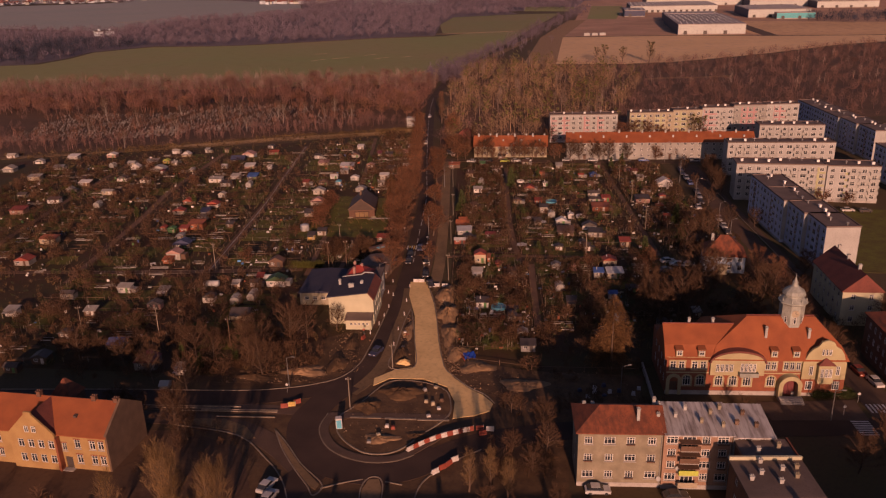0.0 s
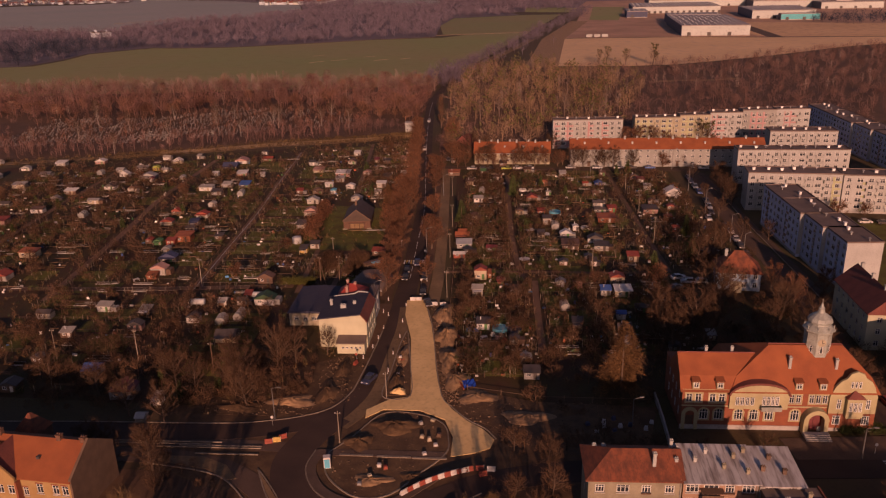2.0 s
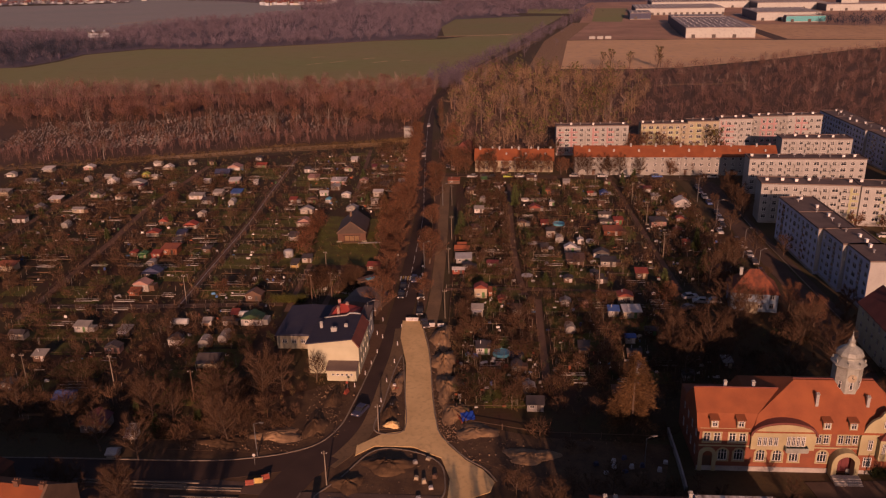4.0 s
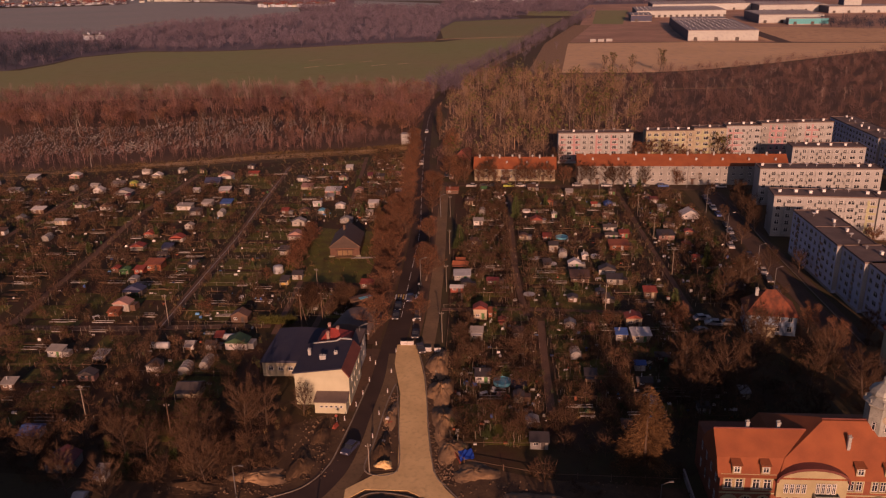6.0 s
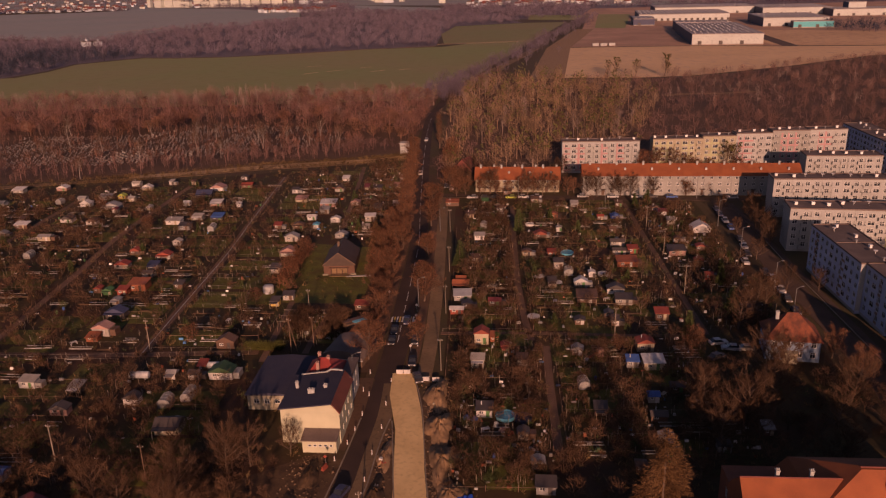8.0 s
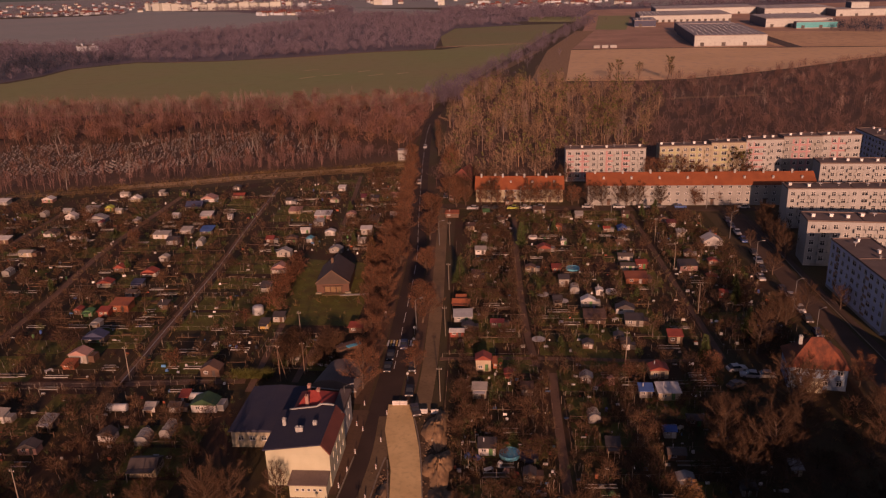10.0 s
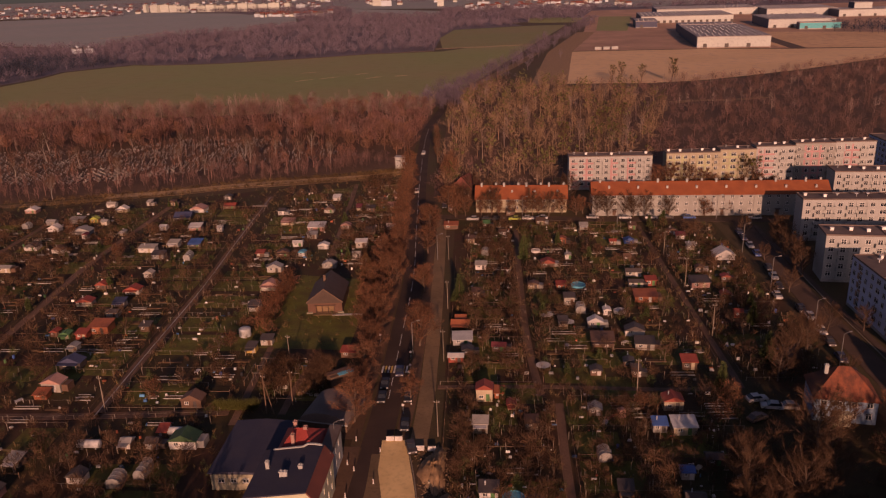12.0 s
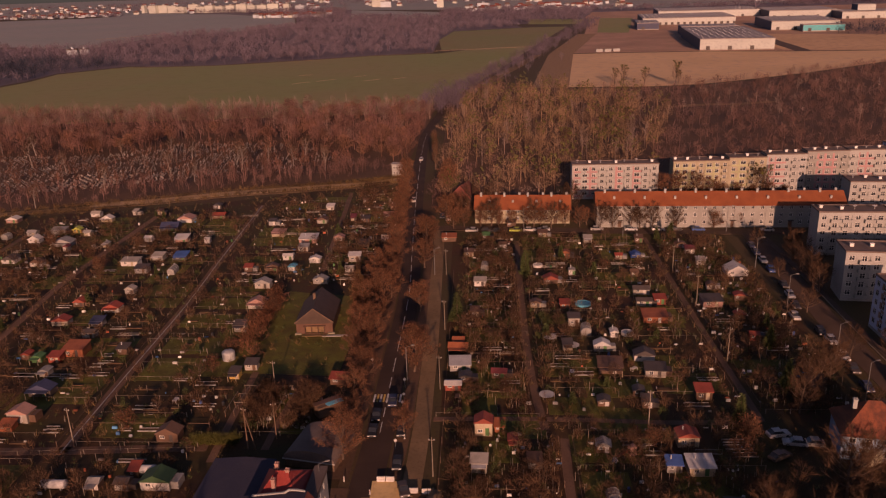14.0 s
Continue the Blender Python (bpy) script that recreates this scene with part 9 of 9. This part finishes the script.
# ---- road works ----
def barrier(x, y, rot, key):
    t = thing("road_barrier", pose(x, y, 0.1, 0, 0, rot), "%s plastic water-filled road barrier" % key, "road barrier", "road barriers")
    part("body", Shape().wallplate([(-0.35, 0), (0.35, 0), (0.3, 0.25), (0.12, 0.45), (0.1, 0.85), (-0.1, 0.85), (-0.12, 0.45), (-0.3, 0.25)], 0, 1.45), tone(key), t, at=pose(0, 0, 0, 0, 0, -90))
    part("pin", Shape().tube((1.46, 0, 0), (1.46, 0, 0.95), 0.05, 0.05, 6), tone("white"), t)


line = smooth_line([(-14.6, 117.4), (-11.7, 120.0), (-8.6, 122.1), (-5.4, 123.7), (-3.1, 124.6)], 3)
for i, ((ax, ay), (bx, by)) in enumerate(zip(line, line[1:])):
    barrier(ax, ay, math.degrees(math.atan2(by - ay, bx - ax)), "red" if i % 2 else "white")
for x, y, k, r in ((-2.0, 124.9, "red", 5), (0.0, 124.7, "white", -5), (-9.6, 110.6, "white", 40), (-8.4, 112.0, "red", 35), (-7.2, 113.0, "red", 50), (-6.4, 114.4, "white", 30), (-1.4, 123.0, "red", 20), (-20.2, 199.6, "white", 0), (-18.6, 199.6, "white", 0),
                   (-41.8, 132.6, "red", 10), (-40.4, 133.2, "yellow", 10), (-39.4, 134.0, "red", 30), (-12.0, 196.2, "white", 0), (-14.2, 196.4, "white", 0), (-29.6, 163.2, "red", 70)):
    barrier(x, y, r, k)
cab = thing("portable_toilet", pose(-29.0, 124.6, 0.16, 0, 0, 10), "white and turquoise portable toilet cabin", "portable toilet")
part("body", Shape().box(0, 0, 0, 1.2, 1.2, 2.0), tone("white"), cab)
part("door", Shape().box(0.12, -0.04, 0.1, 1.08, -0.003, 1.9), tone("turquoise"), cab)
part("roof", Shape().box(-0.06, -0.06, 2.0, 1.26, 1.26, 2.2, taper=0.15), tone("white"), cab)


def pallet_stack(x, y, key, n=3):
    t = thing("material_stack", pose(x, y, 0.12 if x < 0 else 0.045, 0, 0, rnd.uniform(-30, 30)), "stack of %s building material on a pallet" % key, "building material", "building materials")
    part("pallet", Shape().box(-0.45, -0.4, 0, 0.45, 0.4, 0.12), timber_m, t)
    for k in range(n):
        part("block", Shape().box(-0.4 + 0.04 * k, -0.36, 0.13 + 0.2 * k, 0.4 - 0.03 * k, 0.36 - 0.05 * k, 0.32 + 0.2 * k, taper=0.02), tone(key), t)


for x, y, k in ((-9.5, 132, "white"), (-10.8, 133.6, "cream"), (-9.0, 135.2, "brown"), (-12.2, 134.6, "cream"), (-11.4, 129.2, "white"), (-19.2, 125.4, "white"), (-18.0, 124.8, "red"), (-22.0, 120.2, "grey"),
                (-20.5, 122.3, "cream"), (-12.8, 139.2, "grey"), (-10.5, 140.4, "cream"), (20.8, 136.9, "silver"), (22.4, 138.6, "silver"), (24.2, 137.4, "navy"), (25.5, 138.6, "silver"), (22.6, 140.4, "white"), (27.4, 139.0, "navy"), (30.2, 137.8, "silver"),
                (31.7, 140.1, "silver"), (24.6, 141.2, "navy"), (19.4, 139.4, "navy"), (-19.4, 166.4, "white"), (-18.8, 165.4, "red"), (-19.2, 158.2, "grey"), (-10.8, 186, "cream")):
    pallet_stack(x, y, k, rnd.randint(2, 4))
tarp = thing("tarpaulin", pose(-3.9, 154.4, 0.1, 0, 0, 20), "crumpled bright blue tarpaulin with red edge", "tarpaulin")
ts = Shape()
for i in range(6):
    for j in range(4):
        p = [(a * 0.45 - 1.3 + 0.1 * b, b * 0.75 - 1.5, 0.25 + 0.35 * abs(math.sin(a * 1.9 + b * 1.3))) for a, b in ((i, j), (i + 1, j), (i + 1, j + 1), (i, j + 1))]
        ts.face(p)
part("sheet", ts, paint("tarp", (0.02, 0.10, 0.55)), tarp)
part("edge", Shape().box(-1.55, -1.6, 0.1, -1.38, 1.6, 0.5), tone("red"), tarp)
pipes = 0
for y0, xa, xb in ((131.2, -62, -41.5), (131.7, -58, -41), (132.6, -76, -52), (133.2, -72, -50), (129.0, -54, -41)):
    t = thing("kerb_row", pose(xa, y0, 0.06, 0, 0, -1.5), "row of pale kerb stones laid along the road", "kerb stones", "kerb stones")
    n = int((xb - xa) / 2.0)
    for i in range(n):
        part("stone", Shape().box(2.0 * i, 0, 0, 2.0 * i + 1.94, 0.22, 0.2), kerb_m, t)
for k, (x, y) in enumerate(((-27.0, 128.6), (-20.0, 128.2), (-13.5, 127.8))):
    t = thing("kerb_row", pose(x, y, 0.16, 0, 0, -2), "row of pale kerb stones across the island", "kerb stones", "kerb stones")
    for i in range(3):
        part("stone", Shape().box(2.1 * i, 0, 0, 2.1 * i + 2.04, 0.5, 0.14), kerb_m, t)
mud = setting("island_track", ribbon([(-31, 129.6), (-20, 129.4), (-7.5, 129.0)], 2.0, 0.1, 0.22), paving_m, "pale compacted strip across the island", "path")


# heaps of dug earth and rubble
def heap(x, y, rx, ry, h, m, label, seed):
    r = np.random.default_rng(seed)
    sh, n, rings = Shape(), 36, 9
    for k in range(rings + 1):
        f = 1 - k / rings
        for i in range(n):
            q = 2 * math.pi * i / n
            e = 1 + 0.22 * math.sin(3 * q + seed) + 0.06 * math.sin(8 * q + 2 * k) + 0.05 * r.normal()
            z = h * (1 - f ** 1.6) * (1 + 0.12 * r.normal() + 0.15 * math.sin(5 * q + k)) if k else 0
            sh.v.append((x + rx * f * e * math.cos(q), y + ry * f * e * math.sin(q), 0.04 + max(0, z)))
    for k in range(rings):
        for i in range(n):
            j = (i + 1) % n
            sh.f.append((k * n + i, k * n + j, (k + 1) * n + j, (k + 1) * n + i))
            sh.s.append(0)
    ob = new("soil_mound", sh.mesh("soil_mound", m, smooth=True))
    tagged(ob, label, "soil mound", "heaps of dug earth")


for i, (x, y, rx, ry, h) in enumerate(((-10.6, 190, 2.4, 6.5, 1.6), (-9.4, 177, 2.6, 6, 1.9), (-8.2, 166, 2.6, 6.5, 1.6), (-6.6, 157, 2.8, 4.5, 1.0), (-2, 150, 4, 3, 0.5), (-19.2, 157, 1.6, 5, 1.0), (-18.9, 168, 1.3, 5, 0.9), (-24, 133, 3, 3, 0.9), (-17.5, 138.5, 5, 3, 1.1),
                                       (-20, 121.5, 4, 2, 0.5), (-33.5, 152, 2.2, 5, 0.8), (-31.6, 162, 1.6, 4.5, 0.9), (-40, 148, 5, 2.5, 0.6), (-50, 145.5, 5, 2, 0.5), (-13.2, 122.6, 2.5, 2, 0.4), (8, 142, 5, 2.5, 0.6), (16, 145, 4, 2.5, 0.5))):
    heap(x, y, rx, ry, h, dug_clay_m if i < 5 or i % 3 == 0 else soil_m, "heap of dug brown earth beside the new road", 80 + i)
heap(-18.3, 151.6, 1.7, 1.2, 0.9, sand_m, "small heap of yellow sand", 130)


def rubble(name, spots, lo, hi, m, label, seed):
    r = np.random.default_rng(seed)
    base = np.array([[1, 0, 0], [0, 1, 0], [-1, 0, 0], [0, -1, 0], [0, 0, 1.0]]) * 0.5
    tris = np.array([[0, 1, 4], [1, 2, 4], [2, 3, 4], [3, 0, 4]])
    out = []
    for x, y in spots:
        v = (base + r.normal(0, 0.13, (5, 3))) * (lo + (hi - lo) * r.random())
        q = r.random() * 6.3
        v = np.stack([v[:, 0] * math.cos(q) - v[:, 1] * math.sin(q) + x, v[:, 0] * math.sin(q) + v[:, 1] * math.cos(q) + y, v[:, 2] + 0.1], 1)
        out.append(v[tris])
    stuff(name, tri_mesh(name, np.concatenate(out), m), label, "rubble")


spots = [(rnd.gauss(-9.2 - 0.06 * (y - 170), 1.7), y) for y in [rnd.uniform(146, 197) for _ in range(1900)]] + [(rnd.gauss(-19.0, 0.8), rnd.uniform(151, 177)) for _ in range(260)]
spots += [(rnd.gauss(-32, 2.2), rnd.uniform(147, 168)) for _ in range(330)] + [(rnd.uniform(-58, -34), rnd.uniform(142.5, 148)) for _ in range(260)] + [(rnd.uniform(-6, 30), rnd.uniform(136, 148)) for _ in range(260)]
spots += [(x, y) for x, y in [(rnd.uniform(-29, -8), rnd.uniform(117, 143)) for _ in range(420)] if inside(x, y, ISLAND)]
spots = [p for p in spots if not inside(*p, SAND)]
rubble("earth_clods", spots, 0.08, 0.48, rubble_m, "clods of earth and broken stone at the road works", 140)

# drift fence along the site, and the wire fence of the gardens
fence(-8.6, 160, -11.0, 196, False, "fences along garden lanes")
fence(-8.6, 160, -4, 152.6, False, "fences along garden lanes")
fence(-4, 152.6, 10, 148.6, False, "fences along garden lanes")
fence(10, 148.6, 33, 147.6, False, "fences along garden lanes")
wall_low = setting("garden_wall", ribbon([(33.4, 132), (33.9, 140), (34.2, 150)], 0.3, 0, 1.3), concrete_m, "low pale garden wall beside the town hall", "wall")

# ---- cemetery ----
slab = np.array([[-0.45, -0.9, 0], [0.45, -0.9, 0], [0.45, 0.9, 0], [-0.45, 0.9, 0], [-0.45, -0.9, 0.35], [0.45, -0.9, 0.35], [0.45, 0.9, 0.35], [-0.45, 0.9, 0.35]])
head = np.array([[-0.4, 0.85, 0], [0.4, 0.85, 0], [0.4, 1.05, 0], [-0.4, 1.05, 0], [-0.36, 0.85, 1.15], [0.36, 0.85, 1.15], [0.36, 1.05, 1.15], [-0.36, 1.05, 1.15]])
quads = [(4, 5, 6, 7), (0, 1, 5, 4), (1, 2, 6, 5), (2, 3, 7, 6), (3, 0, 4, 7)]
tri_i = np.array([t for a, b, c, d in quads for t in ((a, b, c), (a, c, d))])
grave_mesh = Shape()
for b in (slab, head):
    k = len(grave_mesh.v)
    grave_mesh.v += [tuple(p) for p in b]
    grave_mesh.f += [tuple(k + i for i in q) for q in quads]
    grave_mesh.s += [0] * 5
slab_me, head_me = Shape(), Shape()
slab_me.v, slab_me.f, slab_me.s = [tuple(p) for p in slab], list(quads), [0] * 5
head_me.v, head_me.f, head_me.s = [tuple(p) for p in head], list(quads), [0] * 5
grave_stone = [mat("grave_stone_pale", (0.26, 0.225, 0.195), (0.19, 0.165, 0.14), rough=0.5), mat("grave_stone_grey", (0.14, 0.115, 0.10), (0.10, 0.085, 0.075), rough=0.4)]
slabs, heads = [slab_me.mesh("slab", m) for m in grave_stone], [head_me.mesh("headstone", m) for m in grave_stone]
far_graves, n = [], 0
slant = radians(72)
for row in range(-10, 60):
    for col in range(-6, 92):
        u, w = col * 1.55 + rnd.uniform(-0.25, 0.25), row * 4.3 + (2.1 if col % 2 else 0.0) * 0.9 + rnd.uniform(-0.2, 0.2)
        x, y = -262 + u * math.cos(slant) + w * math.sin(slant), 396 + u * math.sin(slant) - w * math.cos(slant) * 0.2
        if not inside(x, y, CEM) or rnd.random() < (0.22 if x < -120 else 0.6) or col % 17 == 8 or row % 9 == 4:
            continue
        if n < 90 and -190 < x < -130 and y < 432:
            t = thing("grave", pose(x, y, 0.05, 0, 0, rnd.uniform(-4, 4)), "stone grave slab with upright headstone", "grave", "graves in the cemetery")
            k = rnd.randint(0, 1)
            part("slab", slabs[k], [], t)
            part("headstone", heads[1 - k], [], t)
            n += 1
        else:
            far_graves.append((x, y))
gt = np.concatenate([slab[tri_i], head[tri_i]])
pos = np.array(far_graves)
sc = rng.uniform(0.45, 0.85, (len(pos), 1, 1, 1))
allg = (gt[None] * sc + np.concatenate([pos, np.full((len(pos), 1), 0.05)], 1)[:, None, None, :]).reshape(-1, 3, 3)
stuff("graves", tri_mesh("graves", allg, stone_m), "rows of pale and grey stone graves under bare trees", "graves")
